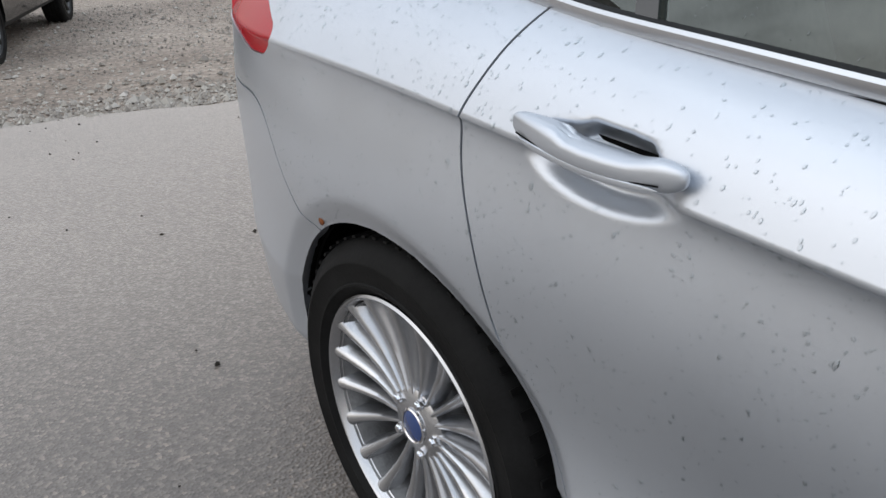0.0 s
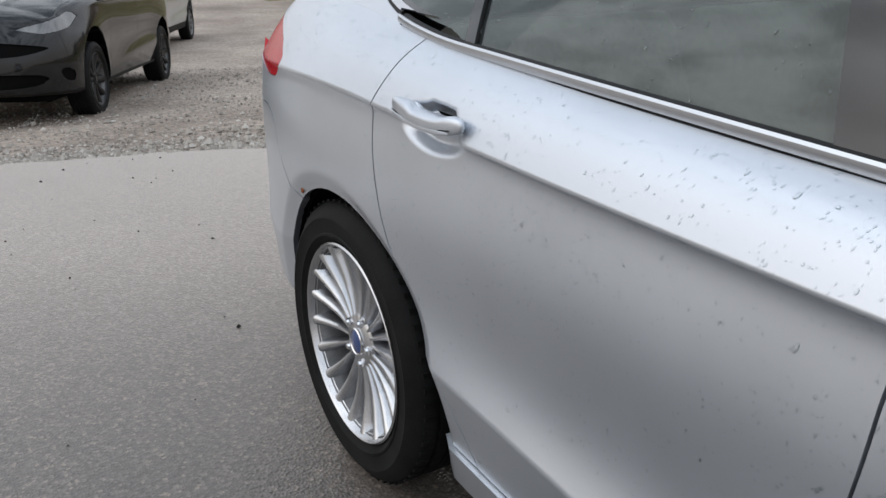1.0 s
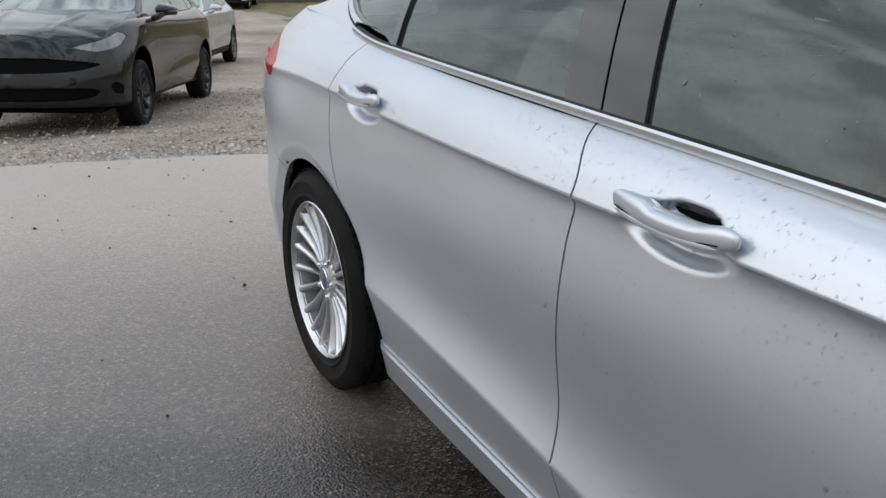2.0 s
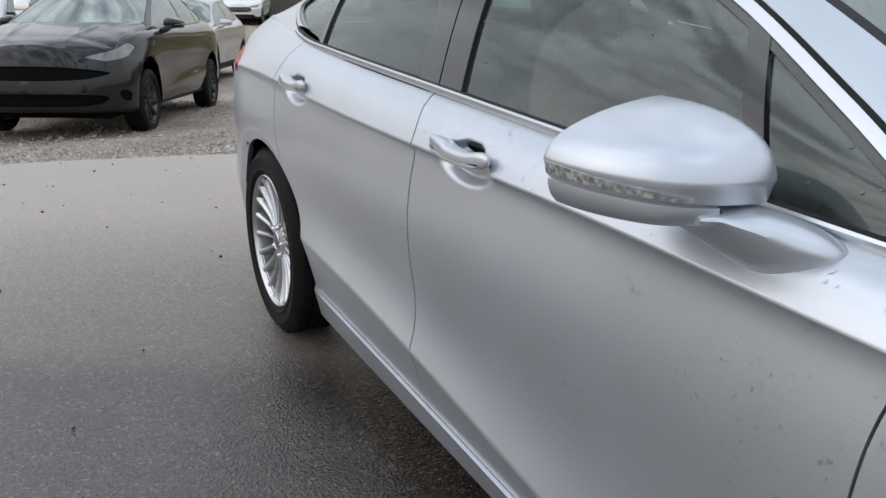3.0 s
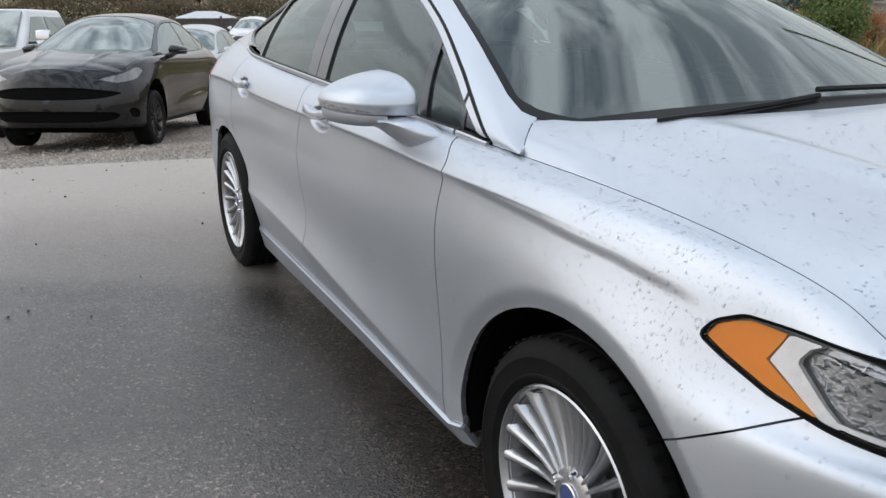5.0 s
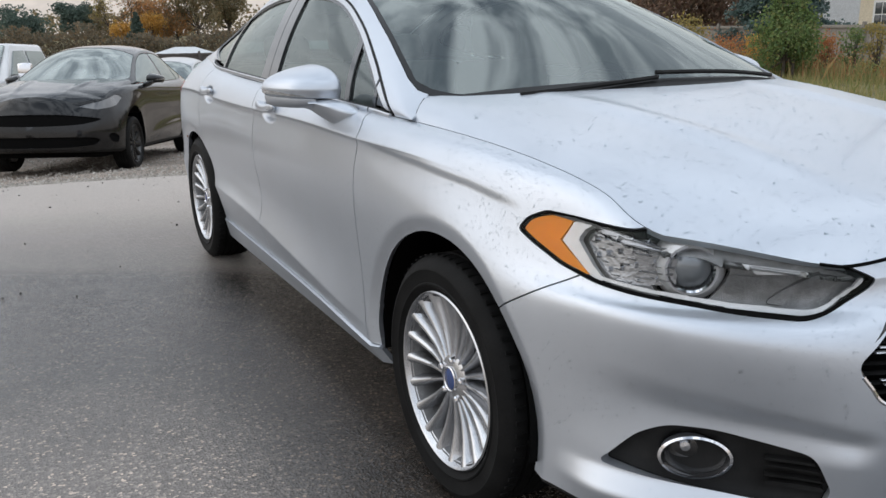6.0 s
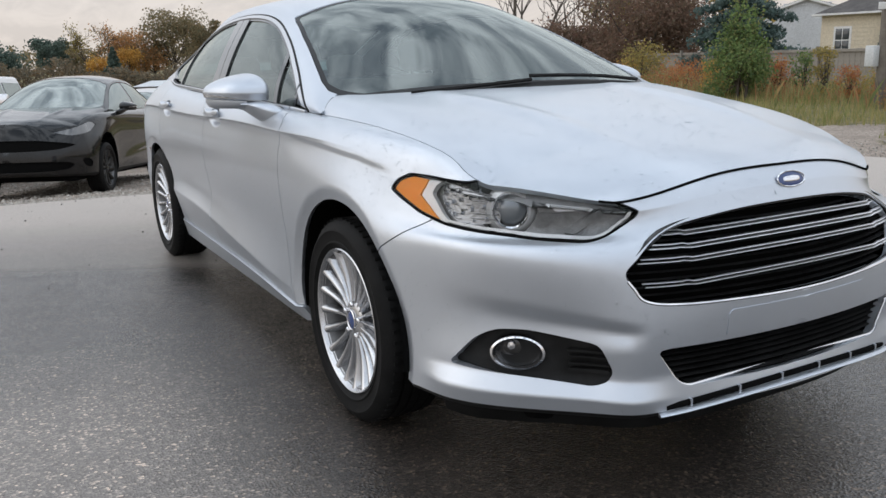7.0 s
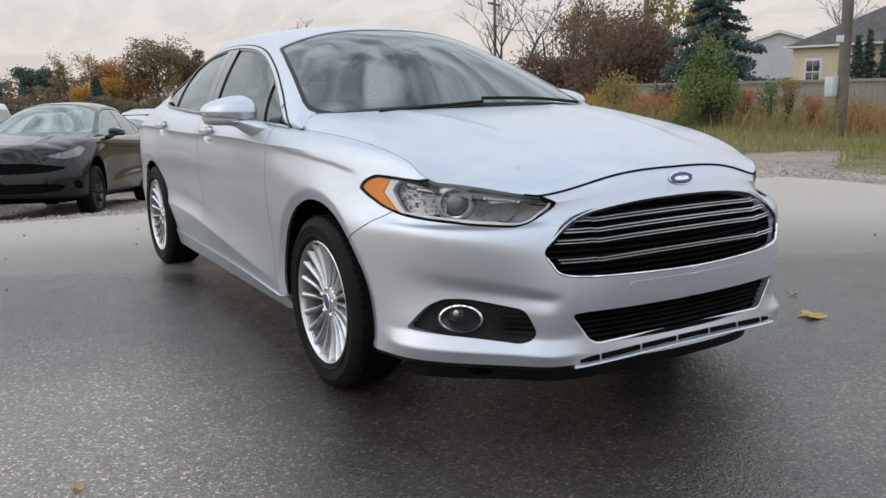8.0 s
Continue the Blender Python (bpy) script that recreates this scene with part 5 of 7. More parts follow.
for s in (1, -1):
    lens = join_obj("head_lamp", lampz.moved(0.004).mesh("head_lamp", 0, (s,)), M_LENS, sedan, "clear head lamp with an amber corner")
    lens.visible_shadow = False
    join_obj("lamp_housing", lampz.moved(0.105).mesh("lamp_housing", 0, (s,)), M_LAMP_BACK, lens)
    front = lampz.keep(lambda u, v, x, y, z: np.hypot(u - 2.130, z - 0.757) - 0.050).moved(0.036)
    join_obj("lamp_mask", front.mesh("lamp_mask", 0.03, (s,)), M_LAMP_BACK, lens)
    rim = lampz.keep(lambda u, v, x, y, z: np.where(z < 0.74, 0.0075, 0.0048) - inside(u, z, LAMP)).moved(0.0025)
    join_obj("lamp_seal", rim.mesh("lamp_seal", 0.040, (s,)), M_GAP, lens, "black lamp seal")
    for tag, outline, depth, material, note in (("amber_reflector", AMBER, 0.010, M_AMBER, "amber side reflector"), ("lamp_bezel", CHEVRON, 0.012, M_LAMP_WHITE, "bright angled bezel"),
                                                ("reflector_bowl", BOWL, 0.034, M_BRIGHT, "ribbed bright reflector"), ("lamp_blade", BLADE, 0.026, M_LAMP_WHITE, "bright lamp blade"),
                                                ("lamp_blade", BLADE_LOW, 0.030, M_ALLOY_DARK, ""), ("lamp_blade", BLADE_END, 0.024, M_ALLOY_DARK, "")):
        piece = lampz.keep(lambda u, v, x, y, z: np.minimum(inside(u, z, outline), inside(u, z, LAMP) - 0.008)).moved(depth)
        join_obj(tag, piece.mesh(tag, 0.014, (s,)), material, lens, note)
    low = lampz.keep(lambda u, v, x, y, z: np.minimum(inside(u, z, LAMP) - 0.0105, np.minimum(0.0170 - inside(u, z, LAMP), np.where(u > 2.24, 0.770 - z, 0.742 - z)))).keep(lambda u, v, x, y, z: u - 1.965).moved(0.012)
    join_obj("light_guide", low.mesh("light_guide", 0.008, (s,)), M_LAMP_WHITE, lens, "bright light guide strip")
    for k in range(8):
        zz = 0.7430 + 0.0112 * k
        rib = lampz.keep(lambda u, v, x, y, z: np.minimum(inside(u, z, BOWL) - 0.004, 0.0013 - np.abs(z - zz))).moved(0.026)
        if rib.faces:
            join_obj("reflector_rib", rib.mesh("reflector_rib", 0.008, (s,)), M_ALLOY_DARK, lens)
    for k in range(5):
        uu = 1.955 + 0.032 * k
        rib = lampz.keep(lambda u, v, x, y, z: np.minimum(inside(u, z, BOWL) - 0.004, 0.0015 - np.abs(u - uu - 0.25 * (0.78 - z)))).moved(0.024)
        if rib.faces:
            join_obj("reflector_rib", rib.mesh("reflector_rib", 0.010, (s,)), M_ALLOY, lens)
    spot = Matrix.Translation((2.046, -s * 0.672, 0.763)) @ pose(0, 0, 0, 0, 0, -s * 38)
    part("projector_shroud", lathe_bm([(0.044, 0.012), (0.051, 0.020), (0.062, 0.012), (0.070, -0.006), (0.070, -0.050)], 36, "X"), M_LAMP_WHITE, lens, m=spot)
    part("projector_lens", egg_bm((-0.006, 0, 0), (0.030, 0.042, 0.042), 2.0, 28, 16), M_PROJ, lens, "round projector lens", m=spot)
    part("projector_ring", lathe_bm([(0.041, -0.010), (0.042, 0.018), (0.046, 0.022), (0.049, 0.012), (0.050, -0.02)], 36, "X"), M_CHROME, lens, m=spot)

# ---- bumper openings
core = SIDE.keep(lambda u, v, x, y, z: np.minimum(u - 1.80, v - 0.8)).keep(lambda u, v, x, y, z: 0.80 - z)
join_obj("bumper_core", core.moved(0.075).mesh("bumper_core", 0, (1, -1)), M_GAP, FRONT_BUMPER)


def nose(y, z, depth=0.0):
    """A place on the nose, at a side offset and height, set back by a depth."""
    uu = np.linspace(2.05, 2.60, 140)
    p = NOSE_GRID
    col = np.array([[np.interp(z, c[5:, 2], c[5:, 0]), np.interp(z, c[5:, 2], -c[5:, 1])] for c in p])
    x = np.interp(abs(y), col[::-1, 1], col[::-1, 0])
    return Vector((x - depth, y, z))


NOSE_GRID = body_side(np.linspace(2.05, 2.60, 70), V_ROWS)


def span(z, poly):
    """Half width of an outline at a height."""
    ys = np.linspace(0, 0.7, 400)
    ok = inside(ys, np.full(400, z), poly) > 0
    return ys[ok].max() if ok.any() else 0.0


grille = part("grille", tube_bm([nose(y, z, 0.010) for y, z in GRILLE], 0.0085, 8, True), M_BLACK_GLOSS, FRONT_BUMPER, "black grille frame")
for zc in (0.7295, 0.6985, 0.6670, 0.6090):
    for dz in (-0.0045, 0.0045):
        h = span(zc + dz - 0.018, GRILLE) - 0.030
        pts = []
        for y in np.linspace(-h, h, 61):
            z = zc + dz - 0.10 * min(abs(y), 0.40) ** 2 + 0.0045 * float(step(0.362, 0.380, abs(y)))
            pts.append(nose(y, z, 0.016))
        part("grille_bar", tube_bm(pts, 0, 6, False, (0.005, 0.0021, (0, 0, 1))), M_SATIN, grille, "chrome grille bar")
    h = span(zc - 0.018, GRILLE) - 0.032
    part("grille_blade", tube_bm([nose(y, zc - 0.10 * min(abs(y), 0.40) ** 2, 0.020) for y in np.linspace(-h, h, 31)], 0, 6, False, (0.006, 0.0035, (0, 0, 1))), M_BLACK_GLOSS, grille)
for zc in np.arange(0.548, 0.775, 0.0185):
    h = span(zc, GRILLE) - 0.01
    if h > 0.1:
        part("grille_slat", tube_bm([nose(t * h, zc, 0.045) for t in np.linspace(-1, 1, 21)], 0, 4, False, (0.010, 0.003, (0, 0, 1))), M_BLACK, grille)
low_half = [q for q in GRILLE if q[1] < 0.615]
low_half = sorted(low_half, key=lambda q: q[0])
part("grille_surround", tube_bm([nose(y, z + 0.004, 0.004) for y, z in low_half], 0, 8, False, (0.006, 0.0050, (0, 0, 1))), M_CHROME, grille, "chrome lower grille surround")
low = part("lower_grille", tube_bm([nose(y, z, 0.006) for y, z in LOW_GRILLE], 0.0042, 6, True), M_SATIN, FRONT_BUMPER, "black lower grille with a bright edge")
for zc in np.arange(0.328, 0.428, 0.0165):
    h = span(zc, LOW_GRILLE)
    part("grille_slat", tube_bm([nose(t * h, zc, 0.035) for t in np.linspace(-1, 1, 21)], 0, 4, False, (0.014, 0.0045, (0, 0, 1))), M_BLACK, low)
lip_z = lambda y: 0.315 - 0.13 * y * y
slot = part("lip_slot", tube_bm([nose(y, lip_z(y) - 0.010, -0.001) for y in np.linspace(-0.44, 0.44, 41)], 0, 8, False, (0.007, 0.0090, (0, 0, 1))), M_GAP, FRONT_BUMPER, "black slot in the bumper lip")
part("lip_blade", tube_bm([nose(y, lip_z(y) - 0.024, -0.005) for y in np.linspace(-0.46, 0.46, 41)], 0, 8, False, (0.016, 0.0060, (0, 0, 1))), M_SILVER, FRONT_BUMPER, "silver blade under the bumper lip")
for y in np.linspace(-0.375, 0.375, 6):
    part("lip_rib", box_bm(0.018, 0.005, 0.022, tuple(nose(y, lip_z(y) - 0.010, 0.000))), M_SILVER, slot)
seam = level_lines(np.linspace(2.275, 2.60, 30))[:, 7]
seam = [Vector((x + 0.0015, y, z + 0.001)) for x, y, z in seam] + [Vector((x + 0.0015, -y, z + 0.001)) for x, y, z in seam[-2::-1]]
part("hood_gap", tube_bm(seam, 0.0034, 6), M_GAP, sedan, "dark gap under the hood's front edge")
oval = egg_bm((0, 0, 0), (0.006, 0.053, 0.0215), 2.0, 32, 10)
badge = part("badge", oval, M_BLUE, sedan, "plain blue oval badge", m=Matrix.Translation(nose(0, 0.820, 0.0)) @ pose(0, 0, 0, 0, -22, 0))
edge = [(0.004, 0.0525 * math.cos(a), 0.0212 * math.sin(a)) for a in np.linspace(0, 2 * math.pi, 41)[:-1]]
part("badge_rim", tube_bm(edge, 0.0024, 6, True), M_CHROME, badge)
for dy, w in ((0.0, 0.050),):
    part("badge_mark", egg_bm((0.0055, dy, 0.0), (0.002, w * 0.64, 0.0080), 3, 16, 8), M_CHROME, badge)
plate = SIDE.keep(lambda u, v, x, y, z: np.minimum(0.27 + y, 0.0345 - np.abs(z - 0.484))).keep(lambda u, v, x, y, z: u - 2.3)
join_obj("plate_panel", plate.moved(-0.0025).mesh("plate_panel", 0.006, (1, -1), True), M_SILVER, FRONT_BUMPER, "blank silver plate panel")

# ---- fog lamps
fogz = SIDE.keep(lambda u, v, x, y, z: inside(u, z, FOG))
for s in (1, -1):
    pod = join_obj("fog_lamp_pocket", fogz.moved(0.034).mesh("fog_lamp_pocket", 0, (s,)), M_BLACK, FRONT_BUMPER, "black fog lamp pocket")
    aim = Matrix.Translation((2.122, -s * 0.704, 0.403)) @ pose(0, 0, 0, 0, 0, -s * 40)
    r = lathe_bm([(0.046, -0.030), (0.049, 0.014), (0.053, 0.024), (0.058, 0.021), (0.060, 0.010), (0.061, -0.02)], 40, "X")
    for q in r.verts:
        q.co.y *= 1.24
        q.co.z *= 0.79
    ring = part("fog_lamp_ring", r, M_CHROME, pod, "chrome fog lamp ring", m=aim)
    part("fog_lamp_lens", egg_bm((0, 0, 0), (0.016, 0.059, 0.038), 2.0, 24, 12), M_BLACK_GLOSS, pod, m=aim @ Matrix.Translation((-0.020, 0, 0)))
    bowl = lathe_bm([(0.048, 0.012), (0.042, -0.006), (0.036, -0.020)], 40, "X")
    for q in bowl.verts:
        q.co.y *= 1.24
        q.co.z *= 0.79
    part("fog_lamp_bowl", bowl, M_ALLOY, pod, m=aim)
    part("fog_bulb_cap", lathe_bm([(0.001, 0.006), (0.010, 0.004), (0.014, -0.004), (0.014, -0.012)], 16, "X"), M_CHROME, pod, m=aim @ Matrix.Translation((-0.004, -s * 0.018, 0.012)))
    for zc in (0.365, 0.382, 0.399, 0.416):
        fin = SIDE.keep(lambda u, v, x, y, z: np.minimum(np.minimum(u - 2.235, 0.0035 - np.abs(z - zc)), inside(u, z, FOG) - 0.008)).moved(0.018)
        if fin.faces:
            join_obj("pocket_fin", fin.mesh("pocket_fin", 0.016, (s,)), M_BLACK, pod)

# ---- wipers and cowl
def wiper(points):
    at = np.linspace(0, 1, 15)
    p = spline(np.linspace(0, 1, len(points)), np.array(points), at)
    part("wiper", tube_bm([Vector(q) for q in p], 0, 6, False, (0.006, 0.008, (0, 0, 1))), M_BLACK, sedan, "black wiper blade resting on the glass")


wiper([(1.168, -0.50, 1.038), (1.172, -0.25, 1.052), (1.150, 0.03, 1.068)])
wiper([(1.140, 0.03, 1.082), (1.120, 0.35, 1.074), (1.050, 0.66, 1.048)])
cw_r = np.linspace(-1, 1, 61)
cow = np.array([[(1.205 - 0.165 * abs(r) ** 2.2 - k * 0.09, r * (0.70 - 0.02 * k), 1.000 + 0.026 * (1 - abs(r) ** 2) + 0.004 * k) for k in (0, 1)] for r in cw_r])
join_obj("cowl", Sheet.grid(cw_r, np.array([0.0, 1.0]), cow).mesh("cowl", 0.02), M_BLACK, sedan, "black plastic cowl")
fin = egg_bm((-0.98, 0, 1.480), (0.09, 0.03, 0.045), 2.2, 16, 10)
part("roof_aerial", fin, M_SILVER, sedan)
part("rust_patch", egg_bm((-1.612, -0.917, 0.655), (0.008, 0.003, 0.008), 2, 10, 6), M_RUST, sedan, "rust at the wheel arch seam")
# ---------------------------------------------------------------- other vehicles
far_u = np.concatenate([np.arange(-2.70, 1.50, 0.05), np.arange(1.50, 2.60, 0.03), [2.60]])
far_v = np.concatenate([np.linspace(0, 2, 7)[:-1], np.linspace(2, 6, 14)[:-1], np.linspace(6, 7, 5)])
FAR_SIDE = Sheet.grid(far_u, far_v, body_side(far_u, far_v))


def plain_nose():
    """The same sides with a smooth nose, without the sedan's folds."""
    p = body_side(far_u, far_v)
    k = np.nonzero((far_v >= 1.0) & (far_v <= 6.0))[0]
    pins = [k[0], k[np.argmin(abs(far_v[k] - 3.6))], k[-1]]
    for i, u in enumerate(far_u):
        w = float(step(1.62, 1.95, u))
        if w > 0:
            for c in (0, 1):
                p[i, k, c] = p[i, k, c] * (1 - w) + w * np.polyval(np.polyfit(p[i, pins, 2], p[i, pins, c], 2), p[i, k, 2])
    return Sheet.grid(far_u, far_v, p)


PLAIN_SIDE = plain_nose()
far_p, far_r = np.linspace(1.12, -2.05, 60), np.linspace(1, -1, 41)
FAR_TOP = Sheet.grid(far_p, far_r, top_surface(far_p, far_r))
if FAR_TOP.normals()[len(FAR_TOP.rows) // 2][2] < 0:
    FAR_TOP.faces = [f[::-1] for f in FAR_TOP.faces]
far_x = np.arange(-2.04, 1.115, 0.05)
FAR_HOUSE = Sheet.grid(far_x, np.linspace(0, 1, 12), house_side(far_x, np.linspace(0, 1, 12)))
M_DARK_ALLOY = mat("black_alloy", grey(0.018), 0.35, 0.6)
# the strong pale film stands in for sky reflected in the far glass
M_SCREEN_FAR = pane_glass("far_car_glass", (0.25, 0.29, 0.27), 2.6, 0.22)


def far_car(name, label, m, paint, kz=1.09, hatch=0.0, kx=1.0, grille=True, alloy=None, cladding=None, group="parked cars"):
    """A parked car of the same general build, taller, with a blunter tail."""
    car = thing(name, label, "car", m, group)

    def warp(s):
        r = s.rows.copy()
        x, z = r[:, 2].copy(), r[:, 4].copy()
        up = np.clip((z - 0.95) / 0.5, 0, 1)
        lift = 0.0 if grille else -0.020 * step(1.05, 2.2, x) * np.clip((z - 0.55) / 0.25, 0, 1)
        r[:, 4] = z * kz + lift + hatch * up * step(0.2, -1.6, x) + 0.03
        r[:, 2] = x * kx - hatch * 0.6 * up * step(-1.2, -2.1, x)
        return Sheet(r, s.faces)

    def sheet(tag, s, material, flange=0.012, sides=(1, -1), note="", centre=True):
        if s.faces:
            return join_obj(tag, warp(s).mesh(tag, flange, sides, centre), material, car, note)

    skin = FAR_SIDE if grille else PLAIN_SIDE
    LAMP = LAMP_WIDE if grille else LAMP_SLIM
    side = above_arches(skin.keep(lambda u, v, x, y, z: v - 0.35)).keep(lambda u, v, x, y, z: -inside(u, z, LAMP)).keep(lambda u, v, x, y, z: -inside(u, z, TAIL_LAMP))
    clad = (lambda u, v, x, y, z: z - 0.34) if cladding else (lambda u, v, x, y, z: z - 0.26)
    intake = closed([(-0.62, 0.42), (0, 0.44), (0.62, 0.42), (0.58, 0.30), (0, 0.28), (-0.58, 0.30)] if grille else [(-0.66, 0.40), (0, 0.415), (0.66, 0.40), (0.62, 0.315), (0, 0.30), (-0.62, 0.315)], 6)
    upper_in = rounded([(-0.60, 0.60), (-0.5, 0.74), (0.5, 0.74), (0.60, 0.60), (0.45, 0.53), (-0.45, 0.53)], 0.05)
    shellp = side.keep(clad).keep(lambda u, v, x, y, z: np.where(u > 2.1, -inside(y, z, intake), 1))
    if grille:
        shellp = shellp.keep(lambda u, v, x, y, z: np.where(u > 2.1, -inside(y, z, upper_in), 1))
        sheet("grille", skin.keep(lambda u, v, x, y, z: np.where(u > 2.05, inside(y, z, upper_in) + 0.006, -1)).moved(0.02), M_BLACK_GLOSS, 0)
    else:
        # black band across the nose stands in for a dark reflection in the paint
        brow = closed([(-0.74, 0.60), (-0.40, 0.655), (0, 0.665), (0.40, 0.655), (0.74, 0.60), (0.55, 0.545), (0, 0.53), (-0.55, 0.545)], 6)
        shellp = shellp.keep(lambda u, v, x, y, z: np.where(u > 2.0, -inside(y, z, brow), 1))
        sheet("nose_dark_band", skin.keep(lambda u, v, x, y, z: np.where(u > 1.98, inside(y, z, brow) + 0.006, -1)).moved(0.016), M_GAP, 0, note="dark band across the nose, in place of a reflection")
        vent = rounded([(1.93, 0.40), (2.02, 0.44), (2.10, 0.43), (2.06, 0.34), (1.95, 0.33)], 0.02)
        shellp = shellp.keep(lambda u, v, x, y, z: -inside(u, z, vent))
        for s in (1, -1):
            sheet("side_vent", skin.keep(lambda u, v, x, y, z: inside(u, z, vent) + 0.006).moved(0.014), M_GAP, 0, (s,))
    for k, (lo, hi, tag) in enumerate(((-9, -1.24, "quarter_panel"), (-1.235, -0.235, "rear_door"), (-0.23, 0.88, "front_door"), (0.885, 9, "front_body"))):
        for sides in ((1,), (-1,)) if tag.endswith("door") else ((1, -1),):
            sheet(tag, shellp.keep(lambda u, v, x, y, z: np.minimum(x - lo, hi - x)), paint, 0.014, sides)
    sheet("lower_trim", side.keep(lambda u, v, x, y, z: -clad(u, v, x, y, z)), M_BLACK, 0.01)
    sheet("lower_intake", skin.keep(lambda u, v, x, y, z: np.where(u > 2.05, inside(y, z, intake) + 0.006, -1)).moved(0.025), M_BLACK if grille else M_GAP, 0)
    for s in (1, -1):
        lamp = sheet("head_lamp", skin.keep(lambda u, v, x, y, z: inside(u, z, LAMP) - 0.002).moved(0.003), M_LAMP_FAR if grille else M_LAMP_DARK, 0.02, (s,), "slim head lamp")
        sheet("tail_lamp", skin.keep(lambda u, v, x, y, z: inside(u, z, TAIL_LAMP)), M_RED, 0, (s,))
        g = FAR_HOUSE.keep(lambda u, v, x, y, z: inside(x, z, DLO) - 0.006).moved(0.006)
        for tag, a, b in (("quarter_glass", -9, -1.12), ("rear_door_glass", -1.08, -0.36), ("front_door_glass", -0.26, 9)):
            sheet(tag, g.keep(lambda u, v, x, y, z: np.minimum(x - a, b - x)), M_SCREEN_FAR, 0, (s,))
        sheet("window_pillar", g.moved(0.004), M_BLACK_GLOSS, 0, (s,))
        sheet("side_frame", FAR_HOUSE.keep(lambda u, v, x, y, z: -inside(x, z, DLO)), paint, 0.01, (s,))
        cap = mirror_parts(car, s, paint, 0.02, 0.02, 0.03 + 1.02 * (kz - 1.0))
    sheet("hood", HOOD, paint, 0.012, (1,), "", False)
    sheet("windscreen", FAR_TOP.keep(lambda u, v, x, y, z: screen_out(u, v)).moved(0.004), M_SCREEN_FAR, 0, (1,), "", False)
    sheet("rear_window", FAR_TOP.keep(lambda u, v, x, y, z: rear_out(u, v)).moved(0.004), M_SCREEN_FAR, 0, (1,), "", False)
    sheet("roof", FAR_TOP.keep(lambda u, v, x, y, z: -screen_out(u, v) - 0.004).keep(lambda u, v, x, y, z: -rear_out(u, v) - 0.004).keep(lambda u, v, x, y, z: np.where(np.abs(v) < 0.88, 0.5 - u, 1)), paint, 0.01, (1,), "", False)
    part("underbody", box_bm(4.2, 1.4, 0.2, (0, 0, 0.32), 0.04), M_GAP, car)
    part("cabin_block", box_bm(2.6, 1.3, 0.35, (-0.4, 0, 0.80 * kz), 0.1), M_CABIN, car)
    w = wheel(car, 0.352, 0.245, 10, alloy or M_DARK_ALLOY, M_BLACK_GLOSS, "dark ten-spoke wheel" if not alloy else "grey alloy wheel")
    w.matrix_basis = pose(1.425 * kx, -0.80, 0.350, 0, 11, 0)
    for x, y, turn in ((-1.425, -0.80, 0), (1.425, 0.80, 180), (-1.425, 0.80, 180)):
        copy_part(w, pose(x * kx, y, 0.350, 0, 17 * x, turn), car)
    return car


LAMP_WIDE, LAMP_SLIM = LAMP, rounded([(1.62, 0.845), (1.80, 0.872), (2.06, 0.830), (2.30, 0.752), (2.17, 0.708), (1.86, 0.755)], 0.02)
M_LAMP_DARK = mat("clear_lamp_over_black", grey(0.16), 0.08, 0.5, coat=1.0)
M_LAMP_FAR = mat("pale_lamp", grey(0.45), 0.1, 0.5, coat=1.0)
M_BLACK_PAINT = mat("black_car_paint", grey(0.01), 0.34, 0.0, spec=0.05, coat=1.0)
M_BLACK_PAINT.node_tree.nodes["Principled BSDF"].inputs["Coat IOR"].default_value = 1.45
dust = noise_tex(M_BLACK_PAINT, 3.0, 6.0)
put(M_BLACK_PAINT, "Base Color", ramp(M_BLACK_PAINT, dust.outputs[0], [(0.35, (0.006, 0.0065, 0.007)), (0.75, (0.011, 0.0115, 0.0125))]).outputs[0])
M_SILVER_FAR = varied("pale_silver_paint", (0.48, 0.49, 0.50), (0.55, 0.56, 0.57), 3, 0.32, 300, 0.02, 0.001, metal=0.5, coat=0.6)
M_WHITE_PAINT = varied("white_car_paint", grey(0.70), grey(0.78), 3, 0.25, 300, 0.02, 0.001, coat=0.8)


def standing(x, y, yaw, length=1.425):
    """A pose on the ground, leaning with its slope."""
    d = (math.cos(radians(yaw)), math.sin(radians(yaw)))
    a, b = (float(ground_z(np.array(x + s * length * d[0]), np.array(y + s * length * d[1]))) for s in (1, -1))
    return pose(x, y, (a + b) / 2 - 0.018, 0, -math.degrees(math.atan2(a - b, 2 * length)), yaw)


far_car("black_crossover", "glossy black electric crossover parked on gravel", standing(-10.1, -0.50, -25.5), M_BLACK_PAINT, 1.12, 0.02, 1.0, False)
far_car("silver_suv", "pale silver sport utility car parked on gravel", standing(-17.2, 1.75, -25.5), M_SILVER_FAR, 1.13, 0.10, 0.95, True, M_ALLOY_DARK, True)
far_car("white_suv", "white sport utility car at the back of the yard", standing(-38.5, 8.5, -23), M_WHITE_PAINT, 1.02, 0.08, 0.95, True, M_ALLOY_DARK, True)


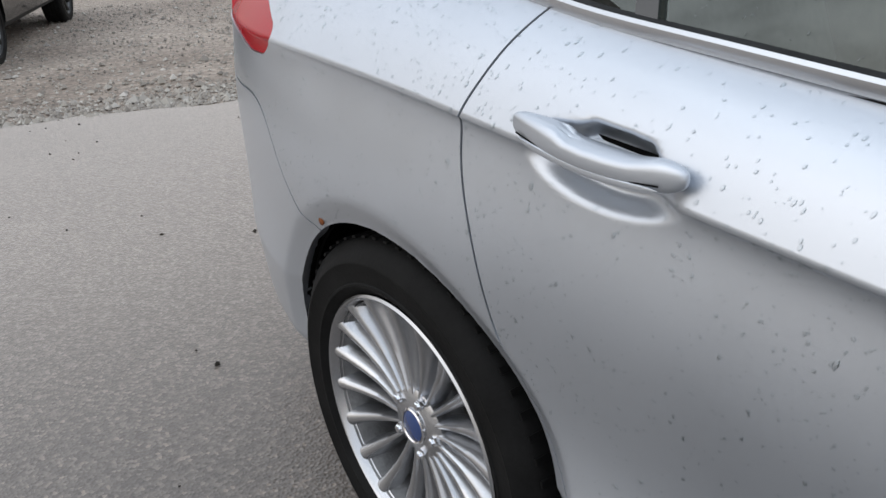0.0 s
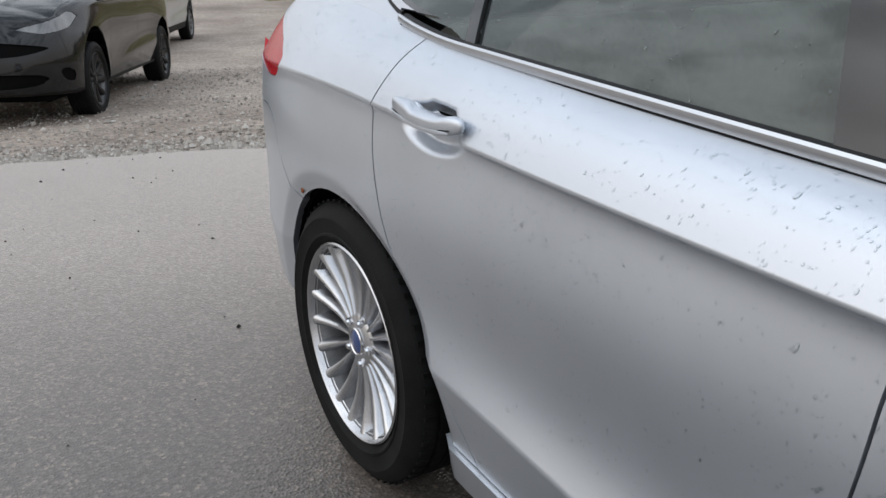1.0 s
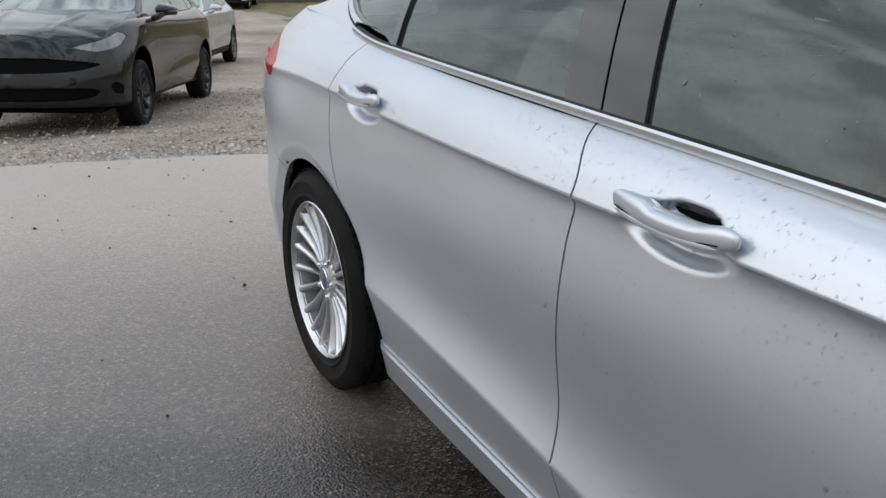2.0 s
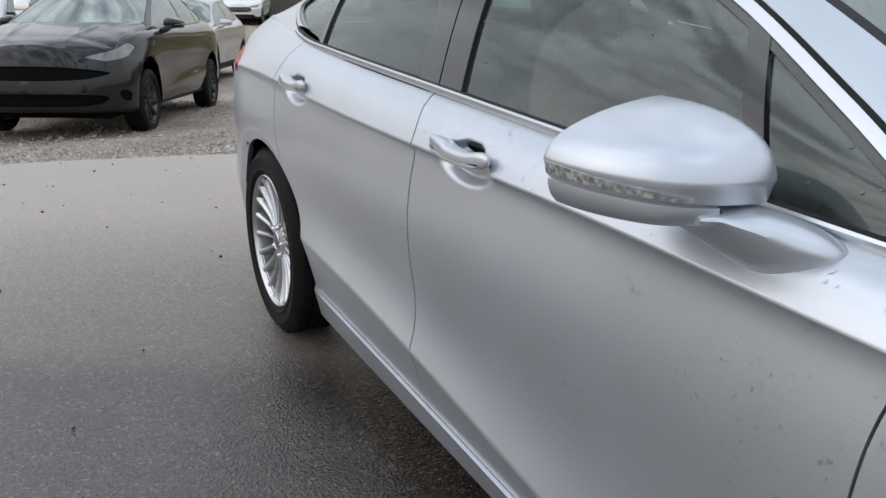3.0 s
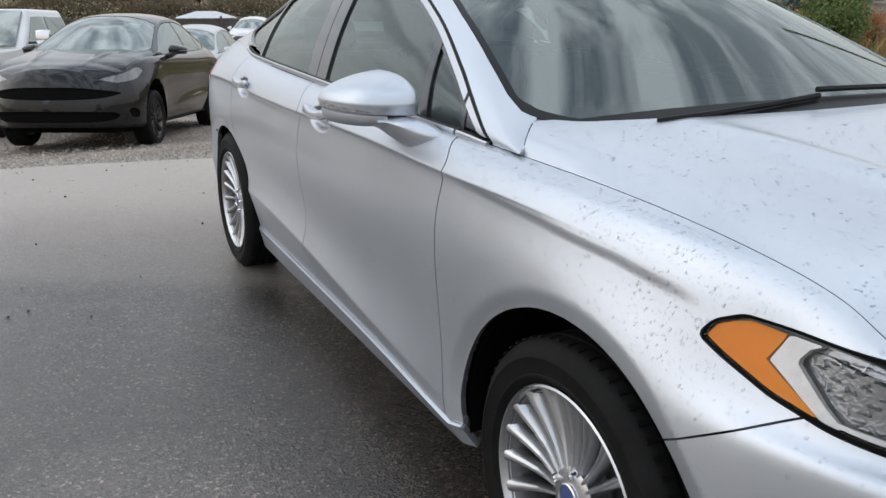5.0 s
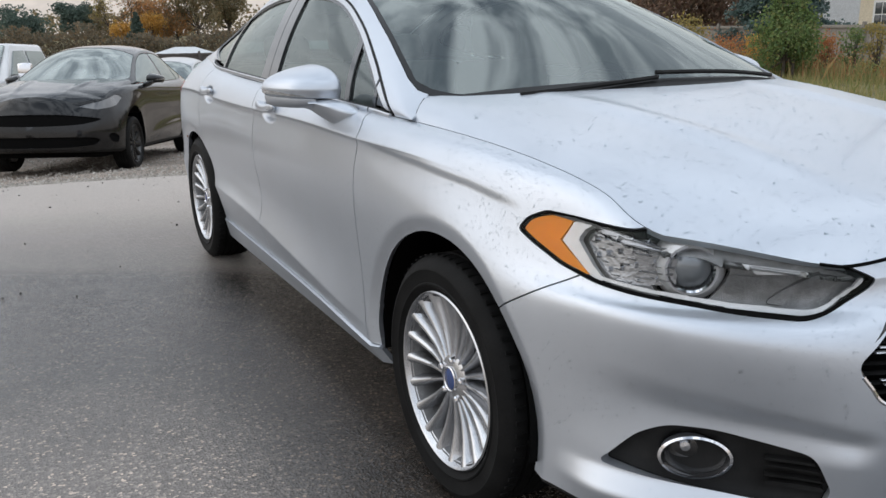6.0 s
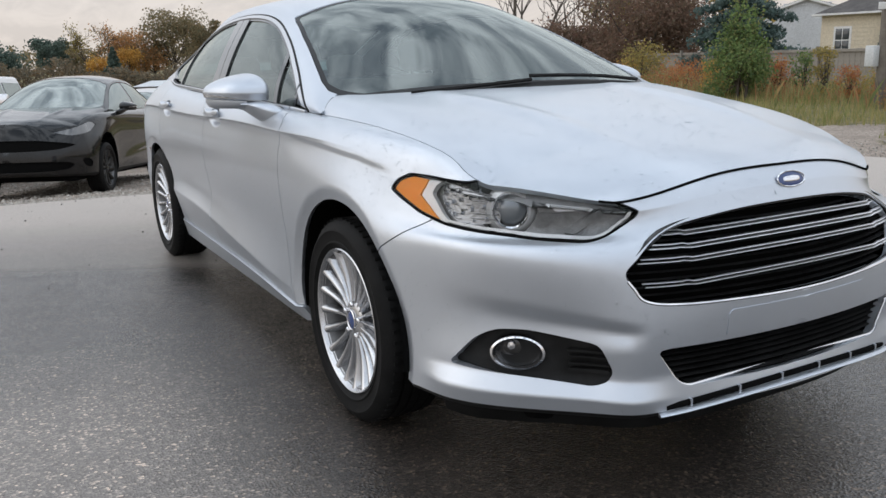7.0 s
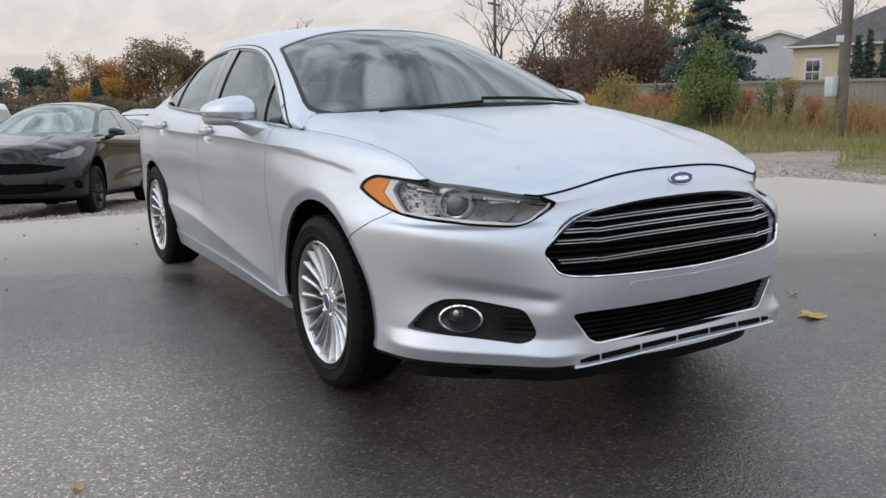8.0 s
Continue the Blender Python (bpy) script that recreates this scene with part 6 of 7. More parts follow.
def outline_bm(profile, half, taper=1.0, z_taper=None, bevel=0.03):
    """A side outline in x and z, made solid across y; points above z_taper draw in."""
    bm = bmesh.new()
    rows = []
    for s in (-1, 1):
        rows.append([bm.verts.new((x, s * half * (taper if z_taper and z > z_taper else 1.0), z)) for x, z in profile])
    bm.faces.new(rows[0])
    bm.faces.new(rows[1][::-1])
    n = len(profile)
    for k in range(n):
        bm.faces.new((rows[0][(k + 1) % n], rows[0][k], rows[1][k], rows[1][(k + 1) % n]))
    bmesh.ops.recalc_face_normals(bm, faces=bm.faces)
    bmesh.ops.bevel(bm, geom=list(bm.edges), offset=bevel, segments=3, affect="EDGES", profile=0.5)
    return bm


def pickup(m):
    car = thing("pickup_truck", "white four-door pickup truck parked on gravel", "truck", m, "parked cars")
    part("front_body", outline_bm([(0.85, 0.55), (2.75, 0.55), (2.85, 0.75), (2.83, 1.10), (2.70, 1.24), (0.95, 1.32)], 0.98, bevel=0.06), M_WHITE_PAINT, car)
    part("cab", outline_bm([(-1.05, 0.50), (0.95, 0.50), (0.95, 1.30), (0.38, 1.92), (-0.85, 1.95), (-1.05, 1.32)], 0.97, 0.80, 1.5, 0.05), M_WHITE_PAINT, car)
    part("bed", outline_bm([(-3.05, 0.60), (-1.10, 0.60), (-1.10, 1.32), (-3.05, 1.32)], 0.97, bevel=0.04), M_WHITE_PAINT, car)
    part("windscreen", outline_bm([(0.88, 1.33), (0.92, 1.33), (0.42, 1.88), (0.38, 1.86)], 0.80, 0.92, 1.6, 0.005), M_SCREEN_FAR, car, m=Matrix.Translation((0.045, 0, 0.015)))
    for s in (-1, 1):
        for tag, q in (("front_window", [(0.78, 1.34), (0.34, 1.80), (-0.02, 1.82), (-0.02, 1.34)]), ("rear_window", [(-0.12, 1.34), (-0.12, 1.82), (-0.78, 1.83), (-0.92, 1.34)])):
            bm = bmesh.new()
            lean = lambda z: 0.985 - (z - 1.30) * 0.30
            out = [bm.verts.new((x, s * lean(z), z)) for x, z in q]
            inn = [bm.verts.new((x, s * (lean(z) - 0.05), z)) for x, z in q]
            bm.faces.new(out)
            bm.faces.new(inn[::-1])
            for k in range(4):
                bm.faces.new((out[k], out[(k + 1) % 4], inn[(k + 1) % 4], inn[k]))
            part(tag, bm, M_SCREEN_FAR, car, smooth=False)
        mir = part("door_mirror", box_bm(0.10, 0.22, 0.26, (0.72, s * 1.16, 1.46), 0.03), M_CHROME, car, "chrome door mirror")
        part("mirror_arm", box_bm(0.06, 0.16, 0.05, (0.72, s * 1.00, 1.38), 0.015), M_BLACK, mir)
        part("head_lamp", box_bm(0.10, 0.34, 0.24, (2.80, s * 0.78, 1.02), 0.03), M_LAMP_FAR, car)
    part("grille", box_bm(0.08, 1.15, 0.38, (2.84, 0, 0.98), 0.02), M_CHROME, car)
    part("bumper", box_bm(0.25, 1.96, 0.24, (2.90, 0, 0.62), 0.06), M_CHROME, car)
    part("underbody", box_bm(5.4, 1.5, 0.25, (0, 0, 0.48), 0.04), M_GAP, car)
    w = wheel(car, 0.40, 0.235, 8, M_ALLOY_DARK, M_BLACK_GLOSS, "grey steel wheel")
    w.matrix_basis = pose(1.95, -0.90, 0.40)
    for x, y, t in ((-1.95, -0.90, 0), (1.95, 0.90, 180), (-1.95, 0.90, 180)):
        copy_part(w, pose(x, y, 0.40, 0, 0, t), car)


pickup(standing(-13.4, -2.15, -25.5, 1.95))


# ---------------------------------------------------------------- plants
def leaf_mat(name, stops, rough=0.7, thin=0.40):
    m = mat(name, stops[0], rough)
    g = m.node_tree.nodes.new("ShaderNodeNewGeometry")
    r = ramp(m, g.outputs["Random Per Island"], [(k / max(len(stops) - 1, 1), c) for k, c in enumerate(stops)])
    put(m, "Base Color", r.outputs[0])
    t = m.node_tree
    through_, blend = t.nodes.new("ShaderNodeBsdfTranslucent"), t.nodes.new("ShaderNodeMixShader")
    out, body = t.nodes["Material Output"], t.nodes["Principled BSDF"]
    body.inputs["Specular IOR Level"].default_value = 0.25
    blend.inputs[0].default_value = thin
    t.links.new(r.outputs[0], through_.inputs[0])
    t.links.new(body.outputs[0], blend.inputs[1])
    t.links.new(through_.outputs[0], blend.inputs[2])
    t.links.new(blend.outputs[0], out.inputs[0])
    return m


M_BARK = varied("grey_brown_bark", (0.06, 0.05, 0.042), (0.12, 0.10, 0.085), 6, 0.95, 40, 0.6, 0.01)
# several leaf colours are paled and greyed, with distant haze put into them
M_LEAF_ORANGE = leaf_mat("orange_autumn_leaves", [(0.510, 0.248, 0.106), (0.639, 0.342, 0.140), (0.390, 0.283, 0.164), (0.327, 0.255, 0.160)])
M_LEAF_GOLD = leaf_mat("golden_autumn_leaves", [(0.62, 0.36, 0.08), (0.70, 0.44, 0.12), (0.52, 0.28, 0.07), (0.44, 0.30, 0.12)])
M_LEAF_RUST = leaf_mat("rusty_weed_leaves", [(0.46, 0.17, 0.07), (0.52, 0.25, 0.09), (0.36, 0.20, 0.10), (0.40, 0.12, 0.07)])
M_LEAF_OAK = leaf_mat("brown_green_leaves", [(0.218, 0.192, 0.122), (0.330, 0.260, 0.152), (0.177, 0.183, 0.113), (0.412, 0.285, 0.158)])
M_LEAF_RED = leaf_mat("dark_red_leaves", [(0.223, 0.133, 0.102), (0.170, 0.129, 0.098), (0.278, 0.170, 0.122), (0.186, 0.156, 0.108)])
M_LEAF_GREEN = leaf_mat("green_leaves", [(0.145, 0.223, 0.082), (0.229, 0.315, 0.111), (0.103, 0.165, 0.072), (0.334, 0.334, 0.131)])
M_LEAF_YELLOW = leaf_mat("yellow_leaves", [(0.373, 0.295, 0.105), (0.273, 0.242, 0.100), (0.473, 0.347, 0.111), (0.207, 0.207, 0.097)])
M_NEEDLE = leaf_mat("blue_spruce_needles", [(0.107, 0.156, 0.142), (0.152, 0.216, 0.202), (0.076, 0.119, 0.105), (0.197, 0.254, 0.239)])
M_NEEDLE_DARK = leaf_mat("dark_evergreen_needles", [(0.105, 0.150, 0.128), (0.146, 0.192, 0.154), (0.079, 0.117, 0.102)])
M_GRASS = leaf_mat("verge_grass", [(0.197, 0.237, 0.075), (0.325, 0.305, 0.122), (0.432, 0.351, 0.168), (0.154, 0.205, 0.063)])
M_WEED = leaf_mat("autumn_weeds", [(0.378, 0.256, 0.134), (0.438, 0.195, 0.103), (0.442, 0.381, 0.169), (0.238, 0.269, 0.117), (0.191, 0.252, 0.100), (0.518, 0.336, 0.154)])


def cards(name, p, size, material, parent=None, upright=0.0, rng=None, label=""):
    """Many small bent leaves at the points p."""
    rng = rng or np.random.default_rng(1)
    n = len(p)
    a = rng.normal(size=(n, 3))
    a[:, 2] = a[:, 2] * (1 - upright) + upright * 2.5
    a /= np.linalg.norm(a, axis=1, keepdims=True)
    b = np.cross(a, rng.normal(size=(n, 3)))
    b /= np.linalg.norm(b, axis=1, keepdims=True)
    s = size * rng.uniform(0.6, 1.4, (n, 1))
    c = np.cross(a, b) * s * 0.25
    v = np.stack([p - a * s * 0.5, p + b * s * 0.36 + c, p + a * s * 0.5, p - b * s * 0.36 + c], 1).reshape(-1, 3)
    f = np.arange(n * 4).reshape(-1, 4)
    faces = np.concatenate([f[:, [0, 1, 2]], f[:, [0, 2, 3]]])
    me = bpy.data.meshes.new(name)
    me.from_pydata(v.tolist(), [], faces.tolist())
    return join_obj(name, me, material, parent, label)


def limbs(rng, height, spread, levels, droop=0.0):
    """Branch lines of a tree: lists of points with radii."""
    out, tips = [], []

    def grow(p, d, length, r, level):
        n = 5
        pts = [p]
        for k in range(n):
            d = (d + Vector(rng.normal(size=3)) * 0.12 + Vector((0, 0, 0.05 - droop * level))).normalized()
            pts.append(pts[-1] + d * length / n)
        out.append((pts, [r * (1 - 0.75 * k / n) for k in range(n + 1)]))
        if level >= levels:
            tips.extend(pts[1:])
            return
        for k in range(int(rng.integers(3, 6)) if level else int(rng.integers(5, 8))):
            at = int(rng.integers(2, n + 1))
            side = Vector(rng.normal(size=3))
            nd = (d * 0.75 + side.normalized() * spread).normalized()
            grow(pts[at], nd, length * rng.uniform(0.42, 0.70), r * (1 - 0.75 * at / n) * 0.7, level + 1)

    grow(Vector((0, 0, -0.2)), Vector((0, 0, 1)), height * 0.55, height * 0.016 + 0.02, 0)
    return out, tips


def bare_tree(x, y, height, seed, label="leafless tree with thin grey branches", leaves=None, size=0.3, count=0, thin=1.0):
    rng = np.random.default_rng(seed)
    t = thing("tree", label, "tree", pose(x, y, float(ground_z(np.array(x), np.array(y))), 0, 0, float(rng.uniform(0, 360))), "trees round the yard")
    lines, tips = limbs(rng, height, 0.62, 3)
    trunk, twigs = bmesh.new(), bmesh.new()
    for k, (pts, rad) in enumerate(lines):
        big = rad[0] > 0.035
        tube_bm(pts, [max(v, 0.011 * thin) for v in rad], 6 if big else 3, bm=trunk if big else twigs)
    part("trunk", trunk, M_BARK, t)
    if len(twigs.verts):
        part("bare_crown", twigs, M_BARK, t, smooth=False)
    if leaves:
        tip = np.array(tips)
        pick = tip[rng.integers(0, len(tip), count)] + rng.normal(size=(count, 3)) * (0.28 if height > 4 else 0.09)
        cards("crown", pick, size, leaves, t, rng=rng)
    return t


def leafy_tree(x, y, height, width, leaves, seed, label, count=5000, size=0.32, base=0.18, loose=0.0, name="tree", group="trees round the yard"):
    rng = np.random.default_rng(seed)
    t = thing(name, label, name, pose(x, y, float(ground_z(np.array(x), np.array(y)))), group)
    trunk = bmesh.new()
    tube_bm([(0, 0, -0.2), (0.05, 0, height * 0.3), (0.0, 0.08, height * 0.75)], [0.03 * height, 0.022 * height, 0.006 * height], 8, bm=trunk)
    centres = []
    for k in range(16):
        a, r = rng.uniform(0, 2 * math.pi), width / 2 * math.sqrt(rng.uniform(0.02, 0.75))
        z = height * rng.uniform(base + 0.15, 0.86)
        c = np.array([r * math.cos(a), r * math.sin(a), z])
        r0 = width * rng.uniform(0.14, 0.27)
        centres.append((c, r0))
        tube_bm([(0, 0, height * 0.25), tuple(c * 0.6 + np.array([0, 0, 0.05])), tuple(c)], [0.012 * height, 0.008 * height, 0.003], 4, bm=trunk)
    part("trunk", trunk, M_BARK, t)
    pts = []
    for c, r0 in centres:
        n = count // 16
        d = rng.normal(size=(n, 3))
        d /= np.linalg.norm(d, axis=1, keepdims=True)
        pts.append(c + d * r0 * (rng.uniform(0.45, 1.12, (n, 1)) + loose * np.abs(rng.normal(size=(n, 1)))) * np.array([1, 1, 0.85]))
    cards("crown", np.concatenate(pts), size, leaves, t, rng=rng)
    return t


def conifer(x, y, height, width, leaves, seed, label, count=4500, size=0.30, slim=1.0):
    rng = np.random.default_rng(seed)
    t = thing("conifer", label, "tree", pose(x, y, float(ground_z(np.array(x), np.array(y)))), "trees round the yard")
    trunk = tube_bm([(0, 0, -0.2), (0, 0, height * 0.5), (0, 0, height)], [0.022 * height, 0.014 * height, 0.004], 8)
    pts = []
    boughs = int(70 * slim)
    for k in range(boughs):
        f = (k + rng.uniform(0, 1)) / boughs
        z = height * (0.04 + 0.94 * f)
        reach = width / 2 * (1 - f) ** 0.85 * rng.uniform(0.75, 1.12) + 0.05
        a = k * 2.4 + rng.uniform(-0.3, 0.3)
        tip = np.array([math.cos(a) * reach, math.sin(a) * reach, z - reach * 0.22])
        tube_bm([(0, 0, z), tuple(tip)], [0.018, 0.005], 3, bm=trunk)
        n = max(8, int(count / boughs * (0.35 + 1.3 * (1 - f))))
        s = rng.uniform(0.12, 1.05, (n, 1))
        pts.append(np.array([0, 0, z]) * (1 - s) + tip * s + rng.normal(size=(n, 3)) * np.array([0.11, 0.11, 0.06]) * (0.4 + reach * 0.6))
    part("trunk", trunk, M_BARK, t)
    cards("crown", np.concatenate(pts), size, leaves, t, rng=rng)
    return t


# behind the yard
leafy_tree(-112.0, 1.6, 5.0, 6.0, M_NEEDLE_DARK, 11, "dark green broad tree at the far side of the yard", 4200, 0.30, 0.12, 0.25)
leafy_tree(-103.0, 7.0, 5.6, 3.4, M_NEEDLE_DARK, 12, "dark green pine at the far side of the yard", 3600, 0.28, 0.30, 0.20)
leafy_tree(-106.0, 9.8, 4.7, 4.2, M_LEAF_OAK, 20, "thin brown tree beyond the yard", 2400, 0.24, 0.15, 0.40)
bare_tree(-101.0, 11.0, 6.7, 18, "thin tree with a few pale leaves", M_LEAF_YELLOW, 0.20, 700, 1.8)
bare_tree(-101.5, 13.4, 7.0, 21, "thin tree with a few rusty leaves", M_LEAF_ORANGE, 0.20, 800, 1.8)
leafy_tree(-99.0, 11.5, 3.2, 2.6, M_LEAF_GOLD, 13, "low golden autumn tree beyond the yard", 2400, 0.20, 0.05, 0.30)
leafy_tree(-103.0, 15.9, 6.1, 4.8, M_LEAF_ORANGE, 14, "orange autumn tree beyond the yard", 3600, 0.23, 0.18, 0.35)
leafy_tree(-100.0, 15.0, 4.4, 2.6, M_LEAF_GOLD, 22, "golden autumn tree beyond the yard", 2200, 0.20, 0.10, 0.35)
leafy_tree(-102.0, 18.2, 4.8, 3.6, M_LEAF_ORANGE, 23, "rusty autumn tree beyond the yard", 2600, 0.22, 0.12, 0.40)
conifer(-96.0, 12.7, 4.3, 2.9, M_NEEDLE_DARK, 15, "small dark conifer beyond the yard", 4600, 0.24)
leafy_tree(-101.0, 20.4, 8.5, 6.6, M_LEAF_OAK, 16, "brown-green oak beyond the yard", 6200, 0.26, 0.24, 0.15)
leafy_tree(-103.0, 24.6, 8.2, 4.6, M_LEAF_OAK, 17, "brown-green oak beyond the yard", 4200, 0.26, 0.24, 0.15)
bare_tree(-95, 37, 11.0, 19, thin=2.0)

# along the verge
for k, (x, y, h) in enumerate(((-46, 32.5, 10.0), (-37, 28.0, 9.0), (-34, 29.2, 8.4), (-41, 33.5, 9.0), (-36.5, 30.5, 8.0))):
    bare_tree(x, y, h, 30 + k, thin=1.5)
for k, (x, y, h) in enumerate(((-38, 40.5, 7.5), (-42, 38, 7.2), (-31, 36.5, 7.0))):
    bare_tree(x, y, h, 50 + k, "thin tree with pale yellow leaves", M_LEAF_YELLOW, 0.28, 1300, 1.3)
leafy_tree(-26.6, 26.4, 4.3, 4.9, M_LEAF_RED, 61, "dense dark red-brown tree on the verge", 16000, 0.14, 0.05, 0.3)
leafy_tree(-31.5, 27.0, 2.8, 4.6, M_LEAF_RED, 62, "dense dark red-brown thicket on the verge", 10000, 0.14, 0.02, 0.3)
conifer(-19.6, 24.9, 6.4, 5.2, M_NEEDLE, 63, "blue-green spruce on the verge", 22000, 0.15)
bare_tree(-39.0, 62.0, 10.5, 72, thin=1.5)
bare_tree(-36.0, 64.0, 10.0, 73, thin=1.5)
for k, (x, y, h, w, leaves, note, count, size) in enumerate((
        (-11.1, 15.1, 1.62, 1.45, M_LEAF_GREEN, "bright green bush on the verge", 3600, 0.075), (-11.5, 15.9, 1.25, 1.1, M_LEAF_GREEN, "bright green bush on the verge", 2200, 0.075),
        (-16.7, 17.0, 1.45, 1.5, M_LEAF_YELLOW, "yellow-green bush on the verge", 2600, 0.07), (-13.9, 16.2, 0.95, 1.2, M_LEAF_RUST, "rust-coloured shrub on the verge", 1500, 0.055),
        (-12.9, 16.4, 1.05, 0.9, M_LEAF_GOLD, "golden shrub on the verge", 1300, 0.055), (-11.3, 16.9, 1.05, 0.85, M_LEAF_RUST, "rust-coloured shrub on the verge", 1500, 0.05),
        (-10.3, 16.6, 1.30, 0.55, M_LEAF_GREEN, "tall green weed on the verge", 700, 0.06), (-9.6, 16.5, 1.40, 0.60, M_LEAF_YELLOW, "tall yellow-green weed on the verge", 800, 0.06),
        (-8.6, 16.0, 0.88, 0.48, M_LEAF_RUST, "red weed clump on the verge", 1100, 0.045), (-7.9, 16.2, 0.72, 1.1, M_LEAF_YELLOW, "low yellow-green mound on the verge", 1500, 0.05),
        (-6.7, 15.1, 0.55, 1.2, M_LEAF_RUST, "low rust-red shrub on the verge", 1500, 0.045), (-5.6, 15.6, 0.60, 1.0, M_LEAF_RUST, "low rust-red shrub on the verge", 1300, 0.045),
        (-15.3, 16.9, 0.85, 1.3, M_LEAF_RUST, "rust-coloured shrub on the verge", 1500, 0.055), (-18.6, 18.0, 0.9, 1.5, M_LEAF_GOLD, "golden shrub on the verge", 1500, 0.06))):
    leafy_tree(x, y, h, w, leaves, 200 + k, note, count, size, 0.0, 0.45, "shrub", "shrubs on the verge")
bare_tree(-10.9, 15.2, 2.25, 71, "loose green shrub with upright twigs", M_LEAF_GREEN, 0.085, 1600, 0.5)
for k, (x, y, h) in enumerate(((-27.6, 46.6, 4.0), (-26.9, 46.7, 4.3), (-25.9, 46.8, 3.6))):
    conifer(x, y, h, 1.2, M_NEEDLE_DARK, 66 + k, "slim arborvitae beside the beige house", 1800, 0.22)


def far_woods():
    """A low wood all round, far off; the unseen part is added for reflections."""
    rng = np.random.default_rng(5)
    pts = []
    for a in np.arange(0, 2 * math.pi, 0.012):
        d = 165 + 18 * math.sin(a * 5) + rng.uniform(-6, 6)
        h = 4.2 + 1.8 * math.sin(a * 9 + 1) + 1.2 * math.sin(a * 23) + rng.uniform(-0.6, 1.2)
        n = 90
        pts.append(np.stack([d * math.cos(a) + rng.normal(size=n) * 1.6, d * math.sin(a) + rng.normal(size=n) * 1.6, 0.2 + h * rng.uniform(0, 1, n) ** 0.8], 1))
    ob = cards("far_woods", np.concatenate(pts), 0.75, M_LEAF_OAK, rng=rng)
    tagged(ob, "brown autumn woods far off on all sides", "woods", kind="stuff")


far_woods()


M_SCRUB = leaf_mat("brown_scrub", [(0.17, 0.145, 0.11), (0.23, 0.18, 0.12), (0.15, 0.145, 0.11), (0.30, 0.20, 0.11)])


def brush():
    """Low scrub between the yard and the far trees."""
    rng = np.random.default_rng(15)
    pts = []
    for y in np.arange(-70, 75, 0.55):
        h = 1.9 + 0.6 * math.sin(y * 0.35) + 0.5 * math.sin(y * 1.1 + 1) + rng.uniform(-0.3, 0.5)
        n = 190
        pts.append(np.stack([-88 + 4 * math.sin(y * 0.13) + rng.normal(size=n) * 1.2, y + rng.normal(size=n) * 0.5, -1.0 + h * rng.uniform(0, 1, n) ** 0.8], 1))
    tagged(cards("scrub", np.concatenate(pts), 0.26, M_SCRUB, rng=rng), "low brown scrub beyond the yard fence", "shrubs", kind="stuff")


brush()


def verge():
    rng = np.random.default_rng(9)

    def blades(name, p, h, w, material, label):
        n = len(p)
        a = rng.uniform(0, 2 * math.pi, n)
        side = np.stack([np.cos(a), np.sin(a), np.zeros(n)], 1) * w * rng.uniform(0.5, 1.5, (n, 1))
        lean = rng.normal(size=(n, 3)) * np.array([0.22, 0.22, 0]) * h[:, None]
        top = p + lean + np.stack([np.zeros(n), np.zeros(n), h], 1)
        mid = p + lean * 0.35 + np.stack([np.zeros(n), np.zeros(n), h * 0.55], 1)
        v = np.stack([p - side, p + side, mid + side * 0.8, top, mid - side * 0.8], 1).reshape(-1, 3)
        i = np.arange(n * 5).reshape(-1, 5)
        me = bpy.data.meshes.new(name)
        me.from_pydata(v.tolist(), [], i.tolist())
        tagged(join_obj(name, me, material), label, "plants", kind="stuff")

    n = 60000
    x, t = rng.uniform(-26, 14, n), rng.uniform(0, 1, n) ** 1.3
    y = grass_line(x) + t * 13
    keep = np.array([noise.noise((a * 0.6, b * 0.6, 1)) for a, b in zip(x, y)]) + rng.uniform(-0.2, 0.5, n) > -0.05 + 0.25 * (y < 10)
    x, y = x[keep], y[keep]
    blades("verge_grass", np.stack([x, y, ground_z(x, y) - 0.03], 1), rng.uniform(0.10, 0.38, len(x)) * (0.6 + 0.05 * (y - 8)), 0.006, M_GRASS, "rough green and straw-coloured grass along the verge")
    n = 13000
    c = np.stack([rng.uniform(-30, 12, 130), rng.uniform(14.0, 20.5, 130)], 1)
    k = rng.integers(0, 130, n)
    xy = c[k] + rng.normal(size=(n, 2)) * 0.45
    p = np.stack([xy[:, 0], xy[:, 1], ground_z(xy[:, 0], xy[:, 1]) - 0.03], 1)
    tall = np.random.default_rng(4).uniform(0.25, 0.85, 130)[k]
    blades("dry_weeds", p, rng.uniform(0.6, 1.1, n) * tall, 0.008, M_WEED, "tall dry orange and red-brown weeds along the verge")
    q = p[::2] + np.stack([rng.normal(size=len(p[::2])) * 0.08, rng.normal(size=len(p[::2])) * 0.08, tall[::2] * rng.uniform(0.3, 1.0, len(p[::2]))], 1)
    tagged(cards("weed_leaves", np.concatenate([q, q + rng.normal(size=q.shape) * 0.12]), 0.06, M_WEED, rng=rng), "small autumn leaves on the dry weeds", "plants", kind="stuff")


verge()

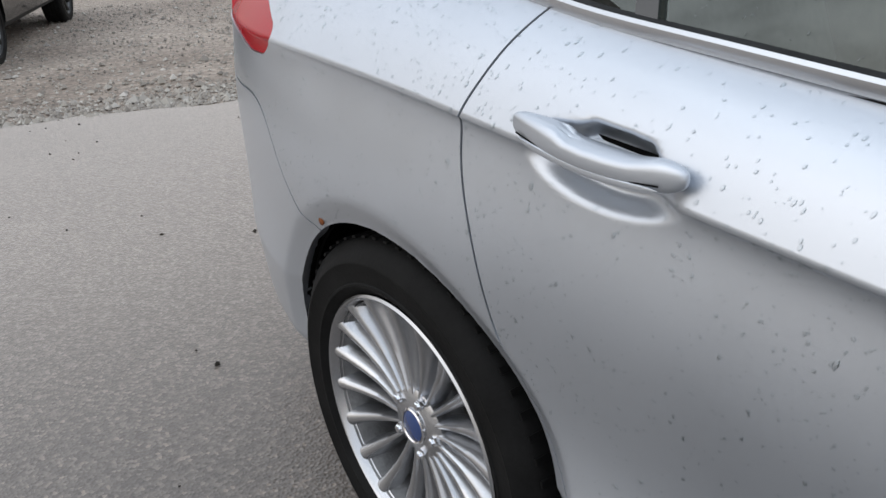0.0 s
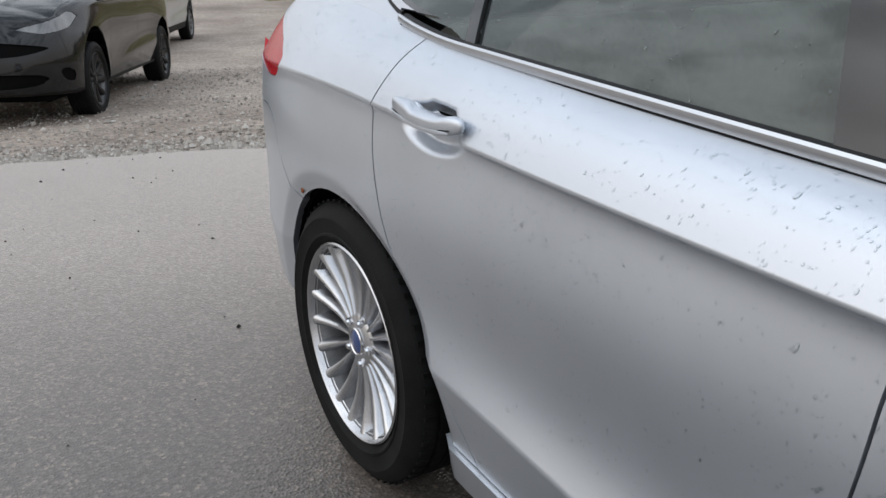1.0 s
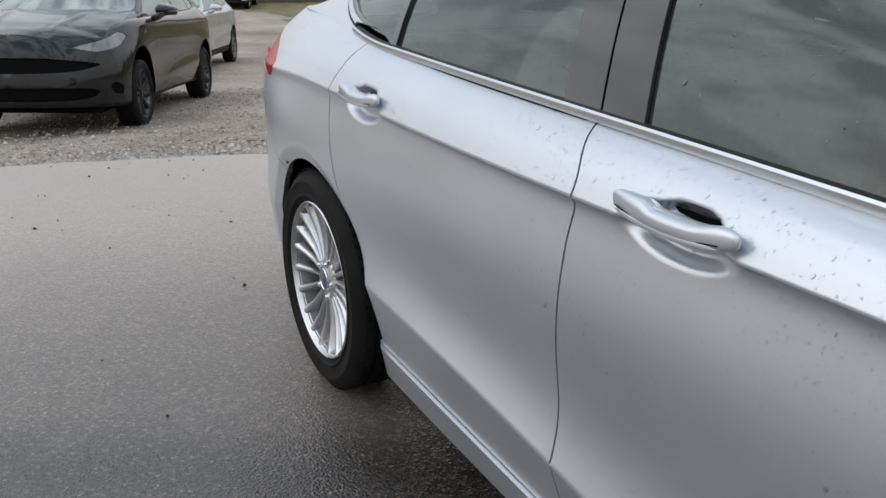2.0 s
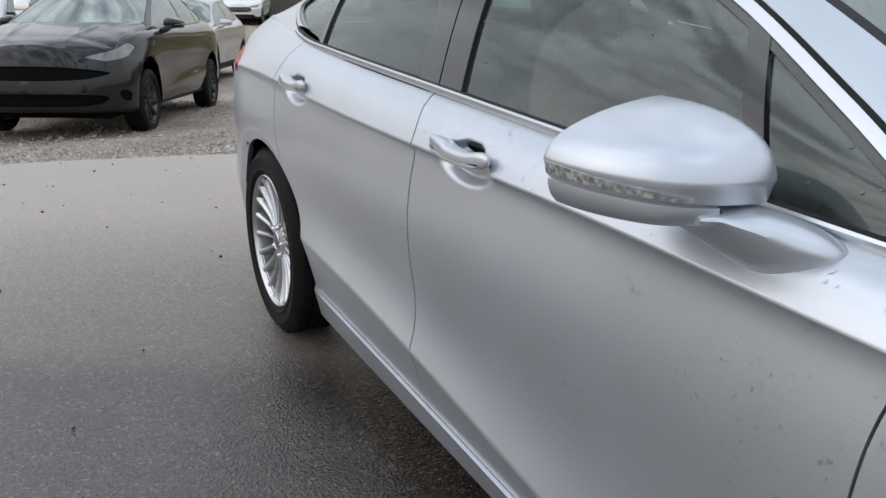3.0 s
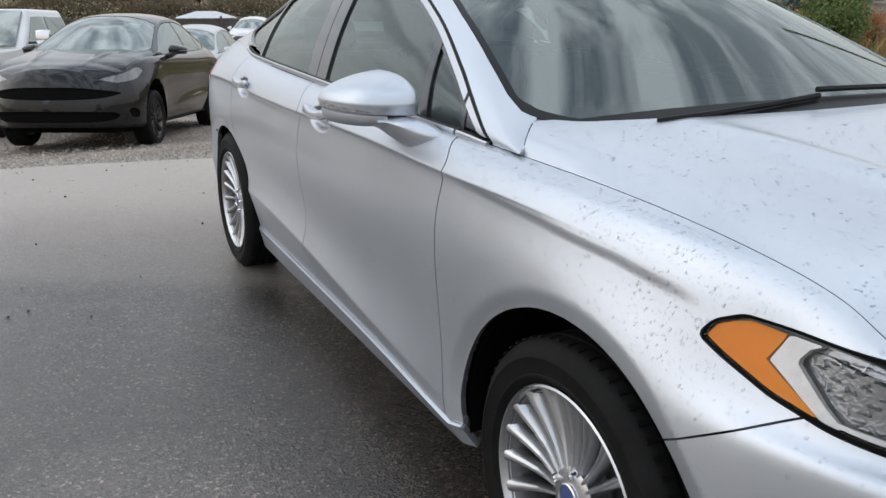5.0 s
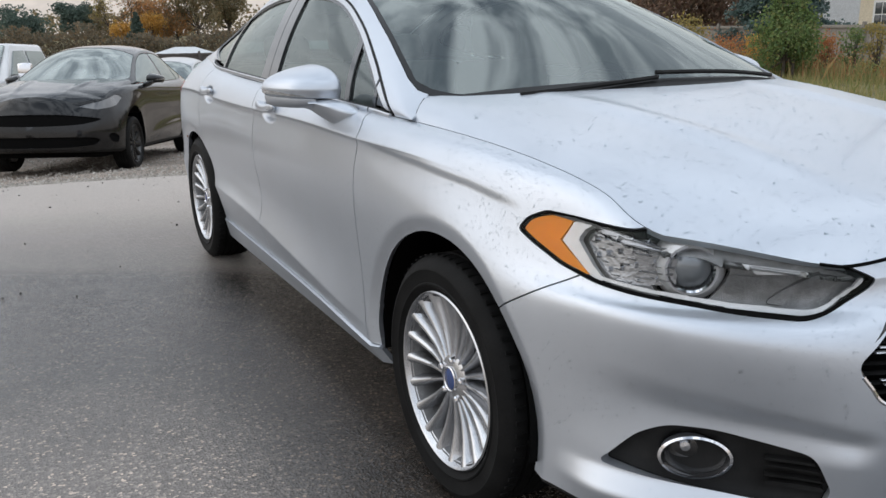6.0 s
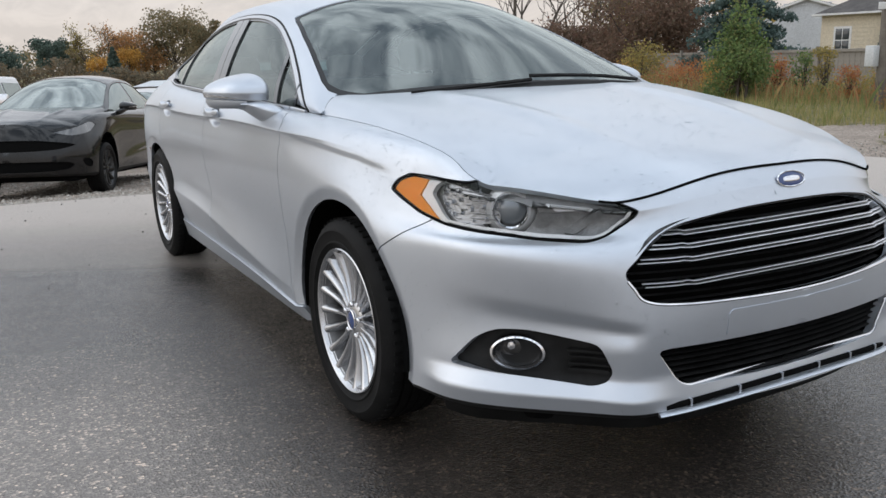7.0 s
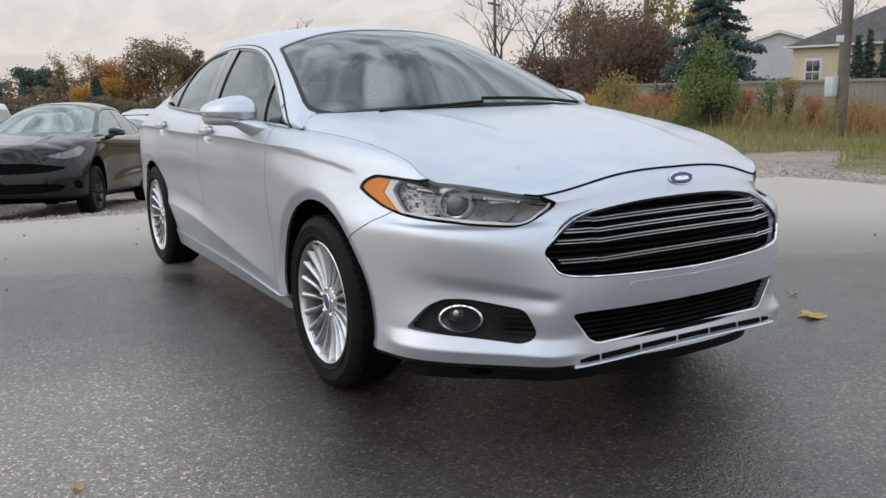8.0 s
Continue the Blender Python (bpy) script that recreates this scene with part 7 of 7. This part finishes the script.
# ---------------------------------------------------------------- houses, fence, poles
M_SIDING = varied("grey_siding", (0.54, 0.56, 0.59), (0.60, 0.62, 0.65), 0.7, 0.7, 9, 0.1)
M_BEIGE = varied("beige_siding", (0.66, 0.58, 0.45), (0.72, 0.64, 0.50), 0.7, 0.7, 9, 0.1)
M_SHINGLE = varied("grey_shingles", (0.07, 0.065, 0.062), (0.12, 0.11, 0.105), 2.0, 0.9, 14, 0.5, 0.02)
M_TRIM = varied("white_trim", grey(0.70), grey(0.78), 2.0, 0.5)
M_PANE = mat("house_window_glass", (0.05, 0.06, 0.07), 0.05, coat=1.0)
M_FENCE = varied("weathered_fence_boards", (0.22, 0.20, 0.175), (0.31, 0.285, 0.25), 1.2, 0.85, 20, 0.4)
M_FENCE_BROWN = varied("brown_fence_boards", (0.09, 0.08, 0.075), (0.13, 0.115, 0.105), 1.2, 0.85, 20, 0.4)
M_POLE = varied("weathered_pole_wood", (0.12, 0.105, 0.09), (0.20, 0.18, 0.155), 3, 0.9, 30, 0.5)
M_BOX = varied("grey_utility_box", (0.55, 0.57, 0.58), (0.62, 0.64, 0.65), 3, 0.5)


def gable_house(m):
    h = thing("grey_house", "house with pale grey siding and a plain gable", "house", m, "houses beyond the fence")
    bm = bmesh.new()
    w, d, e, r = 3.7, 9.0, 3.85, 5.05
    prof = [(-w, 0), (w, 0), (w, e), (0, r), (-w, e)]
    a, b = [bm.verts.new((x, 0, z)) for x, z in prof], [bm.verts.new((x, d, z)) for x, z in prof]
    bm.faces.new(a)
    bm.faces.new(b[::-1])
    for k in range(5):
        bm.faces.new((a[k], b[k], b[(k + 1) % 5], a[(k + 1) % 5]))
    part("wall", bm, M_SIDING, h, smooth=False)
    for k in range(20):
        z = 0.25 * k
        half = w if z < e else w * (r - z) / (r - e)
        if half > 0.2:
            part("siding_board", box_bm(2 * half - 0.02, 0.03, 0.235, (0, -0.014, z + 0.12), 0.004, 1), M_SIDING, h, smooth=False) if half == w or z + 0.24 < r - 0.1 else None
    for s in (-1, 1):
        length = math.hypot(w + 0.35, (r - e) * (w + 0.35) / w)
        sl = box_bm(length, d + 0.6, 0.10, (0, d / 2, 0), 0.01, 1)
        ang = math.atan2(r - e, w)
        part("roof", sl, M_SHINGLE, h, "grey shingled roof", False, Matrix.Translation((s * (w + 0.35) / 2, 0, (r + e) / 2 + 0.02 - 0.02)) @ Matrix.Rotation(s * ang, 4, "Y"))
        part("bargeboard", box_bm(length, 0.05, 0.16, (0, -0.30, 0), 0.005, 1), M_TRIM, h, "white bargeboard", False, Matrix.Translation((s * (w + 0.35) / 2, 0, (r + e) / 2 - 0.06)) @ Matrix.Rotation(s * ang, 4, "Y"))
    return h


def window_unit(parent, x, z, w=0.95, h=1.5, y=-0.02):
    f = part("window", box_bm(w + 0.22, 0.06, h + 0.22, (x, y, z), 0.01), M_TRIM, parent, "white framed window")
    for i in (-1, 1):
        for j in (-1, 1):
            part("pane", box_bm(w / 2 - 0.05, 0.02, h / 2 - 0.06, (x + i * (w / 4), y - 0.028, z + j * h / 4), 0.004), M_PANE, f)
    part("sill", box_bm(w + 0.32, 0.12, 0.05, (x, y - 0.03, z - h / 2 - 0.13), 0.008), M_TRIM, f)


def beige_house(m):
    h = thing("beige_house", "low beige house with a grey hipped roof", "house", m, "houses beyond the fence")
    w, d, e = 16.0, 9.0, 3.45
    part("wall", box_bm(w, d, e, (w / 2, d / 2, e / 2), 0.02), M_BEIGE, h, smooth=False)
    for k in range(14):
        part("siding_board", box_bm(w, 0.03, 0.235, (w / 2, -0.014, 0.125 + 0.25 * k), 0.004, 1), M_BEIGE, h, smooth=False)
    o, r, hh = 0.45, 4.3, 2.7
    bm = bmesh.new()
    low = [bm.verts.new(q) for q in ((-o, -o, e), (w + o, -o, e), (w + o, d + o, e), (-o, d + o, e))]
    ri = [bm.verts.new((r, d / 2, e + hh)), bm.verts.new((w - r, d / 2, e + hh))]
    for q in ((low[0], low[1], ri[1], ri[0]), (low[1], low[2], ri[1]), (low[2], low[3], ri[0], ri[1]), (low[3], low[0], ri[0]), (low[3], low[2], low[1], low[0])):
        bm.faces.new(q)
    roof = part("roof", bm, M_SHINGLE, h, "grey shingled hipped roof", False)
    part("eaves_board", box_bm(w + 2 * o, 0.05, 0.12, (w / 2, -o - 0.02, e - 0.02), 0.005), M_TRIM, h, smooth=False)
    part("eaves_board", box_bm(0.05, d + 2 * o, 0.12, (-o - 0.02, d / 2, e - 0.02), 0.005), M_TRIM, h, smooth=False)
    part("vent_pipe", lathe_bm([(0.07, 0), (0.07, 0.7), (0.001, 0.7)], 12, "Z"), M_TRIM, roof, m=Matrix.Translation((5.6, 2.2, e + 1.55)))
    part("skylight", box_bm(1.1, 0.7, 0.08, (0, 0, 0), 0.02), M_TRIM, roof, m=Matrix.Translation((7.2, 1.6, e + 1.32)) @ pose(0, 0, 0, 29, 0, 0))
    window_unit(h, 1.45, 1.80)
    part("patio_door", box_bm(1.9, 0.06, 2.15, (8.2, -0.03, 1.15), 0.01), M_TRIM, h)
    part("pane", box_bm(0.82, 0.02, 1.9, (7.75, -0.065, 1.15)), M_PANE, h)
    part("pane", box_bm(0.82, 0.02, 1.9, (8.65, -0.065, 1.15)), M_PANE, h)
    return h


gable_house(pose(-39.5, 54.6, -0.05, 0, 0, 33))
beige_house(pose(-32.7, 47.3, -0.05, 0, 0, 8))


def board_fence(name, label, a, b, height, material, board=0.15, z0=None):
    """Upright boards between posts, from a to b."""
    length, ang = math.dist(a, b), math.degrees(math.atan2(b[1] - a[1], b[0] - a[0]))
    f = thing(name, label, "fence", pose(a[0], a[1], 0, 0, 0, ang))
    zg = lambda s: float(ground_z(np.array(a[0] + (b[0] - a[0]) * s / length), np.array(a[1] + (b[1] - a[1]) * s / length))) - 0.02
    n = int(length / board)
    first_board = None
    for k in range(n):
        s = (k + 0.5) * length / n
        if first_board is None:
            first_board = part("board", box_bm(length / n - 0.008, 0.022, height, (0, 0, height / 2), 0.004, 1), material, f, smooth=False, m=Matrix.Translation((s, 0, zg(s))))
        else:
            join_obj("board", first_board.data, None, f, m=Matrix.Translation((s, 0, zg(s) + 0.004 * ((k * 7) % 3))))
    for k in range(int(length / 2.4) + 1):
        s = min(k * 2.4, length)
        part("post", box_bm(0.11, 0.11, height + 0.1, (0, 0, height / 2 + 0.05), 0.01, 1), material, f, smooth=False, m=Matrix.Translation((s, -0.06, zg(s))))
    part("rail", box_bm(length, 0.05, 0.09, (length / 2, -0.03, zg(length / 2) + height - 0.05), 0.005, 1), material, f, smooth=False)


board_fence("garden_fence", "weathered grey-tan board fence behind the verge", (-24.5, 24.6), (3.0, 21.2), 1.25, M_FENCE, 0.22)
board_fence("yard_fence", "brown board fence at the back of the yard", (-42.5, -14.0), (-40.5, 15.0), 1.48, M_FENCE_BROWN, 0.20)


def shed(m):
    s = thing("shed", "low shed with a pale grey roof behind the yard", "shed", m)
    part("wall", box_bm(3.8, 2.8, 1.05, (0, 0, 0.52), 0.02), M_FENCE, s, smooth=False)
    bm = bmesh.new()
    low = [bm.verts.new(q) for q in ((-2.1, -1.9, 1.05), (2.1, -1.9, 1.05), (2.1, 1.9, 1.05), (-2.1, 1.9, 1.05))]
    ri = [bm.verts.new((-0.7, 0, 1.50)), bm.verts.new((0.7, 0, 1.50))]
    for q in ((low[0], low[1], ri[1], ri[0]), (low[1], low[2], ri[1]), (low[2], low[3], ri[0], ri[1]), (low[3], low[0], ri[0]), (low[3], low[2], low[1], low[0])):
        bm.faces.new(q)
    part("roof", bm, M_BOX, s, "pale grey roof", False)


shed(pose(-60, 10.6, -1.35, 0, 0, 80))


def utility_pole(x, y, height, r, arm=False, box=False):
    z = float(ground_z(np.array(x), np.array(y)))
    p = thing("utility_pole", "weathered wooden utility pole" + (" with a grey meter box" if box else ""), "pole", pose(x, y, z), "utility poles")
    part("shaft", tube_bm([(0, 0, -0.3), (0, 0, height * 0.5), (0, 0, height)], [r, r * 0.88, r * 0.72], 16), M_POLE, p)
    if arm:
        part("crossarm", box_bm(0.12, 2.4, 0.14, (0, 0, height - 0.9), 0.01), M_POLE, p, m=pose(0, 0, 0, 0, 0, 35))
    if box:
        part("meter_box", box_bm(0.20, 0.26, 0.42, (-0.13, -0.17, 1.06), 0.015), M_BOX, p, "pale grey meter box")
        part("tag", box_bm(0.02, 0.16, 0.14, (0.10, -0.17, 2.05), 0.004), M_TRIM, p, m=pose(0, 0, 0, 0, 0, -30))


utility_pole(-6.9, 14.6, 9.0, 0.125, box=True)
utility_pole(-28.0, 29.3, 10.5, 0.15)
utility_pole(-49.5, 34.6, 8.3, 0.14, arm=True)

# ---------------------------------------------------------------- small things on the ground
M_STONE = leaf_mat("gravel_stones", [(0.270, 0.243, 0.209), (0.432, 0.398, 0.351), (0.189, 0.169, 0.149), (0.567, 0.533, 0.486)], 0.8, 0.0)
M_CRUMB = leaf_mat("dark_crumbs", [(0.02, 0.018, 0.016), (0.05, 0.04, 0.03)], 0.8, 0.0)
M_DRY_LEAF = varied("yellow_fallen_leaf", (0.45, 0.27, 0.06), (0.55, 0.36, 0.10), 30, 0.7)


def pebbles(name, p, r, material, label, category, seed):
    rng = np.random.default_rng(seed)
    base = np.array([(1, 0, 0), (0, 1, 0), (-1, 0, 0), (0, -1, 0), (0, 0, 0.75), (0, 0, -0.6)], float)
    tri = np.array([(0, 1, 4), (1, 2, 4), (2, 3, 4), (3, 0, 4), (1, 0, 5), (2, 1, 5), (3, 2, 5), (0, 3, 5)])
    n = len(p)
    a = rng.uniform(0, 2 * math.pi, n)
    v = base[None] * r[:, None, None] * rng.uniform(0.6, 1.3, (n, 6, 3))
    c, s = np.cos(a)[:, None], np.sin(a)[:, None]
    v = np.stack([v[..., 0] * c - v[..., 1] * s, v[..., 0] * s + v[..., 1] * c, v[..., 2]], -1) + p[:, None]
    f = (tri[None] + 6 * np.arange(n)[:, None, None]).reshape(-1, 3)
    me = bpy.data.meshes.new(name)
    me.from_pydata(v.reshape(-1, 3).tolist(), [], f.tolist())
    tagged(join_obj(name, me, material), label, category, kind="stuff")


rng = np.random.default_rng(21)
n = 26000
y = rng.uniform(-5.5, 5.5, n)
x = edge_line(y) - 0.02 - np.where(rng.uniform(0, 1, n) < 0.45, np.abs(rng.normal(size=n)) * 0.35, rng.uniform(0, 1, n) ** 1.4 * 7.5)
r = np.exp(rng.normal(size=n) * 0.45) * 0.0105
pebbles("gravel_stones", np.stack([x, y, ground_z(x, y) - 0.012 + r * 0.1], 1), r, M_STONE, "loose grey and tan gravel stones of the yard", "gravel", 3)
n = 4000
x, y = rng.uniform(-8, 8, n), 6.85 + np.abs(rng.normal(size=n)) * 0.9
r = np.exp(rng.normal(size=n) * 0.4) * 0.011
pebbles("shoulder_stones", np.stack([x, y, ground_z(x, y) - 0.014], 1), r, M_STONE, "loose stones on the gravel shoulder", "gravel", 4)
n = 260
y = rng.uniform(-4.5, 4.0, n)
x = edge_line(y) + 0.15 + rng.uniform(0, 1, n) ** 1.5 * 4.5
r = np.minimum(np.exp(rng.normal(size=n) * 0.5) * 0.0060, 0.010)
pebbles("road_crumbs", np.stack([x, y, ground_z(x, y) + r * 0.4], 1), r, M_CRUMB, "dark crumbs and small stones scattered on the paving", "debris", 5)


def fallen_leaf(x, y, size, turn):
    bm = bmesh.new()
    ring = []
    for k in range(22):
        a = 2 * math.pi * k / 22
        rad = size * (0.62 + 0.38 * abs(math.cos(2.5 * a)) + 0.10 * math.sin(7 * a))
        ring.append(bm.verts.new((rad * math.cos(a), rad * math.sin(a), 0.003 + 0.006 * (1 + math.sin(3 * a)))))
    top = bm.verts.new((0, 0, 0.004))
    for k in range(22):
        bm.faces.new((top, ring[k], ring[(k + 1) % 22]))
    me = bpy.data.meshes.new("fallen_leaf")
    tube_bm([(-size, 0, 0.006), (-size * 1.6, size * 0.15, 0.004)], 0.0015, 4, bm=bm)
    bm.to_mesh(me)
    bm.free()
    ob = join_obj("fallen_leaf", me, M_DRY_LEAF, m=pose(x, y, 0.002, 0, 0, turn))
    tagged(ob, "yellow-brown fallen maple leaf lying on the wet paving", "leaf", "fallen leaves")


for x, y, s, a in ((1.87, 1.46, 0.070, 20), (1.84, -1.855, 0.018, 70), (2.62, 1.05, 0.020, 10), (2.35, 1.55, 0.018, 200), (2.75, 0.72, 0.016, 90), (1.55, 1.75, 0.018, 300)):
    fallen_leaf(x, y, s, a)


# ---------------------------------------------------------------- rain beads
def beads():
    rng = np.random.default_rng(77)
    spots = []
    one = lambda u, v, x, y, z: np.ones(len(x))
    lower = lambda u, v, x, y, z: np.where(v > 6, 0.36, np.where(v > 2, 0.16 + 0.22 * np.clip(v - 2.5, 0, 3) / 3.0, 0.04)) * (0.75 + 0.6 * (np.sin(x * 9 + z * 14) * np.sin(x * 4.3 - z * 6) > 0.1))
    for sheet, count, where in ((HOOD, 6500, one), (door_rear, 2000, lower), (door_front, 2200, lower), (fender, 2300, lower), (quarter, 1700, lower), (bumper, 1200, lower),
                                (TOP.keep(lambda u, v, x, y, z: -screen_out(u, v)), 500, lambda u, v, x, y, z: np.ones(len(x)) * (y < 0.2)), (glass_all, 800, one)):
        rows, nrm = sheet.rows, sheet.normals()
        tri, area, wt_ = [], [], where(*rows.T)
        for f in sheet.faces:
            for k in range(1, len(f) - 1):
                tri.append((f[0], f[k], f[k + 1]))
        tri = np.array(tri)
        p = rows[:, 2:]
        area = np.linalg.norm(np.cross(p[tri[:, 1]] - p[tri[:, 0]], p[tri[:, 2]] - p[tri[:, 0]]), axis=1) * wt_[tri].mean(1)
        pick = rng.choice(len(tri), count, p=area / area.sum())
        b = rng.dirichlet((1, 1, 1), count)
        spots.append((np.einsum("nk,nkc->nc", b, p[tri[pick]]), nrm[tri[pick, 0]], count))
    verts, faces = [], []
    for p, nn, count in spots:
        for q, n_ in zip(p, nn):
            a = np.cross(n_, (0.3, 0.1, 1.0))
            a /= np.linalg.norm(a) + 1e-9
            b = np.cross(n_, a)
            r = float(np.exp(rng.normal() * 0.36) * 0.00125)
            sx, sy = r * rng.uniform(0.8, 1.2), r * rng.uniform(0.8, 1.9)
            i0 = len(verts)
            for ring, (k, hgt) in enumerate(((1.0, -0.0002), (0.72, 0.34), (0.0, 0.5))):
                for j in range(6 if k else 1):
                    t = 2 * math.pi * j / 6
                    verts.append(tuple(q + a * math.cos(t) * sx * k + b * math.sin(t) * sy * k + n_ * r * hgt))
            for j in range(6):
                j2 = (j + 1) % 6
                faces.append((i0 + j, i0 + j2, i0 + 6 + j2, i0 + 6 + j))
                faces.append((i0 + 6 + j, i0 + 6 + j2, i0 + 12))
    me = bpy.data.meshes.new("rain_beads")
    me.from_pydata(verts, [], faces)
    me.polygons.foreach_set("use_smooth", [True] * len(me.polygons))
    ob = join_obj("rain_beads", me, M_WATER)
    tagged(ob, "small rain beads lying on the silver paint and glass", "water drops", kind="stuff")


beads()
